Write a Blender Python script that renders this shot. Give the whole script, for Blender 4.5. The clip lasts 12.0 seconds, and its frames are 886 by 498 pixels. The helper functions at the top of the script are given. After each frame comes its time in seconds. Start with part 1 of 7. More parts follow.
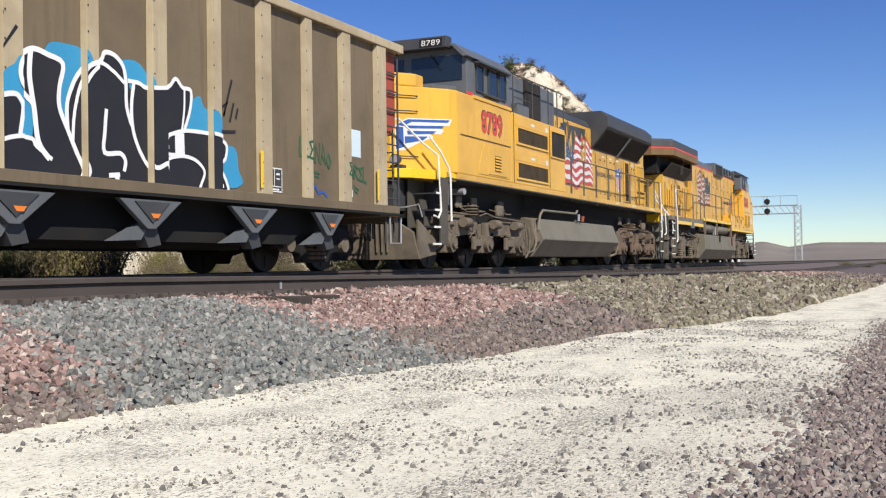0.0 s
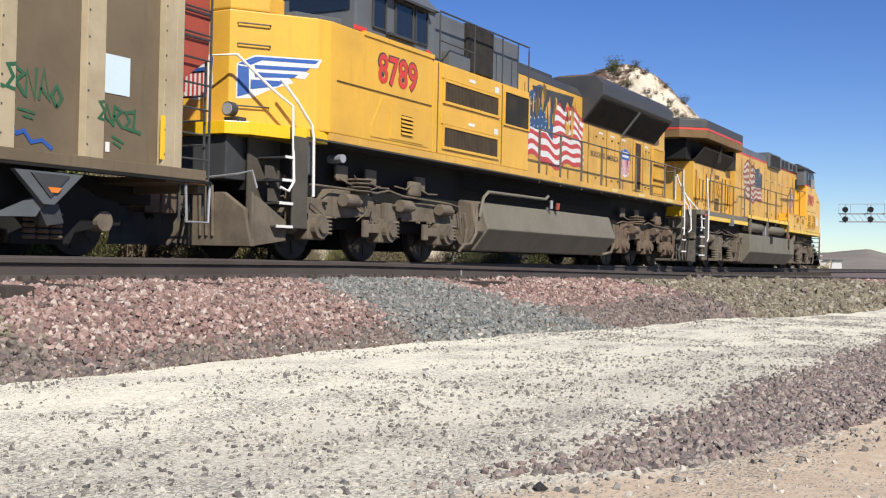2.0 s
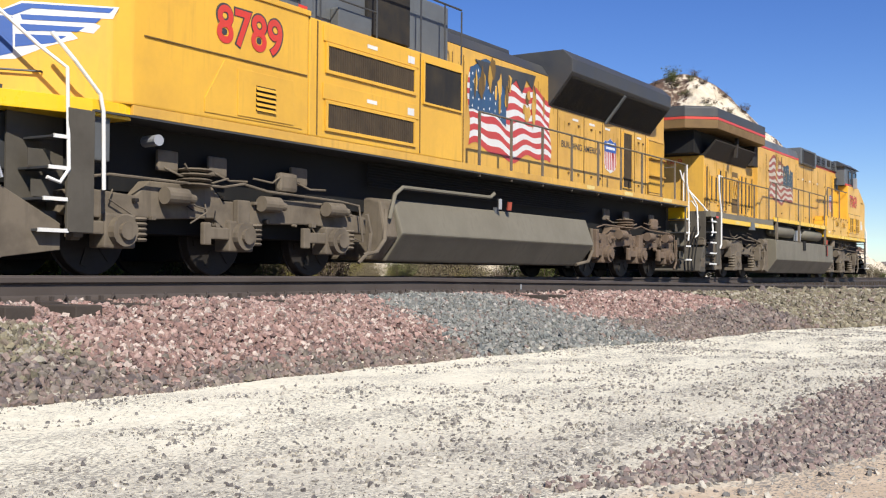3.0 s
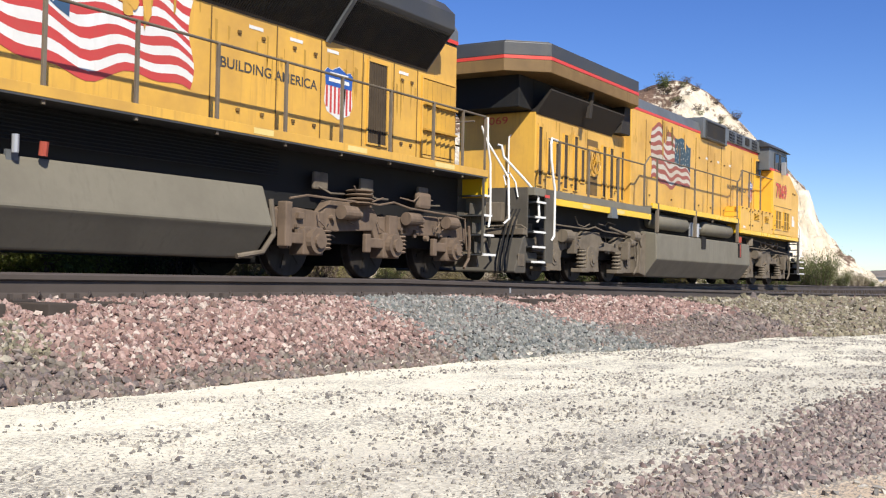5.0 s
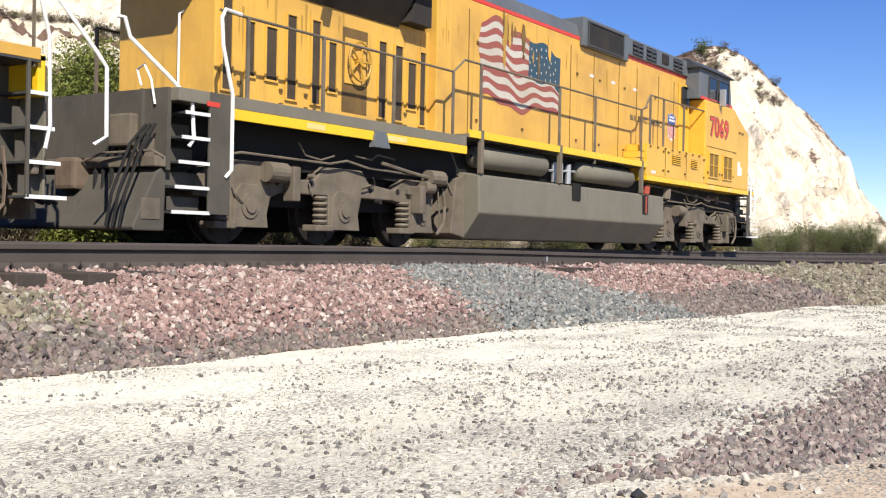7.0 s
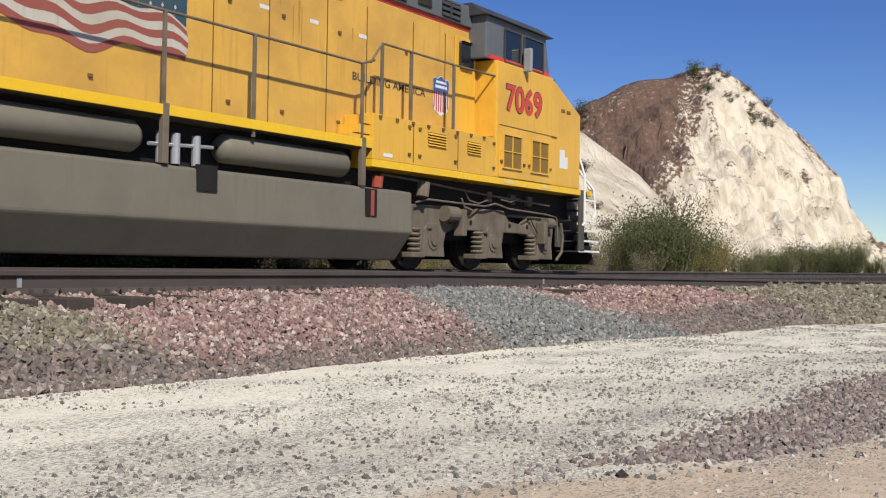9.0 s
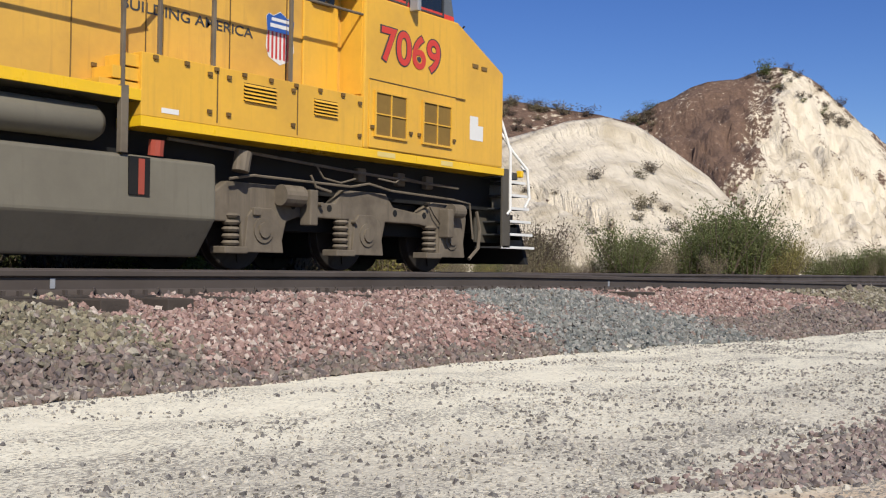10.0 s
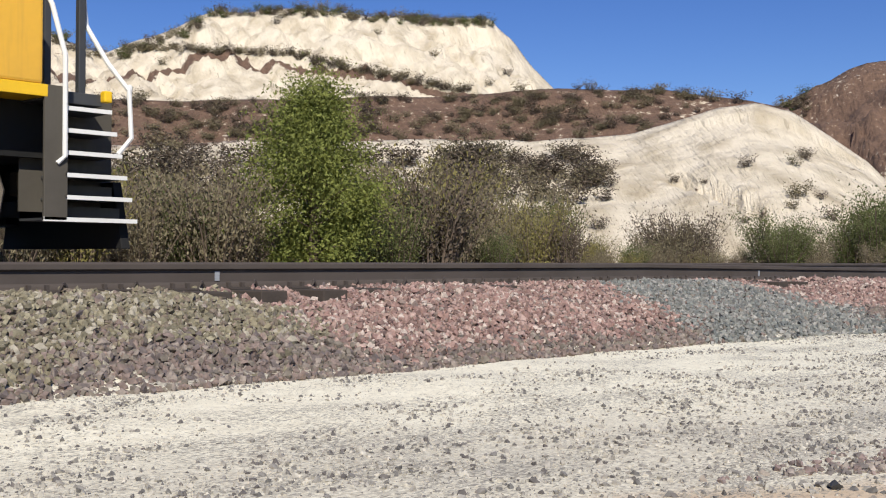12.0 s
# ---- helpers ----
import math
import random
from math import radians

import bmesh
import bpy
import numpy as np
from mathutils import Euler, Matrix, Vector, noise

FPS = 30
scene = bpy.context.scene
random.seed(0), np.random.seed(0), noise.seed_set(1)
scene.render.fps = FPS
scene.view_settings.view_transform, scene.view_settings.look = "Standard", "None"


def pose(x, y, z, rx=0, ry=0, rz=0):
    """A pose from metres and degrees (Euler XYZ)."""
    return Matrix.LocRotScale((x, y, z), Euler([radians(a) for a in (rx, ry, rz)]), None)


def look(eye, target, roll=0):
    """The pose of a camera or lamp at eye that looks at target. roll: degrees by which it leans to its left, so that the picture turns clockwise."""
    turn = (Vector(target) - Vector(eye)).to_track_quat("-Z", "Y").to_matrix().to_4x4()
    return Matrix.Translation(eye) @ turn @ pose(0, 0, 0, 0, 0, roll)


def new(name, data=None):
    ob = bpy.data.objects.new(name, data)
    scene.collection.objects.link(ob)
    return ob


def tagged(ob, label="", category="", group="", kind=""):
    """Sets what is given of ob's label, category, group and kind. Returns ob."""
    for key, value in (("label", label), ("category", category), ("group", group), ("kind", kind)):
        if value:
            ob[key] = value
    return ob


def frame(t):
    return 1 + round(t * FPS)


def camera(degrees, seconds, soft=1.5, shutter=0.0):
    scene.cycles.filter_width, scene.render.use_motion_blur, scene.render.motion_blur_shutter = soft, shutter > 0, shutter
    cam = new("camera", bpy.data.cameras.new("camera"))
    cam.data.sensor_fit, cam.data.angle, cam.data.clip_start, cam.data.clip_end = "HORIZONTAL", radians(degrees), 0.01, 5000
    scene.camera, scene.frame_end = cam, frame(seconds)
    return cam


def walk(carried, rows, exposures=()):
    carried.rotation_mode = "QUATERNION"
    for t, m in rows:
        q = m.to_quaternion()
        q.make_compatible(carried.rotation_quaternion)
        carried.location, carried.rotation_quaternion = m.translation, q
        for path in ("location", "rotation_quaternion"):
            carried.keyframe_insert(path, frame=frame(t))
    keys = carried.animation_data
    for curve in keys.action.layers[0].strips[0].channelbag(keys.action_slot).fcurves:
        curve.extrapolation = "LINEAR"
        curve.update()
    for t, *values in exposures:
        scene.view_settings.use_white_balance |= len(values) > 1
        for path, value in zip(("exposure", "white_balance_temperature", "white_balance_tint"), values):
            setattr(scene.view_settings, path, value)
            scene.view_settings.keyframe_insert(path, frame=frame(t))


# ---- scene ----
cam = camera(44.6, 12.0, soft=1.2)


def aim(x, y, z, yaw, tilt, roll):
    """A camera pose: yaw from +y towards +x, tilt up, roll, in degrees."""
    return pose(x, y, z, 90 + tilt, 0, -yaw) @ pose(0, 0, 0, 0, 0, roll)


walk(cam, [
    (0.0, aim(3.35, 0.81, 0.01, 65.78, 0.82, -0.78)),
    (0.5, aim(3.17, 0.93, -0.02, 63.76, 0.07, -1.12)),
    (1.0, aim(0.39, 0.18, -0.01, 62.13, 0.85, -0.29)),
    (1.5, aim(0.24, 0.12, -0.00, 60.30, 0.89, 0.58)),
    (2.0, aim(0.02, 0.01, 0.00, 60.81, 0.52, 1.26)),
    (2.5, aim(0.02, 0.01, 0.00, 59.69, 0.64, 0.76)),
    (3.0, aim(0.00, 0.00, -0.00, 57.67, 1.25, 0.47)),
    (3.5, aim(-1.22, -0.60, 0.09, 57.85, 0.90, 1.43)),
    (3.7, aim(-1.55, -0.71, 0.12, 58.86, 0.48, 1.59)),
    (5.3, aim(0.45, 0.23, -0.02, 57.64, 1.78, 1.03)),
    (5.5, aim(0.47, 0.25, -0.01, 56.97, 1.85, 0.56)),
    (6.0, aim(0.53, 0.29, -0.02, 56.56, 2.14, -0.43)),
    (6.5, aim(0.50, 0.27, -0.02, 56.62, 1.23, -0.18)),
    (7.0, aim(0.23, 0.14, -0.00, 56.36, -0.31, 1.13)),
    (7.5, aim(-1.77, -0.79, 0.14, 57.73, 0.17, 2.35)),
    (7.7, aim(-1.54, -0.71, 0.11, 57.98, 0.48, 1.86)),
    (9.3, aim(0.32, 0.18, -0.00, 55.51, 0.94, 0.25)),
    (9.5, aim(1.42, 0.68, -0.07, 53.72, 0.97, -0.62)),
    (10.0, aim(0.03, 0.02, 0.00, 53.08, 0.98, 0.83)),
    (10.5, aim(-0.25, -0.16, 0.01, 52.28, 1.41, 0.91)),
    (11.0, aim(-0.24, -0.17, 0.00, 50.33, 1.48, 0.86)),
    (11.5, aim(-0.18, -0.16, -0.00, 47.72, 1.22, 0.94)),
    (12.0, aim(-0.10, -0.10, -0.01, 45.34, 0.50, 0.32)),
], [(0.0, 0.28), (0.5, 0.1), (1.0, 0.24), (2.0, 0.31), (3.5, 0.42), (5.3, 0.5), (7.0, 0.57), (7.5, 0.2), (7.7, 0.15), (9.4, 0.04), (10.0, 0.07), (10.5, -0.02), (11.2, -0.02), (12.0, 0.14)])

# world, sun, exposure
SUN_EL, SUN_DIR = 41.0, (-0.64, -0.77)
world = bpy.data.worlds.new("sky")
world.use_nodes = True
scene.world = world
sky = world.node_tree.nodes.new("ShaderNodeTexSky")
sky.sky_type, sky.sun_disc = "NISHITA", False
sky.sun_elevation = radians(SUN_EL)
sky.sun_rotation = math.atan2(SUN_DIR[0], SUN_DIR[1])
sky.altitude, sky.air_density, sky.dust_density, sky.ozone_density = 1200, 1.0, 0.0, 4.5
bg = world.node_tree.nodes["Background"]
bg.inputs["Strength"].default_value = 0.055
rich = world.node_tree.nodes.new("ShaderNodeHueSaturation")
rich.inputs["Hue"].default_value, rich.inputs["Saturation"].default_value, rich.inputs["Value"].default_value = 0.518, 1.22, 1.65
world.node_tree.links.new(sky.outputs[0], rich.inputs["Color"])
world.node_tree.links.new(rich.outputs[0], bg.inputs["Color"])
sun = new("sun", bpy.data.lights.new("sun", "SUN"))
sun.data.energy, sun.data.angle, sun.data.color = 5.0, radians(0.53), (1.0, 0.945, 0.855)
sun.matrix_world = look((0, 0, 0), (-SUN_DIR[0] * math.cos(radians(SUN_EL)), -SUN_DIR[1] * math.cos(radians(SUN_EL)), -math.sin(radians(SUN_EL))))


# ---- materials ----
def material(name, rough=0.8, metal=0.0):
    m = bpy.data.materials.new(name)
    m.use_nodes = True
    b = m.node_tree.nodes["Principled BSDF"]
    b.inputs["Roughness"].default_value, b.inputs["Metallic"].default_value = rough, metal
    return m, m.node_tree, b


def node(nt, kind, **values):
    n = nt.nodes.new(kind)
    for k, v in values.items():
        n.inputs[k.replace("_", " ")].default_value = v
    return n


def noise_tex(nt, scale, detail=4.0, coords=None, rough=0.55):
    n = node(nt, "ShaderNodeTexNoise", Scale=scale, Detail=detail, Roughness=rough)
    if coords is None:
        coords = nt.nodes.new("ShaderNodeTexCoord").outputs["Object"]
    nt.links.new(coords, n.inputs["Vector"])
    return n.outputs["Fac"]


def ramp(nt, fac, a, b):
    """0 below a, 1 above b."""
    n = node(nt, "ShaderNodeMapRange", From_Min=a, From_Max=b)
    n.clamp = True
    nt.links.new(fac, n.inputs["Value"])
    return n.outputs["Result"]


def mix(nt, fac, a, b, blend="MIX"):
    n = nt.nodes.new("ShaderNodeMix")
    n.data_type, n.blend_type = "RGBA", blend
    for sock, v in ((n.inputs[0], fac), (n.inputs[6], a), (n.inputs[7], b)):
        if isinstance(v, (int, float)):
            sock.default_value = v
        elif isinstance(v, tuple):
            sock.default_value = (*v, 1) if len(v) == 3 else v
        else:
            nt.links.new(v, sock)
    return n.outputs[2]


def calc(nt, op, a, b=0.0, clamp=False):
    n = nt.nodes.new("ShaderNodeMath")
    n.operation, n.use_clamp = op, clamp
    for sock, v in zip(n.inputs, (a, b)):
        if isinstance(v, (int, float)):
            sock.default_value = v
        else:
            nt.links.new(v, sock)
    return n.outputs[0]


def bump(nt, bsdf, height, strength=0.4, dist=0.02):
    n = node(nt, "ShaderNodeBump", Strength=strength, Distance=dist)
    nt.links.new(height, n.inputs["Height"])
    nt.links.new(n.outputs["Normal"], bsdf.inputs["Normal"])


def worn(name, base, dirt, rough=0.55, metal=0.0, amount=0.5, scale=1.2, grain=14.0, streak=True, relief=0.15):
    """Painted or raw surface with large stains, fine grain and vertical streaks of dirt."""
    m, nt, b = material(name, rough, metal)
    b.inputs["Specular IOR Level"].default_value = 0.5 if rough < 0.6 else 0.25
    co = nt.nodes.new("ShaderNodeTexCoord").outputs["Object"]
    big = ramp(nt, noise_tex(nt, scale, 5, co), 0.42, 0.75)
    fine = noise_tex(nt, grain, 4, co)
    fac = calc(nt, "MULTIPLY", big, amount)
    if streak:
        mp = node(nt, "ShaderNodeMapping", Scale=(5.0, 5.0, 0.35))
        nt.links.new(co, mp.inputs["Vector"])
        st = ramp(nt, noise_tex(nt, 2.2, 4, mp.outputs[0]), 0.5, 0.85)
        fac = calc(nt, "MAXIMUM", fac, calc(nt, "MULTIPLY", st, amount))
    col = mix(nt, fac, base, dirt)
    col = mix(nt, 0.22, col, mix(nt, fine, (0.55, 0.55, 0.55), (1.0, 1.0, 1.0)), "MULTIPLY")
    nt.links.new(col, b.inputs["Base Color"])
    r = node(nt, "ShaderNodeMapRange", To_Min=rough - 0.08, To_Max=min(1.0, rough + 0.2))
    nt.links.new(fac, r.inputs["Value"])
    nt.links.new(r.outputs["Result"], b.inputs["Roughness"])
    if relief:
        bump(nt, b, fine, relief, 0.01)
    return m


def stones(name, cols, rough=0.9):
    """Loose stone: each piece takes one of the colours."""
    m, nt, b = material(name, rough)
    rnd = nt.nodes.new("ShaderNodeNewGeometry").outputs["Random Per Island"]
    r = nt.nodes.new("ShaderNodeValToRGB")
    r.color_ramp.interpolation = "CONSTANT"
    while len(r.color_ramp.elements) < len(cols):
        r.color_ramp.elements.new(0.5)
    for i, (e, c) in enumerate(zip(r.color_ramp.elements, cols)):
        e.position, e.color = i / len(cols), (*c, 1)
    nt.links.new(rnd, r.inputs["Fac"])
    n = noise_tex(nt, 45, 3)
    nt.links.new(mix(nt, 0.6, r.outputs[0], mix(nt, ramp(nt, n, 0.3, 0.7), (0.25, 0.25, 0.25), (1.0, 1.0, 1.0)), "MULTIPLY"), b.inputs["Base Color"])
    bump(nt, b, n, 0.4, 0.01)
    return m


YELLOW = worn("yellow_paint", (0.75, 0.42, 0.045), (0.40, 0.225, 0.05), 0.38, amount=0.5, scale=0.8, relief=0.05)
YELLOW_OLD = worn("weathered_yellow_paint", (0.68, 0.39, 0.065), (0.30, 0.17, 0.06), 0.45, amount=0.6, scale=0.9, relief=0.05)
SILL_YELLOW = worn("reflective_yellow_strip", (0.85, 0.52, 0.015), (0.5, 0.3, 0.04), 0.35, amount=0.25)
GREY = worn("grey_paint", (0.12, 0.13, 0.135), (0.06, 0.06, 0.06), 0.5, amount=0.5)
GREY_DARK = worn("dark_grey_paint", (0.045, 0.047, 0.05), (0.09, 0.085, 0.07), 0.55, amount=0.5)
GRIME = worn("grimy_truck_steel", (0.17, 0.14, 0.102), (0.06, 0.048, 0.037), 0.75, amount=0.7, scale=2.5, relief=0.3)
BROWN_GRIME = worn("rusty_truck_steel", (0.175, 0.126, 0.088), (0.055, 0.042, 0.033), 0.8, amount=0.7, scale=2.5, relief=0.3)
TANKGREY = worn("dusty_tank_paint", (0.185, 0.168, 0.126), (0.115, 0.102, 0.078), 0.6, amount=0.5)
PLATE = worn("grimy_dark_plate", (0.095, 0.085, 0.068), (0.05, 0.043, 0.034), 0.7, amount=0.6, scale=1.8)
# black parts; also stands in for deep shade in gaps and under the cars
BLACK = worn("black_parts_and_shade", (0.012, 0.012, 0.012), (0.03, 0.026, 0.02), 0.8, amount=0.5)
PATCH = worn("pale_yellow_reflector", (0.72, 0.58, 0.22), (0.6, 0.42, 0.1), 0.4, amount=0.4)
WHITE = worn("white_paint", (0.78, 0.77, 0.72), (0.5, 0.47, 0.4), 0.4, amount=0.3)
RED = worn("red_paint", (0.62, 0.05, 0.03), (0.4, 0.08, 0.05), 0.45, amount=0.4)
BLUE = worn("blue_paint", (0.03, 0.10, 0.36), (0.02, 0.06, 0.2), 0.45, amount=0.4)
TAN = worn("brown_hopper_paint", (0.175, 0.135, 0.085), (0.085, 0.062, 0.042), 0.6, amount=0.6, scale=0.7)
POST = worn("tan_post_paint", (0.46, 0.38, 0.24), (0.22, 0.15, 0.09), 0.55, amount=0.55, scale=1.5)
RAILSTEEL = worn("rusty_rail_steel", (0.085, 0.07, 0.06), (0.045, 0.035, 0.029), 0.65, amount=0.6, scale=1.5, streak=False)
TIEWOOD = worn("creosoted_tie_wood", (0.07, 0.057, 0.047), (0.045, 0.036, 0.03), 0.9, amount=0.7, scale=4, grain=30, streak=False, relief=0.5)
CONCRETE = worn("concrete_tie", (0.5, 0.48, 0.43), (0.3, 0.28, 0.25), 0.85, amount=0.5, streak=False)
GALV = worn("galvanised_steel", (0.42, 0.43, 0.44), (0.25, 0.25, 0.25), 0.5, 0.4, amount=0.4)
STEEL = worn("wheel_steel", (0.035, 0.03, 0.026), (0.012, 0.011, 0.01), 0.6, 0.2, amount=0.6)

PINK_ST = stones("pink_ballast_stone", [(0.345, 0.215, 0.18), (0.39, 0.255, 0.215), (0.27, 0.165, 0.14), (0.44, 0.31, 0.265), (0.20, 0.13, 0.112), (0.33, 0.225, 0.185), (0.56, 0.46, 0.39)])
BLUE_ST = stones("blue_grey_ballast_stone", [(0.20, 0.21, 0.19), (0.25, 0.255, 0.23), (0.16, 0.17, 0.16), (0.28, 0.275, 0.245), (0.21, 0.205, 0.185), (0.36, 0.345, 0.31)])
GREEN_ST = stones("olive_grey_ballast_stone", [(0.215, 0.19, 0.125), (0.26, 0.225, 0.145), (0.17, 0.15, 0.10), (0.31, 0.275, 0.185), (0.22, 0.175, 0.13), (0.40, 0.36, 0.28)])
MIX_ST = stones("mixed_grey_ballast_stone", [(0.22, 0.165, 0.14), (0.20, 0.17, 0.135), (0.26, 0.195, 0.165), (0.16, 0.13, 0.12), (0.30, 0.25, 0.21)])
RED_ST = stones("dark_red_gravel_stone", [(0.25, 0.185, 0.165), (0.31, 0.235, 0.21), (0.20, 0.16, 0.145), (0.40, 0.34, 0.29), (0.19, 0.165, 0.15), (0.34, 0.29, 0.24)])
GREY_ST = stones("grey_gravel_stone", [(0.22, 0.205, 0.185), (0.17, 0.16, 0.145), (0.28, 0.26, 0.23), (0.14, 0.125, 0.115), (0.36, 0.33, 0.28)])
PALE_ST = stones("pale_gravel_stone", [(0.46, 0.43, 0.36), (0.52, 0.48, 0.4), (0.40, 0.37, 0.32), (0.56, 0.52, 0.44)])


def ground_material():
    m, nt, b = material("gravel_and_dirt", 0.95)
    co = nt.nodes.new("ShaderNodeTexCoord").outputs["Object"]
    sep = nt.nodes.new("ShaderNodeSeparateXYZ")
    nt.links.new(co, sep.inputs[0])
    n1, n2, n3 = noise_tex(nt, 0.8, 6, co), noise_tex(nt, 14, 5, co), noise_tex(nt, 60, 3, co)
    wob = calc(nt, "MULTIPLY", calc(nt, "SUBTRACT", n1, 0.5), 2.2)
    y = calc(nt, "ADD", sep.outputs["Y"], wob)
    white = mix(nt, ramp(nt, n2, 0.35, 0.7), (0.82, 0.775, 0.615), (0.68, 0.635, 0.495))
    tan = mix(nt, ramp(nt, n2, 0.3, 0.7), (0.60, 0.48, 0.34), (0.48, 0.37, 0.25))
    grey = mix(nt, ramp(nt, n3, 0.4, 0.62), (0.50, 0.46, 0.365), (0.70, 0.655, 0.52))
    near = calc(nt, "ADD", y, calc(nt, "MULTIPLY", sep.outputs["X"], 0.16))
    col = mix(nt, ramp(nt, near, 2.7, 3.9), grey, white)
    e1 = node(nt, "ShaderNodeMapRange", From_Min=2.3, From_Max=3.6, To_Min=1.62, To_Max=1.05)
    e2 = node(nt, "ShaderNodeMapRange", From_Min=3.6, From_Max=5.3, To_Min=0.0, To_Max=0.42)
    for e in (e1, e2):
        nt.links.new(sep.outputs["X"], e.inputs["Value"])
    sandline = calc(nt, "ADD", calc(nt, "SUBTRACT", calc(nt, "ADD", sep.outputs["Y"], calc(nt, "MULTIPLY", wob, 0.18)), e1.outputs["Result"]), e2.outputs["Result"])
    tanfac = calc(nt, "MULTIPLY", calc(nt, "SUBTRACT", 1.0, ramp(nt, sandline, -0.08, 0.08)), ramp(nt, calc(nt, "ADD", sep.outputs["X"], calc(nt, "MULTIPLY", wob, 0.5)), 1.4, 2.0))
    col = mix(nt, tanfac, col, tan)
    att = nt.nodes.new("ShaderNodeAttribute")
    att.attribute_name = "ballast"
    # dark bed paints the shade in the gaps between ballast stones
    shaded_bed = mix(nt, ramp(nt, n3, 0.35, 0.65), (0.075, 0.058, 0.052), (0.15, 0.115, 0.105))
    brush = mix(nt, ramp(nt, n1, 0.35, 0.65), (0.30, 0.24, 0.16), (0.20, 0.17, 0.10))
    col = mix(nt, ramp(nt, sep.outputs["Y"], 13.6, 14.6), col, brush)
    mp = node(nt, "ShaderNodeMapping", Scale=(0.45, 1.0, 1.0))
    nt.links.new(co, mp.inputs["Vector"])
    fine, patch = noise_tex(nt, 95, 2, mp.outputs[0], 0.6), noise_tex(nt, 2.6, 4, mp.outputs[0])
    spot = ramp(nt, calc(nt, "ADD", fine, calc(nt, "MULTIPLY", calc(nt, "SUBTRACT", patch, 0.5), 0.55)), 0.545, 0.605)
    col = mix(nt, calc(nt, "MULTIPLY", spot, 0.8), col, (0.20, 0.185, 0.16))
    col = mix(nt, 0.3, col, mix(nt, ramp(nt, n3, 0.3, 0.7), (0.6, 0.6, 0.6), (1.1, 1.1, 1.1)), "MULTIPLY")
    col = mix(nt, att.outputs["Fac"], col, shaded_bed)
    nt.links.new(col, b.inputs["Base Color"])
    bump(nt, b, calc(nt, "ADD", n2, calc(nt, "MULTIPLY", fine, 0.5)), 0.35, 0.015)
    return m


def hill_material(name, rock, rock2, brush, cover, lowz, highz):
    """Pale sandstone with patches of dry brush: more brush where the slope is gentle, and in noise patches."""
    m, nt, b = material(name, 0.95)
    co = nt.nodes.new("ShaderNodeTexCoord").outputs["Object"]
    mp = node(nt, "ShaderNodeMapping", Scale=(1.0, 1.0, 0.2), Rotation=(0.5, -0.6, 0.0))
    nt.links.new(co, mp.inputs["Vector"])
    n1, n2, n3 = noise_tex(nt, 0.06, 6, co), noise_tex(nt, 0.5, 6, mp.outputs[0]), noise_tex(nt, 1.6, 5, co, 0.7)
    # darker rock2 streaks also paint the shadows of the crags
    r = mix(nt, ramp(nt, n2, 0.44, 0.7), rock, rock2)
    beds = nt.nodes.new("ShaderNodeAttribute")
    beds.attribute_name = "dip"
    mb = node(nt, "ShaderNodeMapping", Scale=(1.5, 3.2, 1.0))
    nt.links.new(beds.outputs["Vector"], mb.inputs["Vector"])
    b1, b2 = noise_tex(nt, 1.0, 7, mb.outputs[0], 0.66), noise_tex(nt, 3.2, 5, mb.outputs[0], 0.6)
    r = mix(nt, calc(nt, "MULTIPLY", ramp(nt, b1, 0.54, 0.68), 0.4), r, rock2)
    # thin darkest lines put the shade of crevices into the rock colour
    r = mix(nt, calc(nt, "MULTIPLY", ramp(nt, b2, 0.62, 0.67), 0.5), r, tuple(c * 0.55 for c in rock2))
    att = nt.nodes.new("ShaderNodeAttribute")
    att.attribute_name = "brush"
    f = calc(nt, "ADD", calc(nt, "ADD", att.outputs["Fac"], calc(nt, "MULTIPLY", calc(nt, "SUBTRACT", n3, 0.5), 1.5)), calc(nt, "MULTIPLY", calc(nt, "SUBTRACT", n1, 0.5), 0.6))
    f = ramp(nt, f, cover, cover + 0.14)
    g = mix(nt, ramp(nt, n3, 0.3, 0.7), brush, tuple(c * 0.5 for c in brush))
    nt.links.new(mix(nt, f, r, g), b.inputs["Base Color"])
    bump(nt, b, calc(nt, "SUBTRACT", calc(nt, "ADD", n2, calc(nt, "MULTIPLY", n3, 0.35)), calc(nt, "MULTIPLY", calc(nt, "ADD", b1, b2), 0.35)), 0.8, 0.9)
    return m


GROUND = ground_material()
SANDSTONE = hill_material("pale_sandstone_and_brush", (0.68, 0.60, 0.465), (0.43, 0.36, 0.25), (0.185, 0.112, 0.075), 0.5, 0, 1)
FARHILL = worn("hazy_far_hill", (0.20, 0.17, 0.14), (0.30, 0.27, 0.22), 1.0, amount=0.6, scale=0.02, grain=0.3, streak=False, relief=0)


# ---- geometry helpers ----
def part(name, bm, mat, parent=None, label="", smooth=False):
    """Links a bmesh as one mesh object, under a thing or part where one is given."""
    me = bpy.data.meshes.new(name)
    bm.normal_update()
    bm.to_mesh(me)
    bm.free()
    if smooth:
        me.shade_smooth()
    me.materials.append(mat)
    ob = new(name, me)
    if parent is not None:
        ob.parent = parent
    if label:
        ob["label"] = label
    return ob


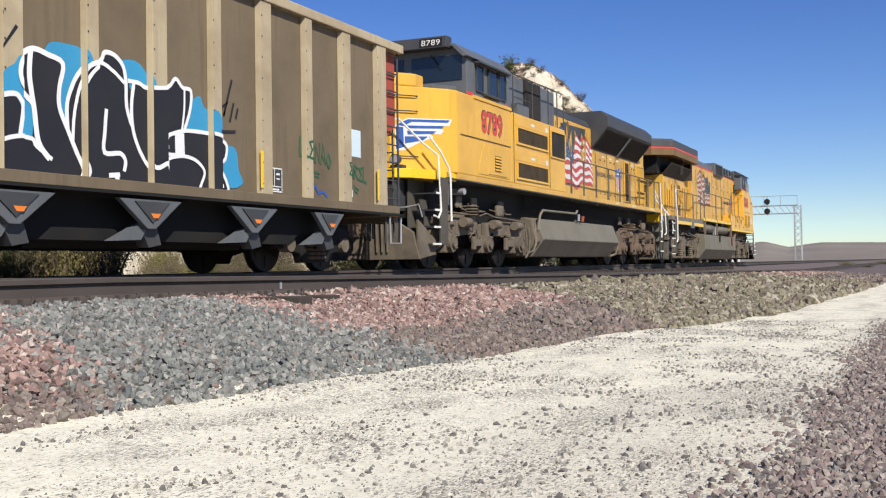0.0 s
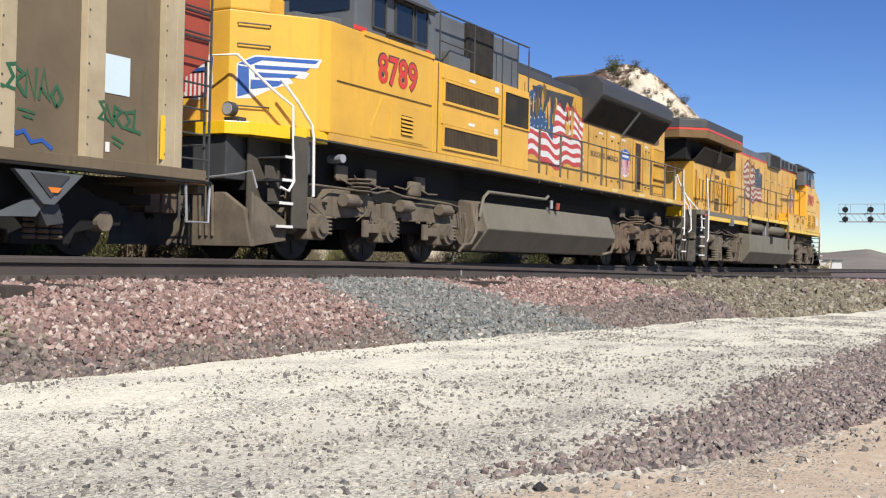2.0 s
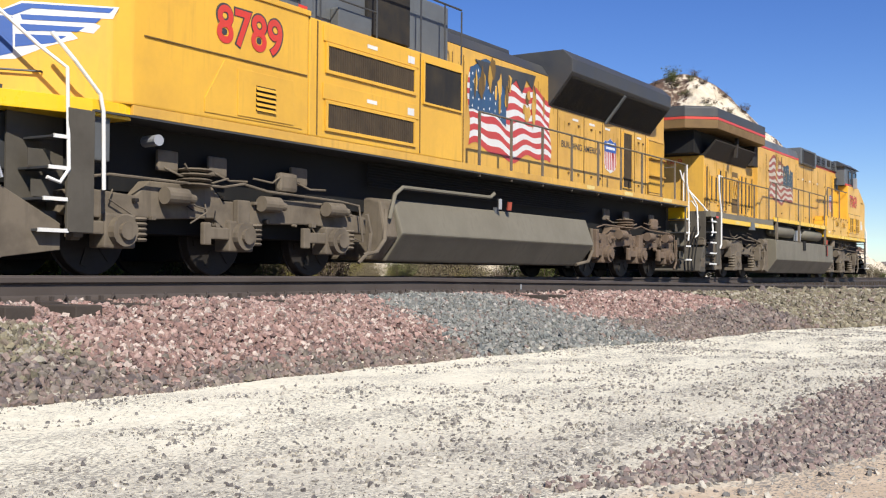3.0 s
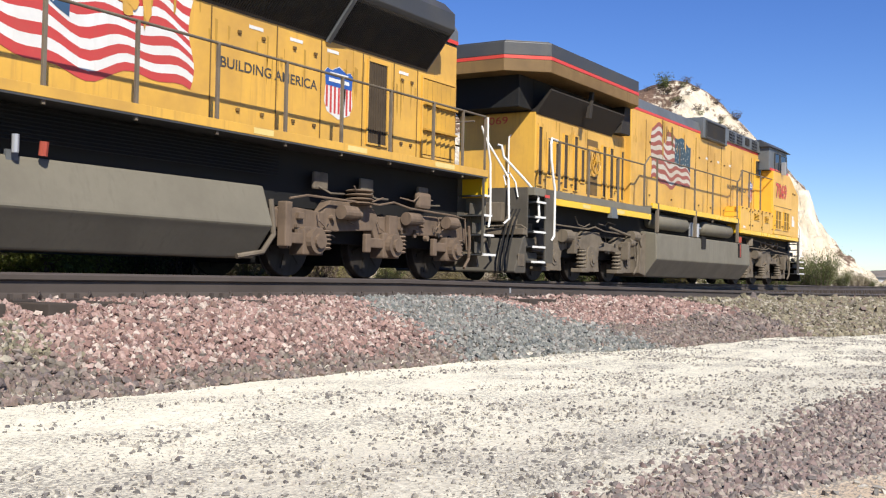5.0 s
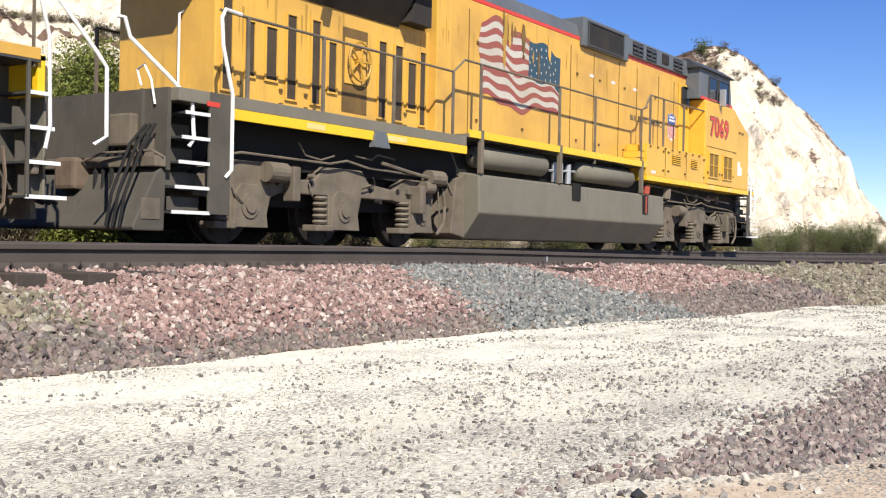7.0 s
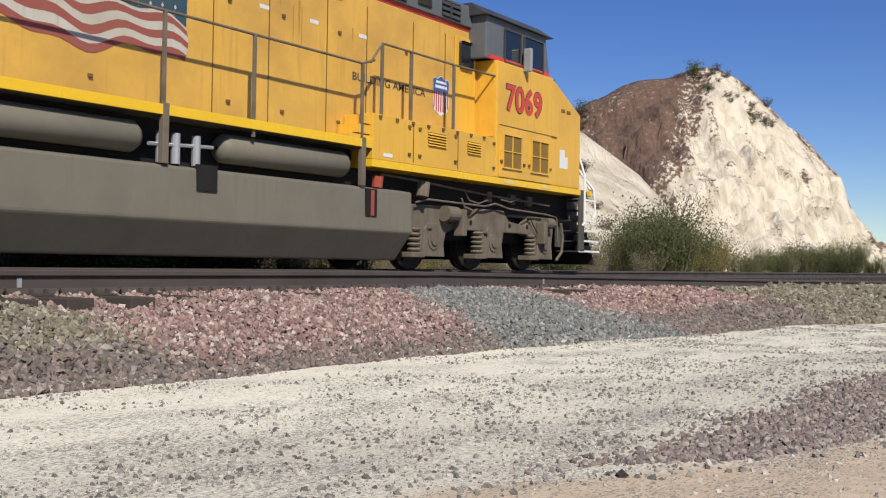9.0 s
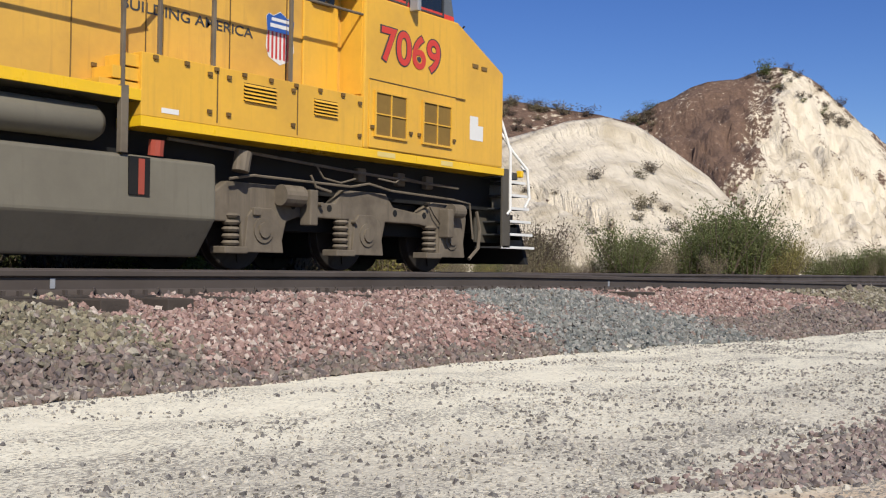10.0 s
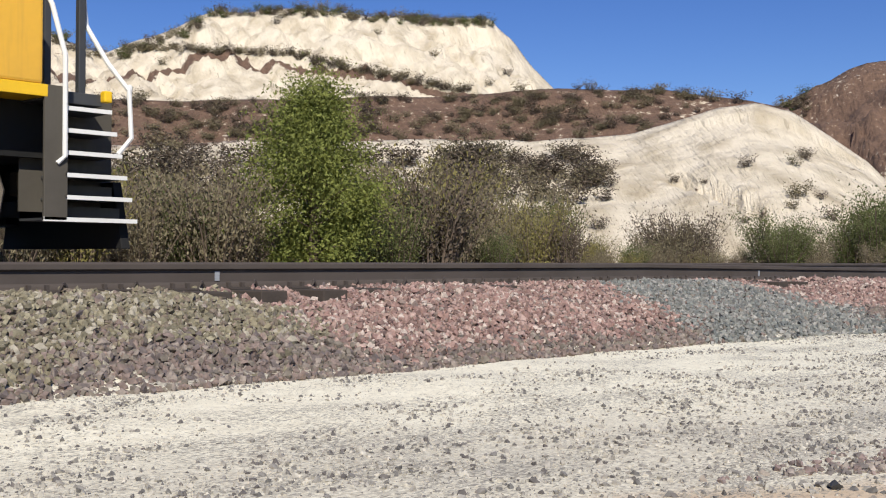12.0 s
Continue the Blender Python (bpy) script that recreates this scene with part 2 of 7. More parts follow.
def box(x0, x1, y0, y1, z0, z1, bevel=0.0, bm=None):
    bm = bm or bmesh.new()
    v = [bm.verts.new((x, y, z)) for z in (z0, z1) for y in (y0, y1) for x in (x0, x1)]
    fs = [bm.faces.new([v[i] for i in f]) for f in ((0, 2, 3, 1), (4, 5, 7, 6), (0, 1, 5, 4), (2, 6, 7, 3), (0, 4, 6, 2), (1, 3, 7, 5))]
    if bevel:
        bmesh.ops.bevel(bm, geom=list({e for f in fs for e in f.edges}), offset=bevel, segments=2, affect="EDGES", profile=0.6)
    return bm


def prism(poly, y0, y1, bevel=0.0, bm=None, axis="y"):
    """A polygon in the xz plane (axis y) or the yz plane (axis x), drawn out between y0 and y1."""
    bm = bm or bmesh.new()
    mk = (lambda a, b, h: (a, h, b)) if axis == "y" else (lambda a, b, h: (h, a, b)) if axis == "x" else (lambda a, b, h: (a, b, h))
    a = [bm.verts.new(mk(p, q, y0)) for p, q in poly]
    b = [bm.verts.new(mk(p, q, y1)) for p, q in poly]
    fs = [bm.faces.new(a), bm.faces.new(b[::-1])]
    n = len(poly)
    fs += [bm.faces.new((a[(i + 1) % n], a[i], b[i], b[(i + 1) % n])) for i in range(n)]
    bmesh.ops.recalc_face_normals(bm, faces=fs)
    if bevel:
        bmesh.ops.bevel(bm, geom=list({e for f in fs for e in f.edges}), offset=bevel, segments=2, affect="EDGES", profile=0.6)
    return bm


def tube(points, r, n=8, bm=None, r2=None):
    """A round bar along the points."""
    bm = bm or bmesh.new()
    pts = [Vector(p) for p in points]
    rings = []
    for i, p in enumerate(pts):
        d = (pts[min(i + 1, len(pts) - 1)] - pts[max(i - 1, 0)]).normalized()
        u = d.orthogonal().normalized() if not rings else (last - d * last.dot(d)).normalized()
        last = u
        w = d.cross(u)
        rr = r if r2 is None else r + (r2 - r) * i / (len(pts) - 1)
        rings.append([bm.verts.new(p + (u * math.cos(2 * math.pi * k / n) + w * math.sin(2 * math.pi * k / n)) * rr) for k in range(n)])
    for a, b in zip(rings, rings[1:]):
        for k in range(n):
            bm.faces.new((a[k], a[(k + 1) % n], b[(k + 1) % n], b[k]))
    bm.faces.new(rings[0][::-1])
    bm.faces.new(rings[-1])
    return bm


def lathe(profile, centre, n=24, bm=None):
    """A turned body about the y axis: profile of (y, radius)."""
    bm = bm or bmesh.new()
    rings = [[bm.verts.new((centre[0] + math.cos(2 * math.pi * k / n) * max(r, 0.001), centre[1] + y, centre[2] + math.sin(2 * math.pi * k / n) * max(r, 0.001))) for k in range(n)] for y, r in profile]
    fs = []
    for a, b in zip(rings, rings[1:]):
        for k in range(n):
            fs.append(bm.faces.new((a[k], a[(k + 1) % n], b[(k + 1) % n], b[k])))
    fs.append(bm.faces.new(rings[0][::-1]))
    fs.append(bm.faces.new(rings[-1]))
    bmesh.ops.recalc_face_normals(bm, faces=fs)
    return bm


def lerp(table, x):
    return float(np.interp(x, [a for a, _ in table], [b for _, b in table]))


def thing(name, label, category, at=(0, 0, 0), group=""):
    e = new(name)
    e.location = at
    return tagged(e, label, category, group)


# ---- the land ----
NEAR_RAIL_Y, NEAR_MID, TRAIN_MID, GAUGE = 6.7, 7.42, 11.55, 1.435
RAIL_Z, TRAIN_Z, ROAD_Z = -0.055, -0.08, -0.66
TOE = [(-60, 4.9), (0, 4.75), (2, 4.65), (3.5, 4.55), (4.8, 4.5), (7.0, 4.4), (9.5, 4.0), (14.2, 3.6), (18.3, 2.8), (40, 2.4), (200, 2.0)]


def drop(x):
    """The near track falls away along its length."""
    return -(0.0105 * (min(max(x, 10), 25) - 10) + 0.0075 * min(max(0, x - 25), 50))


def land_z(x, y):
    """The height of the ground and the ballast at a place."""
    toe, crest = lerp(TOE, x), 5.85
    road = ROAD_Z + 0.6 * drop(x)
    bare = 0.11 * min(1.0, max(0.0, 0.25 + 1.9 * noise.noise((x * 0.55, 0, 7)))) if x < 19 else 0.03
    top = RAIL_Z - 0.2 - bare * (1.0 if y < 6.0 else max(0.0, (6.55 - y) / 0.55)) + drop(x) * (1.0 if y < 9.5 else max(0.0, 1 - (y - 9.5) / 1.5))
    if y <= toe:
        z = road + 0.035 * noise.noise((x * 0.35, y * 0.6, 0)) + 0.02 * noise.noise((x * 1.7, y * 1.7, 3))
    elif y <= crest:
        f = (y - toe) / (crest - toe)
        z = road + (top - road) * (f ** 0.85) + 0.03 * noise.noise((x * 0.8, y * 0.8, 5))
    elif y <= 12.9:
        z = top
    elif y <= 15:
        z = top + (-0.5 - top) * (y - 12.9) / 2.1
    else:
        z = -0.5 + 0.15 * noise.noise((x * 0.15, y * 0.15, 2)) + 0.012 * max(0, y - 22)
    if abs(x) > 400 or abs(y) > 400:
        z -= 0.002 * (max(abs(x), abs(y)) - 400)
    return z


def sheet(xs, ys, height):
    bm = bmesh.new()
    g = [[bm.verts.new((x, y, height(x, y))) for x in xs] for y in ys]
    for a, b in zip(g, g[1:]):
        for i in range(len(xs) - 1):
            bm.faces.new((a[i], a[i + 1], b[i + 1], b[i]))
    return bm


xs = [-3000, -1000, -400, -150, -70, -40, -25, -15, -10, -6] + [-3 + 0.2 * i for i in range(190)] + [36, 38, 41, 45, 50, 56, 63, 72, 85, 100, 130, 180, 300, 600, 1200, 3000]
ys = [-3000, -800, -300, -100, -40, -20, -10, -6, -4] + [-2.5 + 0.2 * i for i in range(80)] + [14, 15, 16, 18, 21, 25, 30, 36, 45, 60, 90, 150, 300, 800, 3000]

def ground_sheet():
    bm = sheet(xs, ys, land_z)
    lay = bm.verts.layers.float.new("ballast")
    for v in bm.verts:
        v[lay] = 1.0 if lerp(TOE, v.co.x) + 0.1 < v.co.y < 13.3 else 0.0
    return part("ground", bm, GROUND, smooth=True)


tagged(ground_sheet(), "pale gravel service road, ballast shoulder and dry brushy flat", "ground", kind="structure")


def stone_mesh(rng):
    """A small angular stone, radius one: verts and faces."""
    v = [(1, 0, 0), (-1, 0, 0), (0, 1, 0), (0, -1, 0), (0, 0, 0.75), (0, 0, -0.75), (0.7, 0.6, 0.45), (-0.6, -0.7, 0.4)]
    f = [(0, 6, 4), (6, 2, 4), (0, 2, 6), (2, 1, 4), (1, 7, 4), (7, 3, 4), (1, 3, 7), (3, 0, 4), (2, 0, 5), (1, 2, 5), (3, 1, 5), (0, 3, 5)]
    return np.array(v) * (1 + 0.35 * (rng.random((8, 3)) - 0.5)), np.array(f)


def scatter(name, mat, places, sizes, label, seed):
    """Many loose stones as one body of stuff; places are (x, y, z)."""
    rng = np.random.default_rng(seed)
    kinds = [stone_mesh(rng) for _ in range(7)]
    verts, faces, base = [], [], 0
    for p, s in zip(places, sizes):
        v, f = kinds[rng.integers(7)]
        e = Euler(rng.random(3) * 6.28).to_matrix()
        q = (v * (s * (0.75 + 0.6 * rng.random(3)))) @ np.array(e).T
        verts.append(q + p)
        faces.append(f + base)
        base += len(v)
    me = bpy.data.meshes.new(name)
    me.from_pydata(np.concatenate(verts).tolist(), [], np.concatenate(faces).tolist())
    me.materials.append(mat)
    return tagged(new(name, me), label, "stones", kind="stuff")


def zone(x, y):
    """Which load of ballast lies at a place on the shoulder."""
    f = (5.85 - y) / 1.3
    w = 0.35 * noise.noise((x * 1.3, y * 1.3, 9))
    if x + w < 4.22 - 0.2 * f:
        return "green" if f < 0.75 + w else "mix"
    if 8.15 - 0.7 * f < x + w < 10.38:
        return "blue"
    if 17.1 - 1.2 * f < x + w < 40:
        return "green"
    return "mix" if f > 0.92 + 0.5 * w else "pink"


def ballast():
    rng = np.random.default_rng(3)
    spots = {k: ([], []) for k in ("pink", "blue", "green", "mix")}

    def add(x, y, s):
        k = zone(x + rng.normal() * 0.15, y + rng.normal() * 0.1)
        if rng.random() < 0.07:
            k = "mix"
        spots[k][0].append((x, y, land_z(x, y) + s * (1.1 * rng.random() - 0.25)))
        spots[k][1].append(s)

    x = -5.0
    while x < 60:
        step = 0.07 if x < 0.5 else 0.028 if x < 13 else 0.045 if x < 22 else 0.09
        toe = lerp(TOE, x) - 0.12
        for y in np.arange(toe, 6.62, step):
            if y > 6.08 and x < 19 and abs((x - 1.0 + 0.25) % 0.5 - 0.25) < 0.115:
                continue
            add(x + rng.normal() * step * 0.4, y + rng.normal() * step * 0.4, step * (0.5 + 0.6 * rng.random() ** 1.5))
        x += step
    for k, mat, label in (("pink", PINK_ST, "pink crushed rock ballast on the track shoulder"), ("blue", BLUE_ST, "blue-grey crushed rock ballast patch"),
                          ("green", GREEN_ST, "olive-grey crushed rock ballast"), ("mix", MIX_ST, "dusty mixed brown-grey ballast stones")):
        scatter("ballast", mat, spots[k][0], spots[k][1], label, 5)


SAND = [(1.5, 1.75), (2.3, 1.65), (3.0, 1.43), (3.6, 1.05), (5.3, 0.63), (8, 0.35), (12, 0.2)]


def road_stones():
    rng = np.random.default_rng(11)
    sets = {"grey": ([], []), "red": ([], []), "pale": ([], [])}
    for _ in range(300000):
        x, y = -2.2 + 19 * rng.random() ** 1.45, -0.6 + 5.5 * rng.random()
        if y > lerp(TOE, x):
            continue
        n = noise.noise((x * 0.6, y * 0.9, 4))
        fine = noise.noise((x * 2.1, y * 3.2, 9))
        near = y + 0.16 * x + 1.2 * n
        sand = lerp(SAND, x) - 0.12 * n - 0.08 * fine
        if y < sand and x > 1.7 + 0.6 * n:
            if rng.random() > (0.22 if y > sand - 0.3 else 0.05):
                continue
            k, s = ("grey" if y > sand - 0.3 and rng.random() < 0.6 else "pale"), 0.004 + 0.014 * rng.random() ** 2.5
        elif y + 0.14 * n + 0.1 * fine + 0.1 * rng.normal() < 1.36 - 0.02 * (x - 3) and x > 2.6 + 0.8 * n:
            k, s = ("red" if rng.random() < 0.75 else "grey"), 0.006 + 0.011 * rng.random()
        elif near < 3.2:
            if rng.random() > 0.48 + 0.7 * fine:
                continue
            k, s = ("grey" if rng.random() < 0.6 else "pale"), 0.0028 + 0.013 * rng.random() ** 4.5
        else:
            if rng.random() > 0.26 + 0.6 * n + 0.8 * fine:
                continue
            k, s = ("grey" if rng.random() < 0.65 else "pale"), 0.0028 + 0.012 * rng.random() ** 4.5
        sets[k][0].append((x, y, land_z(x, y) + s * 0.05))
        sets[k][1].append(s)
    for _ in range(52000):
        x, y = 2.2 + 15 * rng.random() ** 1.5, 0.1 + 1.6 * rng.random()
        n = noise.noise((x * 0.6, y * 0.9, 4))
        if y + 0.14 * n + 0.1 * rng.normal() < 1.32 - 0.02 * (x - 3) and y > lerp(SAND, x) - 0.12 * n:
            s = 0.006 + 0.014 * rng.random()
            sets["red"][0].append((x, y, land_z(x, y) + s * 0.4))
            sets["red"][1].append(s)
    for k, mat, label in (("grey", GREY_ST, "loose grey gravel on the road"), ("red", RED_ST, "dark red gravel strip beside the road"), ("pale", PALE_ST, "loose pale gravel on the road")):
        scatter("gravel", mat, sets[k][0], sets[k][1], label, 8)


ballast()
road_stones()


# ---- tracks ----
RAIL_SECTION = [(-0.076, 0), (0.076, 0), (0.076, 0.012), (0.02, 0.032), (0.0095, 0.05), (0.0095, 0.13), (0.037, 0.145), (0.037, 0.178), (0.028, 0.186), (-0.028, 0.186), (-0.037, 0.178), (-0.037, 0.145), (-0.0095, 0.13), (-0.0095, 0.05), (-0.02, 0.032), (-0.076, 0.012)]


def rail(parent, y, ztop, fall):
    bm = bmesh.new()
    rings = []
    for x in [-400, -60, -10, 0] + [2.5 * i for i in range(1, 40)] + [110, 150, 400]:
        z = ztop - 0.186 + (drop(x) if fall else 0)
        rings.append([bm.verts.new((x, y + a, z + b)) for a, b in RAIL_SECTION])
    for a, b in zip(rings, rings[1:]):
        for k in range(len(a)):
            bm.faces.new((a[k], a[k - 1], b[k - 1], b[k]))
    bmesh.ops.recalc_face_normals(bm, faces=bm.faces)
    return part("rail", bm, RAILSTEEL, parent)


def track(mid, ztop, fall, label):
    t = thing("railway_track", label, "track", group="parallel tracks")
    for y in (mid - GAUGE / 2, mid + GAUGE / 2):
        rail(t, y, ztop, fall)
    return t


near_track = track(NEAR_MID, RAIL_Z, True, "empty near track with rusty rails on dark timber ties")
far_track = track(TRAIN_MID, TRAIN_Z, False, "far track under the train")


def rail_marks():
    for x in (4.4, 12.48):
        z = RAIL_Z + drop(x)
        part("paint_mark", box(x - 0.02, x + 0.02, NEAR_RAIL_Y - 0.013, NEAR_RAIL_Y - 0.0096, z - 0.13, z - 0.06), GALV, near_track)


def plate_mesh():
    """A tie plate with two spikes and a rail anchor."""
    bm = box(-0.1, 0.1, -0.19, 0.19, 0.0, 0.014)
    for x, y in ((-0.06, -0.1), (0.06, -0.1), (0.05, 0.1)):
        box(x - 0.012, x + 0.012, y - 0.02, y + 0.012, 0.012, 0.05, bm=bm)
    tube([(0.13, -0.12, 0.0), (0.15, -0.14, 0.05), (0.17, -0.11, 0.06), (0.2, -0.1, 0.02)], 0.012, 5, bm)
    me = bpy.data.meshes.new("tie_plate")
    bm.to_mesh(me)
    bm.free()
    me.materials.append(RAILSTEEL)
    return me


def tie_mesh(name, mat, bottom):
    bm = box(-0.115, 0.115, -1.3, 1.3, -0.19, 0, 0.008)
    me = bpy.data.meshes.new(name)
    bm.to_mesh(me)
    bm.free()
    me.materials.append(mat)
    return me


def ties():
    rng = random.Random(4)
    plate = plate_mesh()
    timber, concrete = tie_mesh("tie", TIEWOOD, 0), tie_mesh("concrete_tie", CONCRETE, 0)
    for mid, ztop, fall, tr in ((NEAR_MID, RAIL_Z, True, near_track), (TRAIN_MID, TRAIN_Z, False, far_track)):
        x = 1.0
        while x < 62:
            o = new("tie", concrete if mid == NEAR_MID and x > 19 else timber)
            o.parent = tr
            o.location = (x + rng.uniform(-0.03, 0.03), mid + rng.uniform(-0.05, 0.05), ztop - 0.192 + (drop(x) if fall else 0))
            o.rotation_euler = (0, 0, rng.uniform(-0.012, 0.012))
            if mid == NEAR_MID and x < 24:
                p = new("tie_plate", plate)
                p.parent, p.location = o, (0, -GAUGE / 2, 0.002)
            x += 0.5 if x < 19 else 0.61


ties()
rail_marks()


def dark_stone(x, y, r):
    rng = np.random.default_rng(2)
    v, f = stone_mesh(rng)
    me = bpy.data.meshes.new("dark_stone")
    me.from_pydata((v * r).tolist(), [], f.tolist())
    me.materials.append(GREY_DARK)
    o = new("stone", me)
    o.location = (x, y, land_z(x, y) + 0.4 * r)
    tagged(o, "dark rounded stone lying on the sandy dirt", "stone")


dark_stone(2.9, 1.28, 0.026)


# ---- hills ----
def hill(name, ridge, foot, near, far, cover, label, mat, seed, rough=1.0, slope=1.0, gully=0.0, crag=0.12, crack=0.0, lean=5.0):
    """A hill round the valley: ridge heights by bearing (degrees, metres) at the distance far, rising from the distance near."""
    bm = bmesh.new()
    lay = bm.verts.layers.float.new("brush")
    dip = bm.verts.layers.float_vector.new("dip")
    a0, a1 = ridge[0][0], ridge[-1][0]
    nu, nv = int((a1 - a0) / 0.22), 46
    rows = []
    for i in range(nu + 1):
        a = a0 + (a1 - a0) * i / nu
        top = lerp(ridge, a)
        col = []
        for j in range(nv + 8):
            v = j / nv
            d = near + (far - near) * v
            x, y = d * math.sin(radians(a)), d * math.cos(radians(a))
            h = foot + (top - foot) * (min(v, 1.0) ** slope if v <= 1 else 1 - 0.5 * (v - 1) / 0.17)
            w = min(1.0, v * 3) * rough
            n = noise.fractal((x * 0.06, y * 0.06, seed), 1.0, 2.0, 5)
            g = abs(noise.noise((a * 0.9 + 5 * v, 0.3 * v, seed))) + 0.5 * abs(noise.noise((a * 2.3 + 9 * v, 0.4 * v, seed + 5)))
            keep = 0.25 if v > 0.9 else 1.0
            h += w * keep * (1.3 * n) - gully * w * g * math.sin(math.pi * min(v, 1.0))
            h += crag * w * keep * 1.1 * noise.fractal((x * 0.22, y * 0.22, h * 0.3 + seed), 0.9, 2.1, 4)
            if crack and 56.5 < a < 63.5:
                off = v - (0.38 - 0.062 * (a - 59)) - 0.04 * noise.noise((a * 1.7, v * 6, 8))
                h -= crack * math.exp(-(off / 0.035) ** 2) * (0.6 + 0.8 * abs(noise.noise((a * 4, v * 20, 3)))) * max(0.0, 1 - abs(a - 60) / 3.5)
            s = 1.2 * w * noise.noise((x * 0.12, y * 0.12, seed + 9))
            vert = bm.verts.new((x + s, y + s, h))
            vert[lay] = cover(a, v)
            vert[dip] = (a + lean * v, v, seed)
            col.append(vert)
        rows.append(col)
    for p, q in zip(rows, rows[1:]):
        for j in range(nv + 7):
            bm.faces.new((p[j], q[j], q[j + 1], p[j + 1]))
    bmesh.ops.recalc_face_normals(bm, faces=bm.faces)
    return tagged(part(name, bm, mat, smooth=True), label, "hill", kind="structure")


def el(d, rows):
    return [(a, d * math.tan(radians(e))) for a, e in rows]


hill("hill_upper", el(125, [(8, 8.5), (18, 10.4), (24.6, 11.2), (27.7, 10.2), (31.2, 11.6), (33.2, 12.7), (38.4, 12.9), (42.7, 12.6), (47.7, 12.5), (49, 11.4), (51.3, 8.9), (53.5, 6.3)]), 13, 100, 125,
     lambda a, v: 0.12 + (0.3 if v > 0.96 else 0) + 1.1 * max(0, 1 - abs(v - 0.50 + 0.027 * max(0, a - 36.6)) / 0.045) + 0.5 * max(0, (30 - a) / 12), "pale sandstone ridge with brush along its top", SANDSTONE, 3, gully=2.0, crag=0.9)
hill("hill_bench", el(92, [(5, 7.2), (25, 7.8), (36, 8.1), (45, 8.5), (51.3, 8.9), (56.6, 8.9), (61.1, 8.2), (63.1, 7.7), (65.5, 4.3), (67, 0)]), -0.5, 68, 92,
     lambda a, v: 0.8, "brown brush-covered bench", SANDSTONE, 7)
# cover also rises along the crack: brush colour paints in its missing shadow
hill("hill_bluff", el(62, [(5, 4.6), (20, 5.2), (28.6, 5.6), (35, 6.1), (44.3, 6.2), (49.9, 5.9), (55.1, 6.5), (59.6, 7.8), (61.4, 8.0), (63.2, 7.5), (65.2, 6.2), (66.9, 5.0), (68.3, 3.5), (69.8, 1.4), (71.3, 0)]), -0.3, 44, 62,
     lambda a, v: (0.30 if a < 50 else 0.15) + (0.15 if v > 0.96 and a < 60 else 0) + (0.1 if a < 50 and v > 0.55 else 0) + (0.42 * math.exp(-((v - 0.38 + 0.062 * (a - 59) - 0.05 * noise.noise((a * 1.7, 0, 8))) / 0.035) ** 2) if 57.8 < a < 62.2 else 0) + (0.22 if a > 63 + 3 * v else 0), "smooth pale sandstone bluff with scattered bushes", SANDSTONE, 12, rough=0.6, slope=0.8, crack=2.4)
hill("hill_peak", el(150, [(52, 4.7), (58, 6.3), (62.9, 7.9), (63.9, 8.5), (66.8, 9.8), (69.5, 10.15), (70.7, 10.35), (72.4, 9.1), (73.9, 7.7), (75.4, 6.4), (76.8, 4.8), (77.8, 2.3), (79.3, 0.7), (80.5, 0)]), -1, 105, 150,
     lambda a, v: (0.78 if a < 69.2 - 2.5 * (1 - v) else 0.62) if a + 1.2 * noise.noise((a * 2, v * 9, 4)) < 70.6 - 3.0 * (1 - v) else 0.27 + 0.55 * max(0.0, noise.noise((a * 1.1 + v * 4, v * 7, 2))) + (0.3 if v > 0.97 else 0), "tall hill, brown brush to one side and a pale eroded face", SANDSTONE, 21, gully=3.0, crag=1.7)
hill("hill_far", el(700, [(74, 0.4), (78, 0.6), (80.5, 0.75), (82.3, 0.95), (83.5, 0.65), (85, 0.85), (88, 0.8), (95, 1.0), (110, 1.3)]), -1, 420, 700, lambda a, v: 0.6, "low hazy far hills", FARHILL, 31, rough=0.4)


# ---- the train: helpers ----
Y_SIDE = -1.55
GLASS, _nt, _b = material("dark_window_glass", 0.05)
_b.inputs["Base Color"].default_value = (0.012, 0.016, 0.02, 1)
_b.inputs["Specular IOR Level"].default_value = 0.8
LAMP, _nt, _b = material("lamp_lens", 0.08)
_b.inputs["Base Color"].default_value = (0.75, 0.77, 0.8, 1)
_b.inputs["Metallic"].default_value = 0.6
MESH = worn("dark_screen", (0.022, 0.021, 0.02), (0.07, 0.055, 0.035), 0.8, amount=0.5, scale=3)
BROWN_SCREEN = worn("dusty_brown_screen", (0.075, 0.055, 0.035), (0.03, 0.024, 0.02), 0.85, amount=0.6, scale=3)
SHUTTER = worn("dirty_yellow_shutter", (0.52, 0.29, 0.035), (0.2, 0.11, 0.03), 0.55, amount=0.6)
GRAF_BLACK = worn("black_spray_paint", (0.022, 0.022, 0.028), (0.04, 0.038, 0.036), 0.6, amount=0.4, relief=0.05)
GRAF_WHITE = worn("white_spray_paint", (0.8, 0.8, 0.79), (0.6, 0.58, 0.54), 0.6, amount=0.25, relief=0.05)
GRAF_BLUE = worn("sky_blue_spray_paint", (0.045, 0.30, 0.52), (0.05, 0.2, 0.34), 0.6, amount=0.4, relief=0.05)
GRAF_GREEN = worn("green_spray_paint", (0.03, 0.12, 0.06), (0.08, 0.1, 0.06), 0.6, amount=0.6, relief=0.05)
ORANGE = worn("orange_reflector", (0.8, 0.22, 0.03), (0.5, 0.15, 0.03), 0.5, amount=0.3)
SIGNWHITE = worn("pale_blue_white_panel", (0.62, 0.74, 0.78), (0.5, 0.55, 0.55), 0.5, amount=0.2)
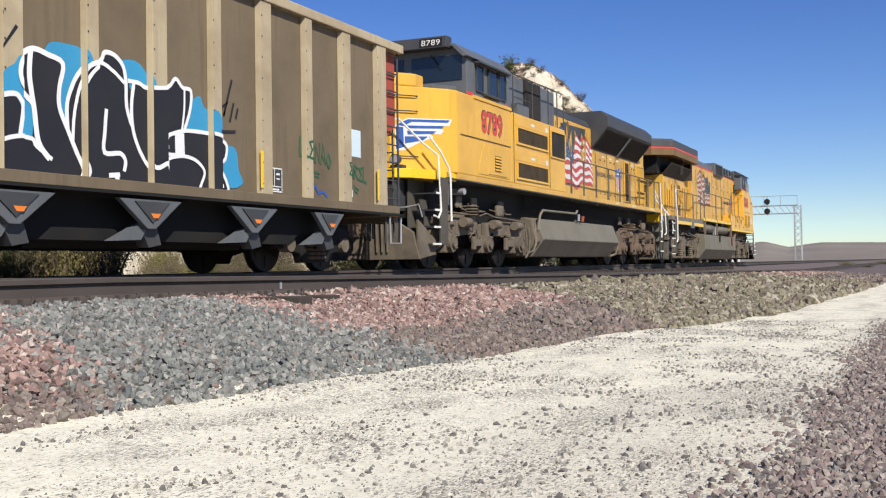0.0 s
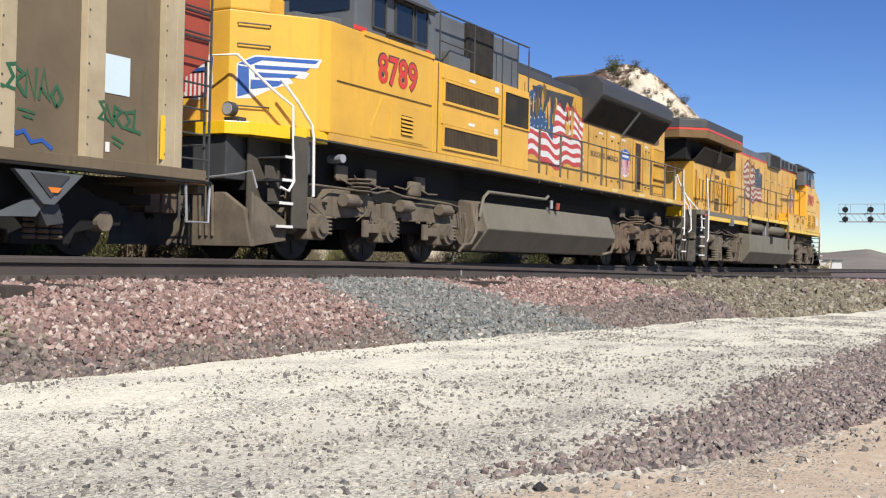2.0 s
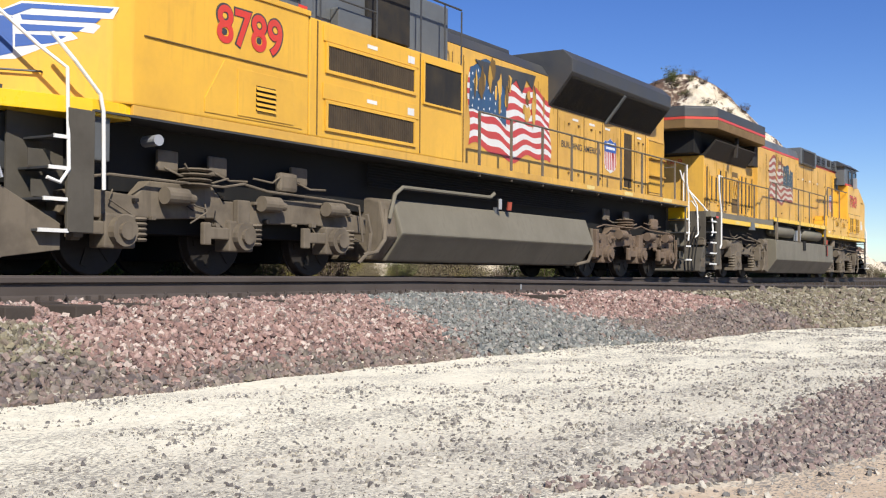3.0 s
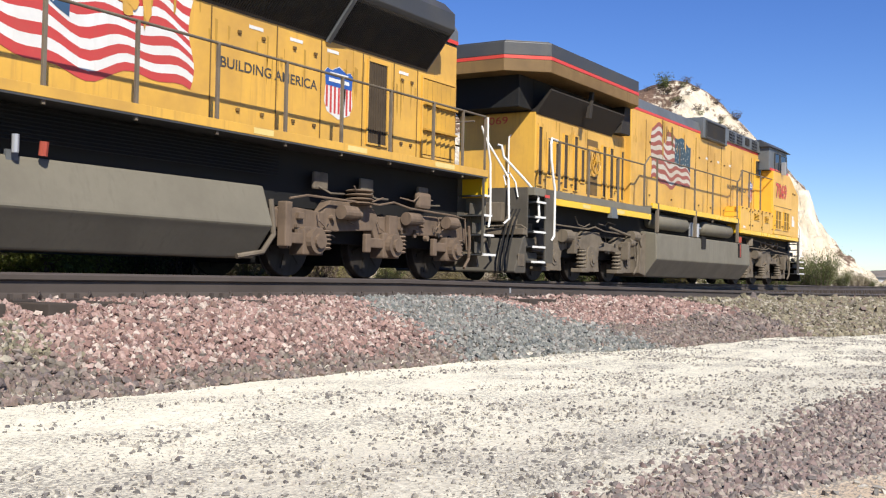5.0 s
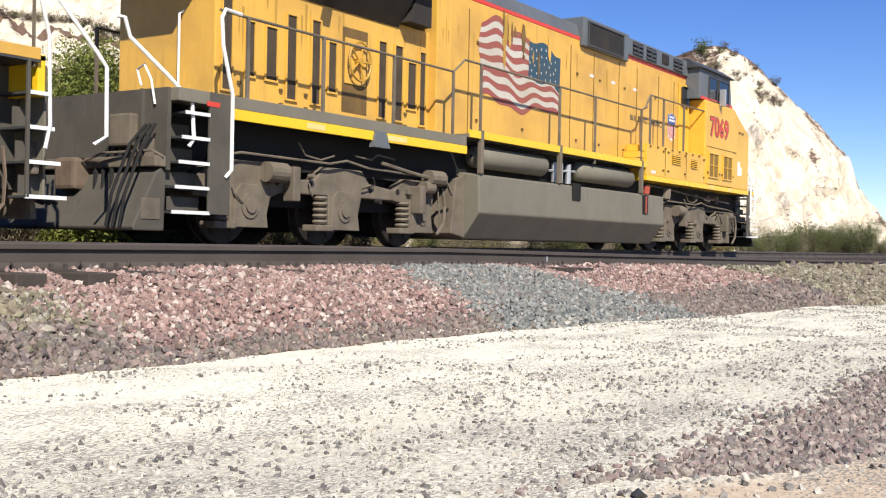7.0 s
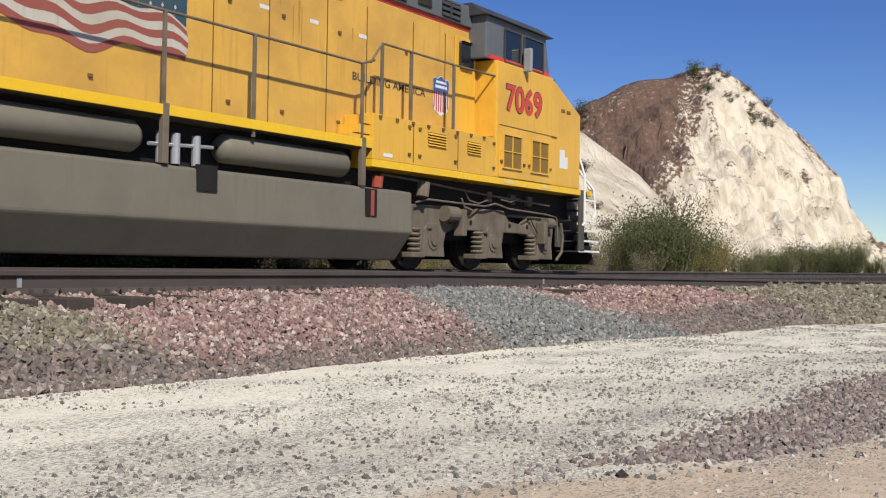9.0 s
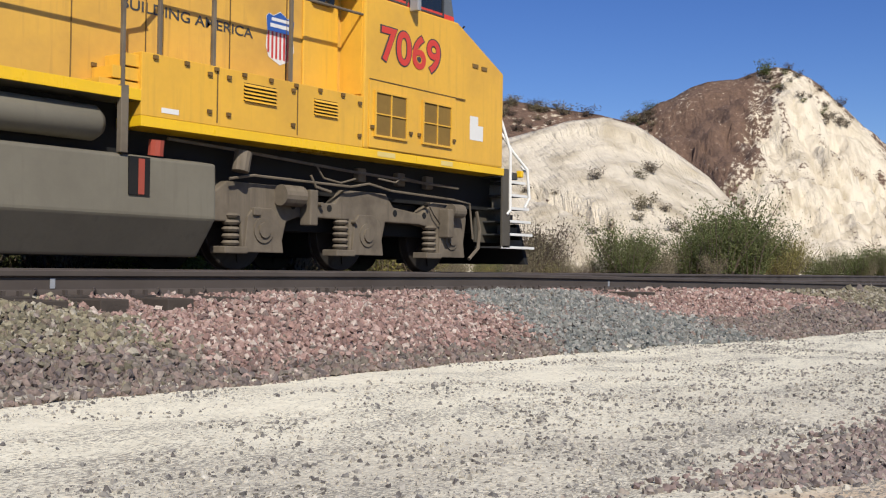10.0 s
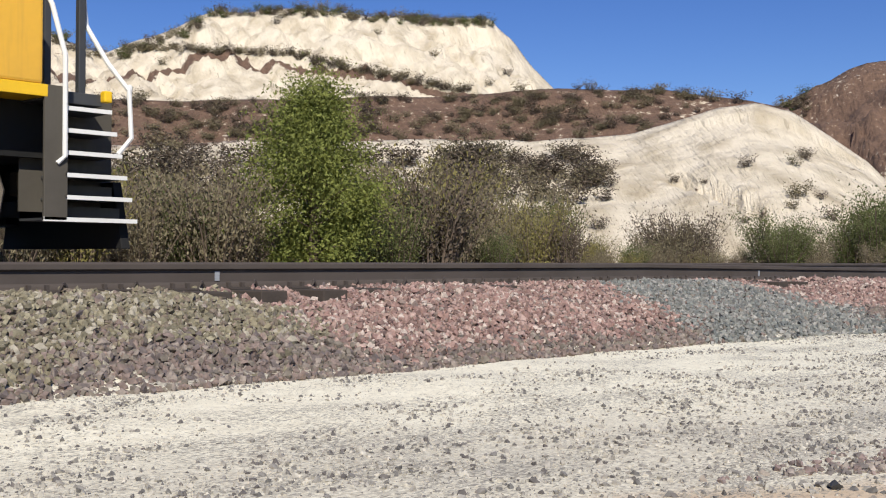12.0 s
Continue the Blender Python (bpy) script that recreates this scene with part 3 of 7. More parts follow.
HOPRED = worn("faded_red_paint", (0.36, 0.07, 0.045), (0.2, 0.08, 0.05), 0.6, amount=0.5)
FLAGRED = worn("flag_red", (0.50, 0.055, 0.05), (0.34, 0.10, 0.07), 0.5, amount=0.4)
FLAGWHITE = worn("flag_white", (0.70, 0.70, 0.68), (0.48, 0.45, 0.38), 0.5, amount=0.4)
FLAGBLUE = worn("flag_blue", (0.035, 0.085, 0.17), (0.06, 0.09, 0.11), 0.5, amount=0.4)
FADED_RED = worn("faded_flag_red", (0.30, 0.085, 0.07), (0.25, 0.12, 0.07), 0.6, amount=0.6)
FADED_WHITE = worn("faded_flag_white", (0.52, 0.49, 0.42), (0.34, 0.27, 0.18), 0.6, amount=0.6)
FADED_BLUE = worn("faded_flag_blue", (0.03, 0.075, 0.11), (0.08, 0.09, 0.09), 0.6, amount=0.6)
TAN_SCREEN = worn("dusty_yellow_screen", (0.24, 0.145, 0.035), (0.12, 0.08, 0.03), 0.8, amount=0.5, scale=3)
RUNS = worn("brown_yellow_grime", (0.40, 0.235, 0.05), (0.5, 0.3, 0.05), 0.6, amount=0.6)
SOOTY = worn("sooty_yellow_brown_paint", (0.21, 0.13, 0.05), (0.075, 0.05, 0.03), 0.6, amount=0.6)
# soot, with the overhang's shade put into the same dark colour
SOOT_SHADE = worn("soot_and_overhang_shade", (0.03, 0.026, 0.022), (0.06, 0.048, 0.034), 0.78, amount=0.6, scale=1.6)
STREAK = worn("grimy_brown_streak", (0.12, 0.075, 0.03), (0.3, 0.18, 0.05), 0.6, amount=0.6)

X3, Y3, Z3 = Vector((1, 0, 0)), Vector((0, 1, 0)), Vector((0, 0, 1))


def decal(parent, name, polys, mat, at, right=X3, up=Z3, lift=0.004, label=""):
    """Flat painted shapes: polygons in the plane spanned by right and up from at."""
    bm = bmesh.new()
    out = Vector(right).cross(Vector(up)).normalized() * lift
    for poly in polys:
        f = bm.faces.new([bm.verts.new(Vector(at) + Vector(right) * u + Vector(up) * v + out) for u, v in poly])
        f.normal_update()
        if f.normal.dot(out) < 0:
            f.normal_flip()
    bmesh.ops.triangulate(bm, faces=bm.faces[:])
    return part(name, bm, mat, parent, label)


def pieces(name, bm, mat, parent):
    """Links each connected piece of a bmesh as a part of its own."""
    bm.verts.index_update()
    left, made = set(bm.verts), []
    while left:
        todo, island = [left.pop()], []
        while todo:
            v = todo.pop()
            island.append(v)
            for ed in v.link_edges:
                o = ed.other_vert(v)
                if o in left:
                    left.discard(o)
                    todo.append(o)
        out = bmesh.new()
        twin = {v: out.verts.new(v.co) for v in island}
        for f in {f for v in island for f in v.link_faces}:
            out.faces.new([twin[v] for v in f.verts])
        made.append(out)
    bm.free()
    return [part(name, o, mat, parent) for o in made]


def rect(u0, u1, v0, v1):
    return [(u0, v0), (u1, v0), (u1, v1), (u0, v1)]


def lettering(parent, body, mat, at, width, height, right=X3, up=Z3, lift=0.006, name="lettering", grow=0.0, label=""):
    cu = bpy.data.curves.new("letters", "FONT")
    cu.body, cu.size, cu.offset = body, 1.0, grow
    ob = bpy.data.objects.new("letters", cu)
    scene.collection.objects.link(ob)
    me = bpy.data.meshes.new_from_object(ob.evaluated_get(bpy.context.evaluated_depsgraph_get()))
    bpy.data.objects.remove(ob)
    co = np.array([v.co for v in me.vertices])
    lo, hi = co.min(0), co.max(0)
    right, up = Vector(right), Vector(up)
    out = right.cross(up).normalized() * lift
    for v in me.vertices:
        u, w = (v.co.x - lo[0]) / (hi[0] - lo[0]) * width, (v.co.y - lo[1]) / (hi[1] - lo[1]) * height
        v.co = Vector(at) + right * u + up * w + out
    me.materials.clear()
    me.materials.append(mat)
    o = new(name, me)
    o.parent = parent
    if label:
        o["label"] = label
    return o


def shield(parent, at, w, h, right=X3, up=Z3):
    """The heraldic badge: blue head with two pale bars for its words, red and white stripes below."""
    edge = [(0.5, 0), (0.9, 0.12), (1.0, 0.3), (0.96, 0.62), (1.0, 0.86), (0.9, 0.93), (0.75, 0.9), (0.5, 1.0), (0.25, 0.9), (0.1, 0.93), (0, 0.86), (0.04, 0.62), (0, 0.3), (0.1, 0.12)]
    s = lambda pts: [(u * w, v * h) for u, v in pts]
    b = decal(parent, "badge", [s(edge)], FLAGWHITE, at, right, up, 0.005, "shield badge with blue head and red stripes")
    decal(b, "badge_head", [s([(0.04, 0.6), (0.96, 0.6), (0.99, 0.86), (0.9, 0.92), (0.75, 0.89), (0.5, 0.985), (0.25, 0.89), (0.1, 0.92), (0.01, 0.86)])], BLUE, at, right, up, 0.008)
    decal(b, "badge_stripe", [s(rect(u, u + 0.07, 0.1 if 0.1 < u < 0.8 else 0.2, 0.6)) for u in (0.05, 0.19, 0.33, 0.47, 0.61, 0.75, 0.88)], FLAGRED, at, right, up, 0.008)
    decal(b, "badge_bar", [s(rect(0.18, 0.82, 0.80, 0.86)), s(rect(0.14, 0.86, 0.68, 0.75))], FLAGWHITE, at, right, up, 0.011)


def flag(parent, x0, x1, z0, z1, y, canton_left):
    """A waving striped flag painted on the hood side, its lower edge torn into a wave."""
    n, cols = 24, ((FLAGRED, FLAGWHITE, FLAGBLUE) if canton_left else (FADED_RED, FADED_WHITE, FADED_BLUE))
    w, h = x1 - x0, z1 - z0

    def place(u, v):
        wave = 0.055 * math.sin(u * 9.0 + 0.6) + 0.03 * math.sin(u * 21 + v * 4)
        return (u * w + 0.06 * math.sin(v * 7), v * h * (0.86 + 0.1 * math.sin(u * 5)) + wave * h + 0.06 * h)

    root = None
    for k in range(13):
        v0, v1 = k / 13, (k + 1) / 13
        polys = [[place(i / n, v0), place((i + 1) / n, v0), place((i + 1) / n, v1), place(i / n, v1)] for i in range(n)]
        o = decal(parent if root is None else root, "flag" if root is None else "stripe", polys, cols[k % 2], (x0, y, z0), lift=0.004, label="waving striped flag painted on the hood, faded and peeling" if root is None else "")
        root = root or o
    a, b = (0.0, 0.42) if canton_left else (0.58, 1.0)
    m = 10
    decal(root, "canton", [[place(a + (b - a) * i / m, 0.42), place(a + (b - a) * (i + 1) / m, 0.42), place(a + (b - a) * (i + 1) / m, 1.0), place(a + (b - a) * i / m, 1.0)] for i in range(m)], cols[2], (x0, y, z0), lift=0.008)
    for i in range(6):
        for j in range(5):
            u, v = place(a + (b - a) * (i + 0.6 + 0.3 * (j % 2)) / 6.6, 0.46 + 0.11 * j)
            decal(root, "star", [[(u, v - 0.035), (u + 0.022, v), (u, v + 0.035), (u - 0.022, v)]], cols[1], (x0, y, z0), lift=0.011)
    r = random.Random(int(x0 * 10))
    for k in range(26 if canton_left else 12):
        u, v = r.uniform(0.05, 0.95), 1 - 0.45 * r.random() ** 1.6
        q, l = r.uniform(0.03, 0.12), r.uniform(0.08, 0.4)
        p = place(u, v)
        decal(root, "peeled_patch", [[(p[0] + q * math.cos(s) * r.uniform(0.5, 1.2), p[1] + l * math.sin(s) * r.uniform(0.5, 1.1)) for s in np.arange(0, 6.2, 0.7)]], r.choice((RUNS, STREAK, YELLOW_OLD)), (x0, y, z0), lift=0.013 + 0.0004 * k)


def decals(parent, name, polys, mat, at, **more):
    """Painted marks, each a part of its own."""
    for p in polys:
        decal(parent, name, [p], mat, at, **more)


def handrail(parent, posts, z0, z1, y, mat, ends=()):
    for x in posts:
        part("post", box(x - 0.022, x + 0.022, y - 0.022, y + 0.022, z0 - 0.1, z1, 0.004), mat, parent)
    part("handrail", tube([*ends[:1], (posts[0], y, z1), *[(x, y, z1) for x in posts[1:-1]], (posts[-1], y, z1), *ends[1:]], 0.02), mat, parent)


def louvres(parent, x0, x1, z0, z1, y, count, mat, depth=0.03):
    # flat black patch puts the shade behind the slats into colour
    b = decal(parent, "louvre_opening", [rect(0, x1 - x0, 0, z1 - z0)], BLACK, (x0, y, z0), lift=0.003)
    for i in range(count):
        z = z0 + (z1 - z0) * (i + 0.15) / count
        h = (z1 - z0) / count * 0.62
        part("louvre", prism([(y - 0.004, z + h), (y - depth, z), (y - depth, z - 0.006), (y - 0.004, z + h - 0.02)], x0, x1, axis="x"), mat, b)


def screen(parent, x0, x1, z0, z1, y, mat, frame_mat, bars_x=0, bars_z=0, border=0.04, slats=0):
    """A recessed screen in a raised frame, with bars across it."""
    f = bmesh.new()
    for a in ((x0 - border, x1 + border, z1, z1 + border), (x0 - border, x1 + border, z0 - border, z0), (x0 - border, x0, z0, z1), (x1, x1 + border, z0, z1)):
        box(a[0], a[1], y - 0.03, y, a[2], a[3], bm=f)
    o = part("vent_frame", f, frame_mat, parent)
    part("vent_screen", box(x0, x1, y - 0.010, y - 0.002, z0, z1), mat, o)
    if bars_x or bars_z:
        f = bmesh.new()
        for i in range(bars_x):
            x = x0 + (x1 - x0) * (i + 1) / (bars_x + 1)
            box(x - 0.009, x + 0.009, y - 0.026, y - 0.009, z0, z1, bm=f)
        for i in range(bars_z):
            z = z0 + (z1 - z0) * (i + 1) / (bars_z + 1)
            box(x0, x1, y - 0.0255, y - 0.0095, z - 0.009, z + 0.009, bm=f)
        part("vent_grille", f, frame_mat, o)
    if slats:
        f = bmesh.new()
        for i in range(slats):
            x = x0 + (x1 - x0) * (i + 0.5) / slats
            box(x - 0.006, x + 0.006, y - 0.022, y - 0.009, z0, z1, bm=f)
        part("vent_slats", f, mat, o)
    return o


def spring(bm, x, y, z0, z1, r=0.1, turns=5):
    for i in range(turns):
        z = z0 + (z1 - z0) * (i + 0.5) / turns
        h = (z1 - z0) / turns * 0.36
        n = 12
        rings = [[bm.verts.new((x + math.cos(6.2832 * k / n) * q, y + math.sin(6.2832 * k / n) * q, z + dz)) for k in range(n)] for q, dz in ((r * 0.8, -h), (r, 0), (r * 0.8, h))]
        for a, b in zip(rings, rings[1:]):
            for k in range(n):
                bm.faces.new((a[k], a[(k + 1) % n], b[(k + 1) % n], b[k]))
        bm.faces.new(rings[0][::-1])
        bm.faces.new(rings[2])


WHEELS = []
_bm = bmesh.new()
for _y, _s in ((-0.72, 1), (0.72, -1)):
    lathe([(-0.07 * _s + _y, 0.50), (_y - 0.06 * _s, 0.515), (_y + 0.05 * _s, 0.525), (_y + 0.055 * _s, 0.55), (_y + 0.075 * _s, 0.545)], (0, 0, 0), 40, _bm)
    for _a in range(6):
        _q = radians(60 * _a)
        box(-0.04, 0.04, _y - 0.085, _y - 0.068, 0.2, 0.42, bm=_bm)
        bmesh.ops.rotate(_bm, verts=_bm.verts[-8:], cent=(0, 0, 0), matrix=Matrix.Rotation(_q, 3, "Y"))
tube([(0, -0.95, 0), (0, 0.95, 0)], 0.09, 12, _bm)
WHEELSET = bpy.data.meshes.new("wheelset")
_bm.to_mesh(WHEELSET)
_bm.free()
WHEELSET.materials.append(STEEL)


def wheelset(parent, x, r=0.525):
    o = new("wheelset", WHEELSET)
    o.parent = parent
    o.location = (x, 0, r)
    o.scale = (r / 0.525,) * 3
    WHEELS.append((o, r))


def truck_three_axle(parent, axles, mat, wide_box):
    """A six-wheel truck: two side frames with boxes, springs, brake gear and pipes, and its wheelsets."""
    c, d = axles[1], axles[1] - axles[0]
    for x in axles:
        wheelset(parent, x)
        # added black block at the motor's place; keeps the gaps behind the frames dark
        part("traction_motor", box(x - 0.46, x + 0.46, -0.6, 0.6, 0.2, 0.96, 0.05), BLACK, parent)
    for side in (-1, 1):
        y0, y1 = side * 1.22, side * 1.02
        if wide_box:
            poly = [(-d - 0.95, 0.62), (-d - 0.95, 0.85), (-d - 0.55, 1.13), (-d + 0.45, 1.13), (-d + 0.75, 0.92), (-0.6, 0.96), (-0.42, 1.16), (0.5, 1.16), (0.68, 0.97), (d - 0.7, 0.9), (d - 0.4, 1.1), (d + 0.45, 1.1), (d + 0.5, 0.85), (d + 0.40, 0.30), (d - 0.28, 0.30), (d - 0.3, 0.68), (d - 0.75, 0.74), (0.5, 0.74), (0.38, 0.3), (-0.28, 0.3), (-0.3, 0.74), (-d + 0.75, 0.74), (-d + 0.5, 0.66), (-d + 0.40, 0.3), (-d - 0.28, 0.3), (-d - 0.3, 0.62)]
        else:
            poly = [(-d - 0.85, 0.72), (-d - 0.85, 0.98), (-d - 0.5, 1.05), (-d + 0.3, 1.0), (-d + 0.5, 1.2), (-0.5, 1.2), (-0.3, 1.02), (0.5, 1.05), (0.9, 1.12), (d - 0.1, 1.12), (d + 0.3, 1.0), (d + 0.75, 0.95), (d + 0.75, 0.68), (d + 0.2, 0.72), (d - 0.5, 0.78), (0.45, 0.74), (0.35, 0.60), (-0.35, 0.60), (-0.45, 0.78), (-d + 0.6, 0.72), (-d + 0.2, 0.74), (-d - 0.2, 0.7)]
        f = part("side_frame", prism([(c + x, z) for x, z in poly], min(y0, y1), max(y0, y1), 0.02), mat, parent)
        for x in axles:
            b = bmesh.new()
            ye = y0 + side * 0.08
            if wide_box:
                yp = y0 + side * 0.035
                prism([(x - 0.27, 0.24), (x + 0.42, 0.24), (x + 0.40, 0.36), (x + 0.33, 0.72), (x + 0.2, 0.82), (x - 0.12, 0.82), (x - 0.22, 0.7)], min(yp, y0 - side * 0.01), max(yp, y0 - side * 0.01), 0.012, b)
                box(x - 0.64, x - 0.25, min(ye, y1), max(ye, y1), 0.22, 0.31, 0.015, b)
                tube([(x + 0.05, y0, 0.53), (x + 0.05, yp + side * 0.02, 0.53)], 0.17, 20, b)
                tube([(x + 0.05, y0, 0.53), (x + 0.05, yp + side * 0.045, 0.53)], 0.10, 16, b)
            else:
                box(x - 0.24, x + 0.24, min(ye, y1), max(ye, y1), 0.34, 0.76, 0.03, b)
                tube([(x, y0, 0.55), (x, ye + side * 0.1, 0.55)], 0.19, 18, b)
                tube([(x, y0, 0.55), (x, ye + side * 0.15, 0.55)], 0.11, 14, b)
                box(x - 0.62, x - 0.24, min(ye, y0), max(ye, y0), 0.5, 0.66, 0.02, b)
                box(x - 0.72, x - 0.58, min(ye, y0), max(ye, y0), 0.42, 0.72, 0.02, b)
            part("axle_box", b, mat, f)
            s = bmesh.new()
            for dx in ((-0.45,) if wide_box else (0.33,)):
                spring(s, x + dx, y0 - side * (0.03 if wide_box else -0.02), 0.31 if wide_box else 0.42, 0.74, 0.12 if wide_box else 0.11)
            part("spring", s, mat, f)
        g = bmesh.new()
        if wide_box:
            tube([(c - d + 0.28, y0 + side * 0.10, 1.0), (c - d + 0.66, y0 + side * 0.10, 1.0)], 0.14, 16, g)
            tube([(c + d - 0.1, y0 + side * 0.12, 0.98), (c + d + 0.2, y0 + side * 0.12, 0.98)], 0.11, 16, g)
            box(c + d - 0.25, c + d - 0.1, min(y0, y0 + side * 0.2), max(y0, y0 + side * 0.2), 0.55, 1.0, 0.02, g)
            box(c - d + 0.75, c - d + 0.9, min(y0, y0 + side * 0.2), max(y0, y0 + side * 0.2), 0.62, 1.1, 0.02, g)
        else:
            for x in (c - 1.25, c + 0.55, c + d - 0.15):
                tube([(x - 0.2, y0 + side * 0.12, 1.02), (x + 0.16, y0 + side * 0.12, 1.02)], 0.11, 16, g)
                tube([(x + 0.16, y0 + side * 0.12, 1.02), (x + 0.3, y0 + side * 0.12, 1.0)], 0.06, 12, g)
            box(c - 0.1, c + 0.15, min(y0, y0 + side * 0.1), max(y0, y0 + side * 0.1), 0.6, 1.05, 0.02, g)
            box(c - d - 0.75, c - d - 0.6, min(y0, y0 + side * 0.16), max(y0, y0 + side * 0.16), 0.45, 1.1, 0.02, g)
            spring(g, c - 0.85, y0 + side * 0.02, 1.16, 1.42, 0.24, 4)
            box(c + 0.75, c + 1.15, min(y0, y0 + side * 0.12), max(y0, y0 + side * 0.12), 1.22, 1.5, 0.06, g)
        pieces("brake_gear", g, mat, f)
        r = random.Random(int(c * 10))
        for k in range(9 if wide_box else 26):
            x, z, q = c + r.uniform(-d - 0.7, d + 0.5), r.uniform(0.66, 1.12), r.uniform(0.02, 0.055)
            if k % 3 == 0:
                nb = tube([(x, y0, z), (x, y0 + side * r.uniform(0.04, 0.1), z)], q, 10)
            elif k % 3 == 1:
                nb = box(x - q, x + q * 1.6, min(y0, y0 + side * 0.07), max(y0, y0 + side * 0.07), z - q, z + q, 0.008)
            else:
                nb = tube([(x, y0 + side * 0.04, z), (x + r.uniform(-0.1, 0.1), y0 + side * 0.07, z - 0.12), (x + r.uniform(-0.3, 0.3), y0 + side * 0.06, z - r.uniform(0.15, 0.3))], 0.011, 6)
            part("fitting", nb, mat if k % 4 else STEEL, f)
        # proud black discs paint the shade inside the frame's round holes
        for x in ((c - d + 0.62, c - 0.72, c + 0.72, c + d - 0.62) if wide_box else ()):
            part("frame_hole", tube([(x, y0 - side * 0.01, 0.88), (x, y0 + side * 0.003, 0.88)], 0.05, 14), BLACK, f)
        p = bmesh.new()
        yy = y0 + side * 0.1
        tube([(c - d - 0.6, yy, 1.15), (c - d - 0.2, yy, 1.22), (c - 0.4, yy, 1.2), (c, yy, 1.27), (c + 0.5, yy, 1.2), (c + d, yy, 1.16), (c + d + 0.45, yy, 1.12), (c + d + 0.55, yy, 0.55)], 0.018, 6, p)
        tube([(c - 1.1, yy, 1.45), (c - 0.95, yy, 1.28), (c - 0.6, yy, 1.24), (c - 0.3, yy, 1.32)], 0.014, 6, p)
        tube([(c + 0.2, yy, 1.36), (c + 0.6, yy, 1.33), (c + 0.75, yy, 1.42), (c + 1.2, yy, 1.38)], 0.014, 6, p)
        tube([(c + d + 0.65, yy, 1.0), (c + d + 0.75, yy, 0.7), (c + d + 0.7, yy, 0.4), (c + d + 0.45, yy, 0.22)], 0.03, 6, p)
        pieces("pipe", p, mat, f)
    part("bolster", box(c - d - 0.3, c + d + 0.3, -0.95, 0.95, 0.55, 1.05), BLACK, parent)


def step_well(parent, x0, x1, z0, z1, steps, facing, mat=PLATE, plate=0.36):
    """Corner steps: a side plate, treads with white edges, a back plate. facing: -1 opens to lower x, 1 to higher x."""
    for side in (-1, 1):
        a, b = sorted((side * 1.55, side * 1.0))
        plate_x = x1 - plate if facing < 0 else x0
        w = part("step_plate", prism([(plate_x, z0), (plate_x + plate, z0), (plate_x + plate, z1), (plate_x, z1)], side * 1.53 - 0.02, side * 1.53 + 0.02, 0.006), mat, parent)
        part("step_back", box(x0, x1, side * 0.98 - 0.015, side * 0.98 + 0.015, z0 + 0.1, z1), mat, w)
        t = bmesh.new()
        e = bmesh.new()
        for i in range(steps):
            z = z0 + (z1 - z0) * i / steps
            u0, u1 = (x0 + 0.02, x1 - plate + 0.02) if facing < 0 else (x0 + plate - 0.02, x1)
            if i == 0 and facing > 0:
                u0 = x0
            if facing > 0:
                u1 -= 0.35 * i / steps
            else:
                u0 += 0.25 * i / steps
            box(u0, u1, a + 0.02, b, z, z + 0.025, bm=t)
            ys = sorted((side * 1.55, side * 1.522))
            box(u0, u1, ys[0], ys[1], z - 0.008, z + 0.034, bm=e)
        for i in range(steps - 1):
            z = z0 + (z1 - z0) * (i + 0.12) / steps
            u0, u1 = (x0 + 0.1, x1 - plate) if facing < 0 else (x0 + plate, x1 - 0.35 * (i + 1) / steps - 0.04)
            yr = sorted((side * (1.36 - 0.06 * i), side * (1.35 - 0.06 * i)))
            part("riser", box(u0, u1, yr[0], yr[1], z, z + (z1 - z0) / steps * 0.55), mat, w)
        pieces("tread", t, GREY_DARK, w)
        pieces("tread_edge", e, WHITE, w)


def coupler(parent, x0, x1, z=0.86):
    b = box(min(x0, x1), max(x0, x1), -0.12, 0.12, z - 0.13, z + 0.13, 0.02)
    box(x1 - 0.16, x1 + 0.16, -0.2, 0.2, z - 0.2, z + 0.2, 0.05, b)
    part("coupler", b, BROWN_GRIME, parent)


def shell(parent, name, section, x0, x1, mat, bevel=0.03, label=""):
    """A long body with one cross-section, given as (y, z) of its near half from below to the top; mirrored."""
    poly = section + [(-y, z) for y, z in section[::-1]]
    return part(name, prism(poly, x0, x1, bevel, axis="x"), mat, parent, label)


def hinges(parent, spots, y):
    b = bmesh.new()
    for x, z in spots:
        box(x - 0.03, x + 0.03, y - 0.03, y, z - 0.022, z + 0.022, bm=b)
    pieces("latch", b, STREAK, parent)


def streaks(parent, x0, x1, ztop, zmin, y, count, seed):
    """Runs of grime with ragged ends."""
    r = random.Random(seed)
    polys = []
    for _ in range(count):
        x, w, z = r.uniform(x0, x1), r.uniform(0.015, 0.06), ztop - r.random() * 0.5
        l = r.uniform(0.15, 0.7)
        polys.append([(x, z), (x + w, z - 0.01), (x + w * 0.8, z - l * 0.7), (x + w * 0.45, max(zmin, z - l)), (x + 0.1 * w, z - l * 0.6)])
    decal(parent, "grime_run", polys, RUNS, (0, y, 0), lift=0.003)["kind"] = "stuff"


def set_out(root, table):
    """Sets the parts of a vehicle out along its length: table of (drawn, built) places."""
    for ob in root.children_recursive:
        if ob.type != "MESH":
            continue
        if ob.data.users > 1:
            ob.location.x = lerp(table, ob.location.x)
            continue
        for v in ob.data.vertices:
            v.co.x = lerp(table, v.co.x)


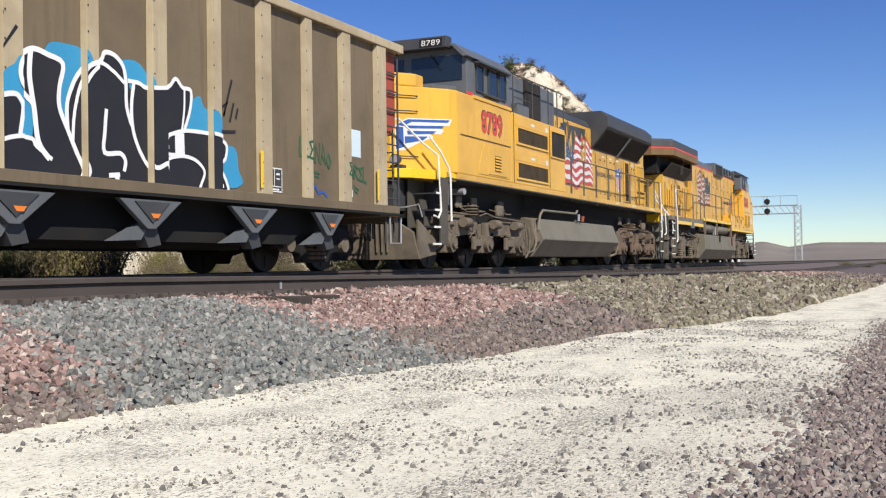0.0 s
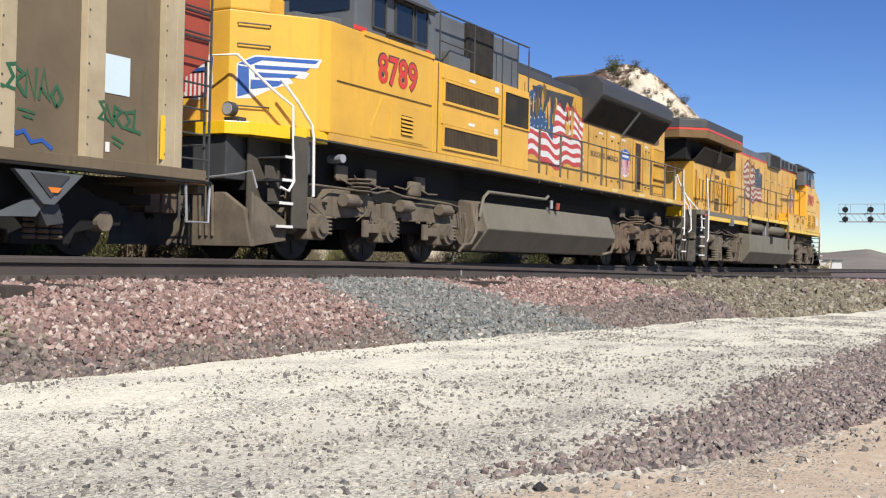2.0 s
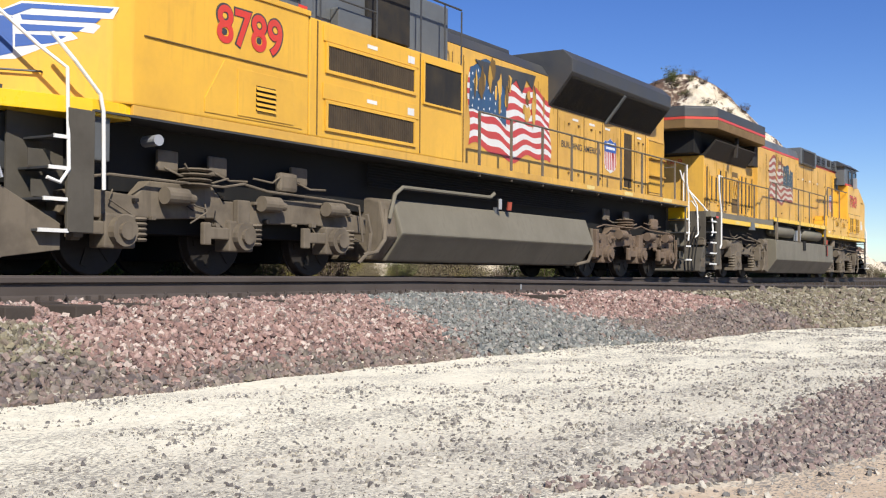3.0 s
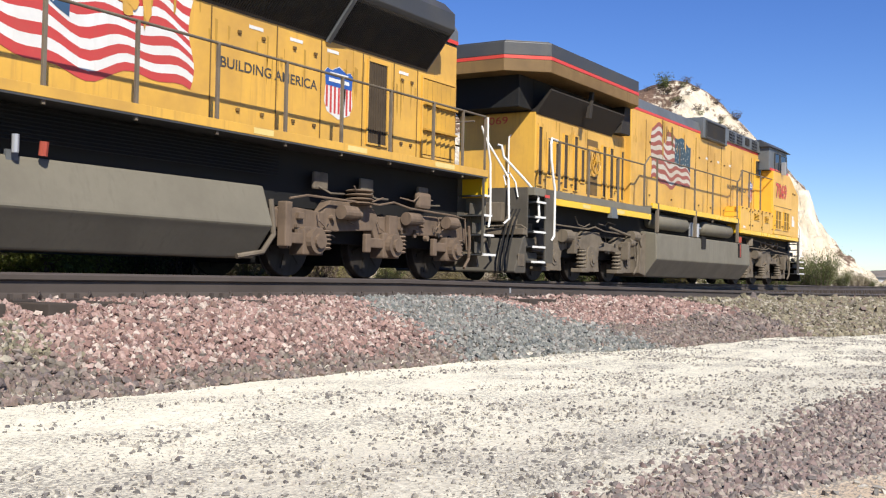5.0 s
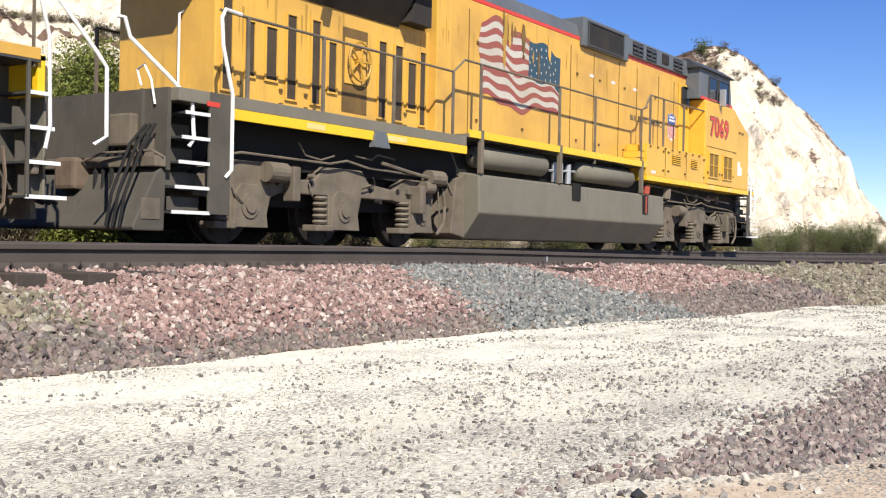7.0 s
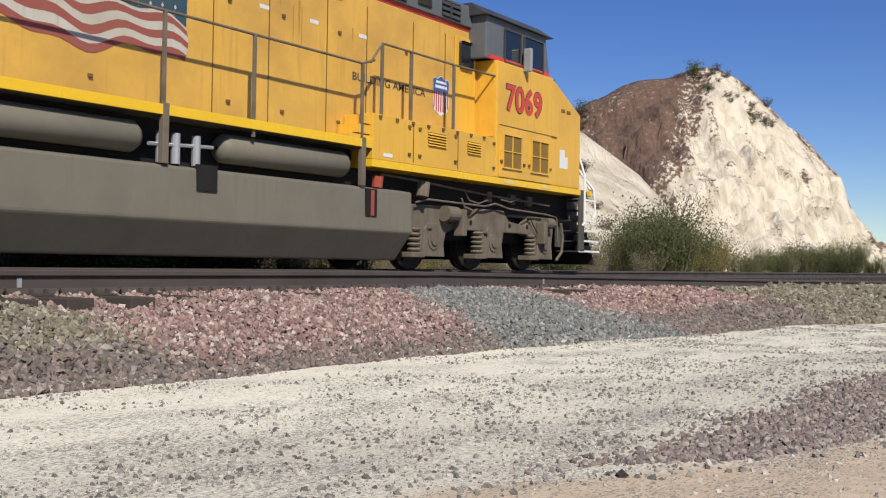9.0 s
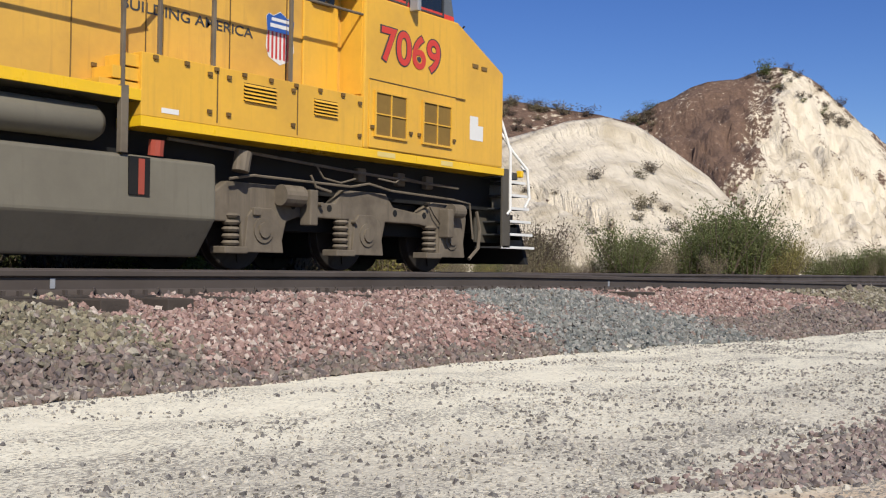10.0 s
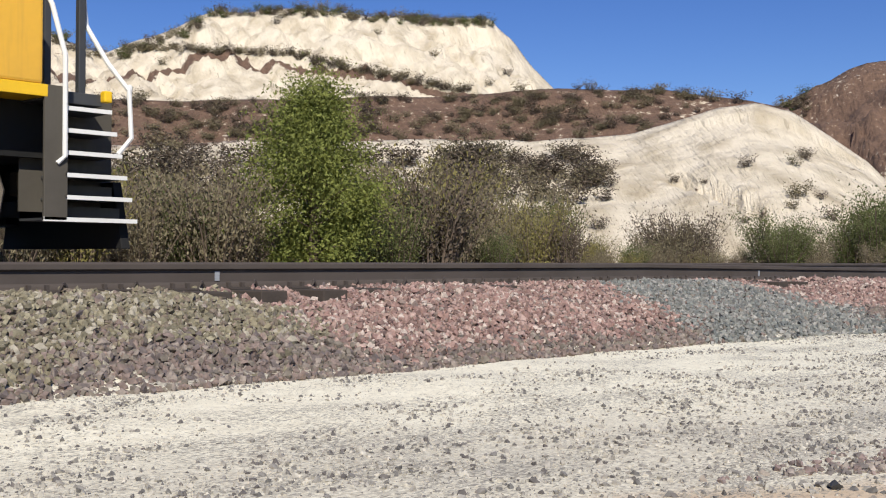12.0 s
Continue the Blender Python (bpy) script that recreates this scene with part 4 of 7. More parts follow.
# ---- hopper car ----
def clipped(parent, name, polys, mat, levels, lift, label=""):
    """Spray paint that runs over panels and posts: each polygon is cut at the posts' edges and laid on what is there."""
    whole = bmesh.new()
    for x0, x1, y in levels:
        b = bmesh.new()
        for poly in polys:
            b.faces.new([b.verts.new((u, 0, v)) for u, v in poly])
        for q in b.faces:
            q.normal_update()
        bmesh.ops.triangulate(b, faces=b.faces[:])
        for x, n in ((x0, (-1, 0, 0)), (x1, (1, 0, 0))):
            bmesh.ops.bisect_plane(b, geom=b.verts[:] + b.edges[:] + b.faces[:], plane_co=(x, 0, 0), plane_no=n, clear_outer=True)
        for f in b.faces:
            q = [whole.verts.new((v.co.x, y - lift, v.co.z)) for v in f.verts]
            g = whole.faces.new(q)
            g.normal_update()
            if g.normal.y > 0:
                g.normal_flip()
        b.free()
    part(name, whole, mat, parent, label)


def stroke(points, w):
    """A line of even width with mitred joints, as a row of quads."""
    p = [Vector(q) for q in points]
    p = [a for a, b in zip(p, p[1:]) if (a - b).length > 1e-4] + [p[-1]]
    left, right = [], []
    for i, q in enumerate(p):
        a = (q - p[i - 1]).normalized() if i else (p[1] - q).normalized()
        b = (p[i + 1] - q).normalized() if i + 1 < len(p) else a
        n = Vector((-a.y - b.y, a.x + b.x))
        n = n.normalized() if n.length > 0.2 else Vector((-a.y, a.x))
        m = w / 2 / max(0.6, n.dot(Vector((-a.y, a.x))))
        left.append(tuple(q + n * m))
        right.append(tuple(q - n * m))
    return [[right[k], right[k + 1], left[k + 1], left[k]] for k in range(len(p) - 1)]


def flowing(points, n=4):
    """A smooth line through the points."""
    p = [Vector(q) for q in [points[0]] + list(points) + [points[-1]]]
    out = []
    for a, b, c, d in zip(p, p[1:], p[2:], p[3:]):
        for k in range(n):
            u = k / n
            out.append(tuple(0.5 * (2 * b + (c - a) * u + (2 * a - 5 * b + 4 * c - d) * u * u + (3 * b - a - 3 * c + d) * u ** 3)))
    return out + [tuple(points[-1])]


def rounded(poly):
    return flowing(list(poly) + [poly[0]])[:-1]


def hopper(x0):
    """A coal hopper, local x from its lower end; the far end stands at 16.9."""
    h = thing("hopper_car", "brown steel coal hopper with tan posts and bold graffiti", "hopper car", (x0, TRAIN_MID, TRAIN_Z))
    a, b = 0.9, 16.0
    for side in (-1, 1):
        s = part("side_sheet", box(a, b, min(side * 1.48, side * 1.45), max(side * 1.48, side * 1.45), 1.1, 4.2), TAN, h)
    part("top_rail", box(a - 0.05, 16.85, -1.6, -1.42, 4.14, 4.3, 0.02), POST, h)
    part("top_rail", box(a - 0.05, 16.85, 1.42, 1.6, 4.14, 4.3, 0.02), POST, h)
    for y in (-1.6, 1.5):
        part("side_sill", box(a, 16.6, y, y + 0.1, 1.06, 1.2, 0.01), TAN, h)
    part("sill_flange", box(0.2, 16.7, -1.62, -1.48, 1.02, 1.055), BLACK, h)
    posts, levels = [], []
    xs = [15.9 - 1.25 * i for i in range(13)]
    last = b
    for i, x in enumerate(xs):
        w = 0.12 if i % 2 == 0 else 0.17
        if x - w < a:
            break
        posts.append((x, w))
    for x, w in posts:
        for side in (-1, 1):
            p = bmesh.new()
            y0, y1 = sorted((side * 1.484, side * 1.60))
            prism([(x - w, side * 1.484), (x - w * 0.85, side * 1.575), (x + w * 0.85, side * 1.575), (x + w, side * 1.484)], 1.2, 4.14, 0.006, p, axis="z")
            o = part("post", p, POST, h)
            if side < 0:
                r = bmesh.new()
                for k in range(9):
                    z = 1.35 + 0.32 * k
                    for dx in (-w * 0.68,):
                        box(x + dx - 0.009, x + dx + 0.009, -1.582, -1.572, z - 0.011, z + 0.011, bm=r)
                pieces("rivet", r, GREY_DARK, o)
    edges = sorted([(x - w * 0.85, x + w * 0.85) for x, w in posts])
    prev = a
    for p0, p1 in edges:
        levels += [(prev, p0, -1.484), (p0, p1, -1.575)]
        prev = p1
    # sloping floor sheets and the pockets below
    # BLACK puts the underside's shade into bays, slope sheet and centre sill
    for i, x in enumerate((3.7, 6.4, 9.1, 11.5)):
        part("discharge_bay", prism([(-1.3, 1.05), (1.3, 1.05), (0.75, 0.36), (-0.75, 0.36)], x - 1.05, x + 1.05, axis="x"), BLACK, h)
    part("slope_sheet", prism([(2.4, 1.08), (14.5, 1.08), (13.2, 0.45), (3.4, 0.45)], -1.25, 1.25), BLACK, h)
    part("slope_sheet", prism([(14.3, 1.15), (15.9, 2.3), (15.9, 2.36), (14.1, 1.2)], -1.44, 1.44), HOPRED, h)
    part("slope_sheet", prism([(2.6, 1.15), (1.0, 2.3), (1.0, 2.36), (2.8, 1.2)], -1.44, 1.44), HOPRED, h)
    part("end_sheet", box(15.94, 15.99, -1.44, 1.44, 2.3, 4.2), HOPRED, h)
    part("end_sheet", box(0.91, 0.96, -1.44, 1.44, 2.3, 4.2), HOPRED, h)
    part("end_hood", prism([(16.0, 2.2), (16.8, 2.75), (16.8, 4.14), (16.0, 4.14)], -1.42, 1.42, 0.01), HOPRED, h)
    for k in range(3):
        part("hood_seam", box(16.02, 16.8, -1.432, -1.42, 3.0 + 0.35 * k, 3.03 + 0.35 * k), GREY_DARK, h)
    for k in range(4):
        part("end_rib", box(15.99, 16.08, -1.4, 1.4, 2.5 + 0.5 * k, 2.58 + 0.5 * k, 0.01), HOPRED, h)
    part("corner_post", box(16.0, 16.14, -1.58, -1.42, 1.06, 4.14, 0.01), POST, h)
    for i, x in enumerate((4.9, 7.15, 9.45, 11.8, 14.0)):
        w = 0.62 if i < 4 else 0.5
        g = part("pocket_gusset", prism([(x - w, 0.98), (x + w, 0.98), (x + 0.08, 0.6), (x - 0.08, 0.6)], -1.58, -1.5, 0.01), GREY, h)
        part("gusset_panel", prism([(x - w * 0.55, 0.95), (x + w * 0.55, 0.95), (x, 0.68)], -1.6, -1.582), GREY_DARK, g)
        decal(g, "orange_mark", [[(x - 0.05, 0.8), (x + 0.15, 0.8), (x + 0.1, 0.74), (x + 0.0, 0.74)]], ORANGE, (0, -1.603, 0))
        part("gate_arm", prism([(x - 0.68, 0.44), (x - 0.1, 0.68), (x, 0.62), (x - 0.12, 0.46)], -1.5, -1.38), GREY, g)
        part("gate_lug", prism([(x - 0.1, 0.62), (x + 0.22, 0.62), (x + 0.3, 0.4), (x + 0.05, 0.36)], -1.48, -1.3), GREY_DARK, g)
    # end platform, brake gear, ladders
    part("end_platform", box(15.9, 16.7, -1.55, 1.55, 1.0, 1.08), TAN, h)
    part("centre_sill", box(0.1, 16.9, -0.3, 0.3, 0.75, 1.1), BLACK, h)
    part("end_sill", box(16.55, 16.7, -1.5, 1.5, 0.9, 1.06), TAN, h)
    cl = bmesh.new()
    for x, y in ((16.2, -1.5), (16.75, -1.5)):
        tube([(x, y, 0.5), (x, y, 4.15)], 0.02, 6, cl)
    for k in range(9):
        tube([(16.2, -1.5, 1.35 + 0.34 * k), (16.75, -1.5, 1.35 + 0.34 * k)], 0.014, 6, cl)
    part("side_ladder", cl, GREY_DARK, h)
    cl = bmesh.new()
    for x, y in ((16.82, -1.35), (16.82, -0.9)):
        tube([(x, y, 0.6), (x, y, 4.2)], 0.02, 6, cl)
    for k in range(10):
        tube([(16.82, -1.35, 0.9 + 0.34 * k), (16.82, -0.9, 0.9 + 0.34 * k)], 0.014, 6, cl)
    part("end_ladder", cl, GREY_DARK, h)
    part("stirrup", tube([(16.25, -1.56, 1.0), (16.28, -1.56, 0.5), (16.7, -1.56, 0.5), (16.72, -1.56, 1.0)], 0.02, 6), GALV, h)
    part("brake_reservoir", tube([(16.15, -0.9, 1.75), (16.15, -0.2, 1.75)], 0.22, 16), GREY_DARK, h)
    part("air_hose", tube([(16.75, -0.5, 1.3), (16.85, -0.52, 1.05), (17.0, -0.5, 0.98), (17.12, -0.48, 1.1), (17.2, -0.46, 1.35)], 0.025, 8), HOPRED, h)
    part("reflector", box(16.3, 16.62, -1.575, -1.55, 1.01, 1.07), ORANGE, h)
    coupler(h, 16.7, 17.05)
    for x in (2.9, 14.3):
        # near frame is BLACK, underside shade in its colour; the far one is GRIME
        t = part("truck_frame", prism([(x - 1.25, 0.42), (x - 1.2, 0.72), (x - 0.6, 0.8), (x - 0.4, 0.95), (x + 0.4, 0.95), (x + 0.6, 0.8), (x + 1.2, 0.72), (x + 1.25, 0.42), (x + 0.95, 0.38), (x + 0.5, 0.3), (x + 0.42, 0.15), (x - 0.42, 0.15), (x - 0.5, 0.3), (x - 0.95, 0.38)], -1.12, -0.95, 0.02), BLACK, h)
        part("truck_frame", prism([(x - 1.25, 0.42), (x - 1.2, 0.72), (x - 0.4, 0.95), (x + 0.4, 0.95), (x + 1.2, 0.72), (x + 1.25, 0.42), (x + 0.5, 0.3), (x + 0.42, 0.15), (x - 0.42, 0.15), (x - 0.5, 0.3)], 0.95, 1.12, 0.02), GRIME, h)
        s = bmesh.new()
        for dx in (-0.2, 0.0, 0.2):
            spring(s, x + dx, -1.1, 0.2, 0.55, 0.1)
        part("spring", s, BROWN_GRIME, t)
        for dx in (-0.9, 0.9):
            wheelset(h, x + dx, 0.46)
            part("bearing_cap", tube([(x + dx, -1.0, 0.46), (x + dx, -1.2, 0.46)], 0.13, 16), GRIME, t)
    # markings
    for x in (12.0, 15.78):
        decal(h, "yellow_reflector", [rect(x - 0.045, x + 0.045, 1.28, 1.85)], SILL_YELLOW, (0, -1.577, 0))
    decal(h, "data_panel", [rect(12.23, 12.68, 1.26, 1.62)], GREY_DARK, (0, -1.4845, 0))
    decal(h, "panel_border", [rect(12.22, 12.69, 1.25, 1.27), rect(12.22, 12.69, 1.61, 1.63), rect(12.22, 12.24, 1.26, 1.62), rect(12.67, 12.69, 1.26, 1.62), rect(12.46, 12.475, 1.34, 1.62), rect(12.22, 12.69, 1.33, 1.345), rect(12.3, 12.4, 1.52, 1.56), rect(12.52, 12.62, 1.52, 1.55), rect(12.52, 12.62, 1.45, 1.47), rect(12.3, 12.6, 1.28, 1.305)], WHITE, (0, -1.4845, 0), lift=0.006)
    decal(h, "pale_panel", [rect(14.73, 15.28, 2.02, 2.5)], SIGNWHITE, (0, -1.4845, 0))
    decal(h, "panel_text_bars", [rect(14.74, 14.8, 2.46 - 0.05 * i, 2.48 - 0.05 * i) for i in range(8)], GREY, (0, -1.4845, 0), lift=0.006)
    decal(h, "small_tag", [rect(14.9, 14.97, 1.3, 1.42)], WHITE, (0, -1.4845, 0))
    # graffiti: pale blue ground, black letters, white outlines
    for n, poly in enumerate(([(6.98, 1.9), (6.99, 2.23), (7.16, 2.37), (7.29, 2.47), (7.5, 2.0)], [(7.2, 1.96), (7.56, 1.96), (7.56, 1.6), (7.2, 1.55)],
                 [(7.65, 2.5), (7.77, 2.72), (8.07, 2.76), (8.29, 2.74), (8.41, 2.57), (8.3, 2.2), (8.06, 1.8), (7.85, 2.2)], [(8.9, 2.7), (9.25, 2.76), (9.48, 2.63), (9.54, 2.45), (9.05, 2.4)],
                 [(10.3, 2.31), (10.58, 2.49), (10.71, 2.34), (10.96, 2.28), (10.98, 1.95), (10.3, 1.9)], [(11.1, 1.85), (11.44, 1.83), (11.52, 1.52), (11.62, 1.33), (11.28, 1.25), (11.05, 1.57)],
                 [(4.2, 1.5), (4.6, 2.6), (5.6, 2.7), (6.3, 2.3), (6.2, 1.5)])):
        clipped(h, "graffiti_ground", [rounded(poly)], GRAF_BLUE, levels, 0.003 + 0.0004 * n, "pale blue sprayed ground of the graffiti")
    for n, poly in enumerate(([(6.0, 1.2), (6.1, 1.7), (6.4, 1.9), (6.9, 1.98), (7.17, 2.04), (7.26, 1.9), (7.23, 1.6), (7.5, 1.58), (7.53, 1.95), (7.26, 2.13), (7.23, 2.36), (7.35, 2.53), (7.52, 2.62), (7.97, 2.52), (7.91, 2.0), (8.05, 1.74), (8.31, 1.3), (8.25, 1.2)],
                 [(8.25, 1.2), (8.05, 1.74), (8.04, 2.04), (8.2, 2.4), (8.39, 2.57), (8.63, 2.66), (8.69, 2.77), (8.9, 2.75), (9.05, 2.57), (9.13, 2.47), (9.2, 2.1), (9.34, 1.58), (9.54, 1.4), (9.8, 1.2)],
                 [(9.54, 1.2), (9.3, 1.62), (9.18, 2.0), (9.2, 2.47), (9.48, 2.44), (9.89, 2.51), (10.08, 2.66), (10.25, 2.55), (10.4, 2.52), (10.37, 2.23), (10.27, 1.97), (10.91, 1.98), (11.2, 1.86), (11.17, 1.63), (11.05, 1.56), (11.25, 1.27), (11.22, 1.2)],
                 [(3.6, 1.22), (3.9, 2.3), (4.6, 2.5), (5.2, 2.2), (5.9, 2.35), (6.05, 1.22)])):
        clipped(h, "graffiti_letter", [poly], GRAF_BLACK, levels, 0.007 + 0.0006 * n, "large black graffiti letter")
    for n, (pts, w) in enumerate((([(6.2, 1.8), (6.71, 1.93), (6.89, 1.98), (7.15, 2.04), (7.24, 1.99), (7.28, 1.9), (7.23, 1.6)], 0.06), ([(6.97, 1.2), (6.9, 1.29), (6.82, 1.4), (6.97, 1.51), (7.23, 1.58), (7.49, 1.58), (7.56, 1.5), (7.8, 1.37)], 0.05),
                   ([(7.76, 1.37), (7.59, 1.55), (7.53, 1.91), (7.46, 2.29), (7.48, 2.58)], 0.075), ([(7.51, 1.98), (7.28, 2.17), (7.25, 2.36), (7.35, 2.52), (7.52, 2.61), (7.74, 2.58), (7.98, 2.51), (7.92, 2.22), (7.92, 1.99), (8.05, 1.74), (8.19, 1.49), (8.31, 1.29), (8.28, 1.2)], 0.065),
                   ([(8.05, 1.74), (8.04, 2.04), (8.13, 2.28), (8.23, 2.43), (8.37, 2.56), (8.61, 2.65), (8.69, 2.77), (8.87, 2.76), (9.02, 2.65), (9.07, 2.45), (9.08, 2.15), (9.17, 1.92)], 0.06), ([(8.13, 1.61), (8.16, 1.95), (8.28, 2.33), (8.48, 2.55), (8.63, 2.63), (8.86, 2.55), (9.04, 2.44)], 0.05),
                   ([(8.71, 2.07), (8.68, 1.8), (8.67, 1.53), (8.95, 1.54), (9.05, 1.45), (9.02, 1.32)], 0.06), ([(9.22, 2.47), (9.17, 2.17), (9.2, 1.85), (9.34, 1.58), (9.54, 1.4), (9.8, 1.48), (9.85, 1.33)], 0.06),
                   ([(9.1, 2.48), (9.32, 2.48), (9.48, 2.44), (9.89, 2.51), (10.06, 2.65), (10.21, 2.55), (10.39, 2.53), (10.37, 2.27), (10.24, 1.97)], 0.055), ([(10.25, 2.55), (10.24, 2.25), (10.19, 1.98)], 0.04),
                   ([(9.9, 1.87), (10.29, 1.97), (10.87, 1.98), (11.05, 1.93), (11.21, 1.85), (11.17, 1.65), (11.04, 1.56), (11.19, 1.34), (11.25, 1.21)], 0.055), ([(9.85, 1.33), (9.81, 1.51), (10.15, 1.61), (10.48, 1.58), (10.68, 1.44), (10.61, 1.27), (10.57, 1.2)], 0.05),
                   ([(9.9, 1.85), (9.81, 1.71), (9.87, 1.62), (10.05, 1.62)], 0.045), ([(10.13, 1.92), (10.14, 1.6)], 0.2), ([(8.74, 1.25), (8.94, 1.27)], 0.06), ([(8.87, 1.26), (8.9, 1.2)], 0.08), ([(10.98, 1.25), (11.1, 1.25)], 0.05),
                   ([(3.8, 1.3), (4.0, 2.3), (4.6, 2.5), (5.2, 2.2), (5.9, 2.35), (6.1, 1.7)], 0.06))):
        clipped(h, "graffiti_outline", stroke(flowing(pts), w), GRAF_WHITE, levels, 0.011 + 0.0005 * n, "white graffiti outline")
    for pts in ([(11.37, 2.83), (11.16, 2.28), (11.26, 2.48), (11.07, 2.38), (11.04, 2.11)], [(11.41, 2.5), (11.31, 2.21)], [(11.51, 2.43), (11.46, 2.27)], [(10.98, 2.03), (11.45, 2.08)], [(6.7, 2.6), (7.0, 2.9), (6.9, 2.4), (7.2, 2.8)]):
        clipped(h, "graffiti_tag", stroke(pts, 0.045), GRAF_BLACK, levels, 0.005, "thin black sprayed tag")
    glyphs = ([(0, 0), (0.35, 1), (0.8, 0.05), (0.15, 0.4)], [(0.1, 1), (0, 0.1), (0.7, 0)], [(0, 0), (0.1, 1), (0.75, 0.8), (0.15, 0.5), (0.8, 0)], [(0.8, 1), (0.1, 0.9), (0.5, 0.5), (0.05, 0.1), (0.9, 0)],
              [(0, 0), (0.05, 1), (0.65, 0), (0.75, 1.1)], [(0.4, 0), (0, 0.5), (0.4, 0.95), (0.8, 0.45), (0.4, 0)])
    for i, (k, x, z, hh) in enumerate(((1, 13.22, 1.86, 0.34), (3, 13.37, 1.84, 0.3), (2, 13.54, 1.82, 0.3), (4, 13.71, 1.80, 0.32), (0, 13.89, 1.79, 0.36), (5, 14.07, 1.74, 0.26),
                                       (3, 14.7, 1.66, 0.24), (0, 14.85, 1.64, 0.24), (2, 15.02, 1.62, 0.25), (3, 15.2, 1.6, 0.24), (1, 15.36, 1.58, 0.3))):
        clipped(h, "graffiti_tag", stroke([(x + 0.19 * u, z + hh * v) for u, v in glyphs[k]], 0.042), GRAF_GREEN, levels, 0.005 + 0.0004 * (i % 2), "green sprayed letter of a tag")
    for pts in ([(13.6, 1.66), (13.85, 1.63)], [(13.67, 1.59), (13.82, 1.57)], [(15.0, 1.5), (15.2, 1.43)], [(15.02, 1.43), (15.16, 1.37)]):
        clipped(h, "graffiti_tag", stroke(pts, 0.03), GRAF_GREEN, levels, 0.005, "green sprayed underline")
    clipped(h, "graffiti_tag", stroke([(13.5, 1.45), (13.6, 1.38), (13.7, 1.42), (13.8, 1.3), (13.95, 1.34), (14.1, 1.25)], 0.045), BLUE, levels, 0.005, "blue sprayed scribble")
    return h


hopper_car = hopper(5.1)


# ---- locomotive with the wide front cab and flared radiators ----
def locomotive_a(x0):
    e = thing("locomotive", "yellow and grey diesel locomotive with cab toward the hopper", "locomotive", (x0, TRAIN_MID, TRAIN_Z), "pusher locomotives")
    y = Y_SIDE
    # black body drawn down to 1.06 to block light in the gap over the trucks
    part("underframe", prism([(0.6, 1.06), (7.0, 1.06), (15.0, 1.06), (21.4, 1.06), (21.4, 1.9), (0.6, 1.9)], -0.98, 0.98), BLACK, e)
    part("side_sill", box(1.3, 21.35, -1.545, 1.545, 1.9, 1.925), GREY_DARK, e)
    for s in (-1, 1):
        ys = sorted((s * 1.55, s * 1.5))
        part("sill_strip", box(1.85, 21.35, ys[0], ys[1], 1.926, 2.05, 0.006), YELLOW_OLD, e)
    decals(e, "reflective_patch", [rect(16.3, 16.8, 1.95, 2.03), rect(18.8, 19.5, 1.95, 2.03), rect(14.2, 14.6, 1.95, 2.03)], PATCH, (0, y, 0), lift=0.004)
    # nose and cab
    nose = [(0.5, -0.62), (1.6, -1.47), (1.85, -1.55), (5.1, -1.55), (5.1, 1.55), (1.85, 1.55), (1.6, 1.47), (0.5, 0.62)]
    body = part("cab_body", prism(nose, 2.051, 3.83, 0.025, axis="z"), YELLOW, e)
    b = bmesh.new()
    prism([(0.5, -0.62), (0.98, -0.99), (1.35, -0.99), (1.35, 0.99), (0.98, 0.99), (0.5, 0.62)], 3.831, 4.1, 0.03, b, axis="z")
    part("nose_top", b, YELLOW, e)
    part("anti_glare_panel", prism([(1.36, 3.834), (2.62, 3.834), (2.62, 4.06), (1.36, 3.92)], -1.2, 1.2, 0.02), GREY, e)
    cab = part("cab_top", prism([(-1.46, 3.852), (-1.46, 4.68), (-1.2, 4.96), (1.2, 4.96), (1.46, 4.68), (1.46, 3.852)], 2.62, 5.3, 0.03, axis="x"), GREY, e)
    roof = part("cab_roof", prism([(-1.54, 4.7), (-1.22, 5.0), (-0.6, 5.1), (0.6, 5.1), (1.22, 5.0), (1.54, 4.7), (1.4, 4.7), (1.15, 4.95), (-1.15, 4.95), (-1.4, 4.7)], 2.5, 5.35, 0.01, axis="x"), GREY, e)
    part("side_ledge", box(2.75, 5.12, -1.575, -1.5, 3.78, 3.86, 0.01), YELLOW, e)
    decals(e, "red_tab", [rect(2.55, 2.95, 3.865, 3.94), rect(4.95, 5.15, 3.865, 3.94)], RED, (0, -1.465, 0), lift=0.006)
    for a, c in ((3.12, 3.5), (3.85, 4.42), (4.55, 4.95)):
        w = part("window", box(a, c, -1.475, -1.45, 4.02, 4.6, 0.008), GLASS, cab)
        screen(w, a, c, 4.02, 4.6, -1.47, GLASS, GREY_DARK, border=0.025)
    part("window_shade", prism([(3.0, 4.66), (5.0, 4.66), (5.0, 4.62), (3.0, 4.62)], -1.62, -1.46), GREY_DARK, cab)
    part("arm_rest", box(3.55, 4.5, -1.56, -1.46, 3.95, 4.0, 0.01), GREY_DARK, cab)
    for s in (-1, 1):
        w = part("windshield", box(2.6, 2.625, min(s * 0.1, s * 1.34), max(s * 0.1, s * 1.34), 4.2, 4.76, 0.008), GLASS, cab)
        part("wiper", tube([(2.58, s * 0.6, 4.8), (2.58, s * 0.85, 4.45)], 0.012, 6), BLACK, w)
    nb = part("number_board", prism([(2.3, 4.9), (2.62, 4.9), (2.62, 5.16), (2.34, 5.16)], -1.1, 1.1, 0.02), GREY_DARK, roof)
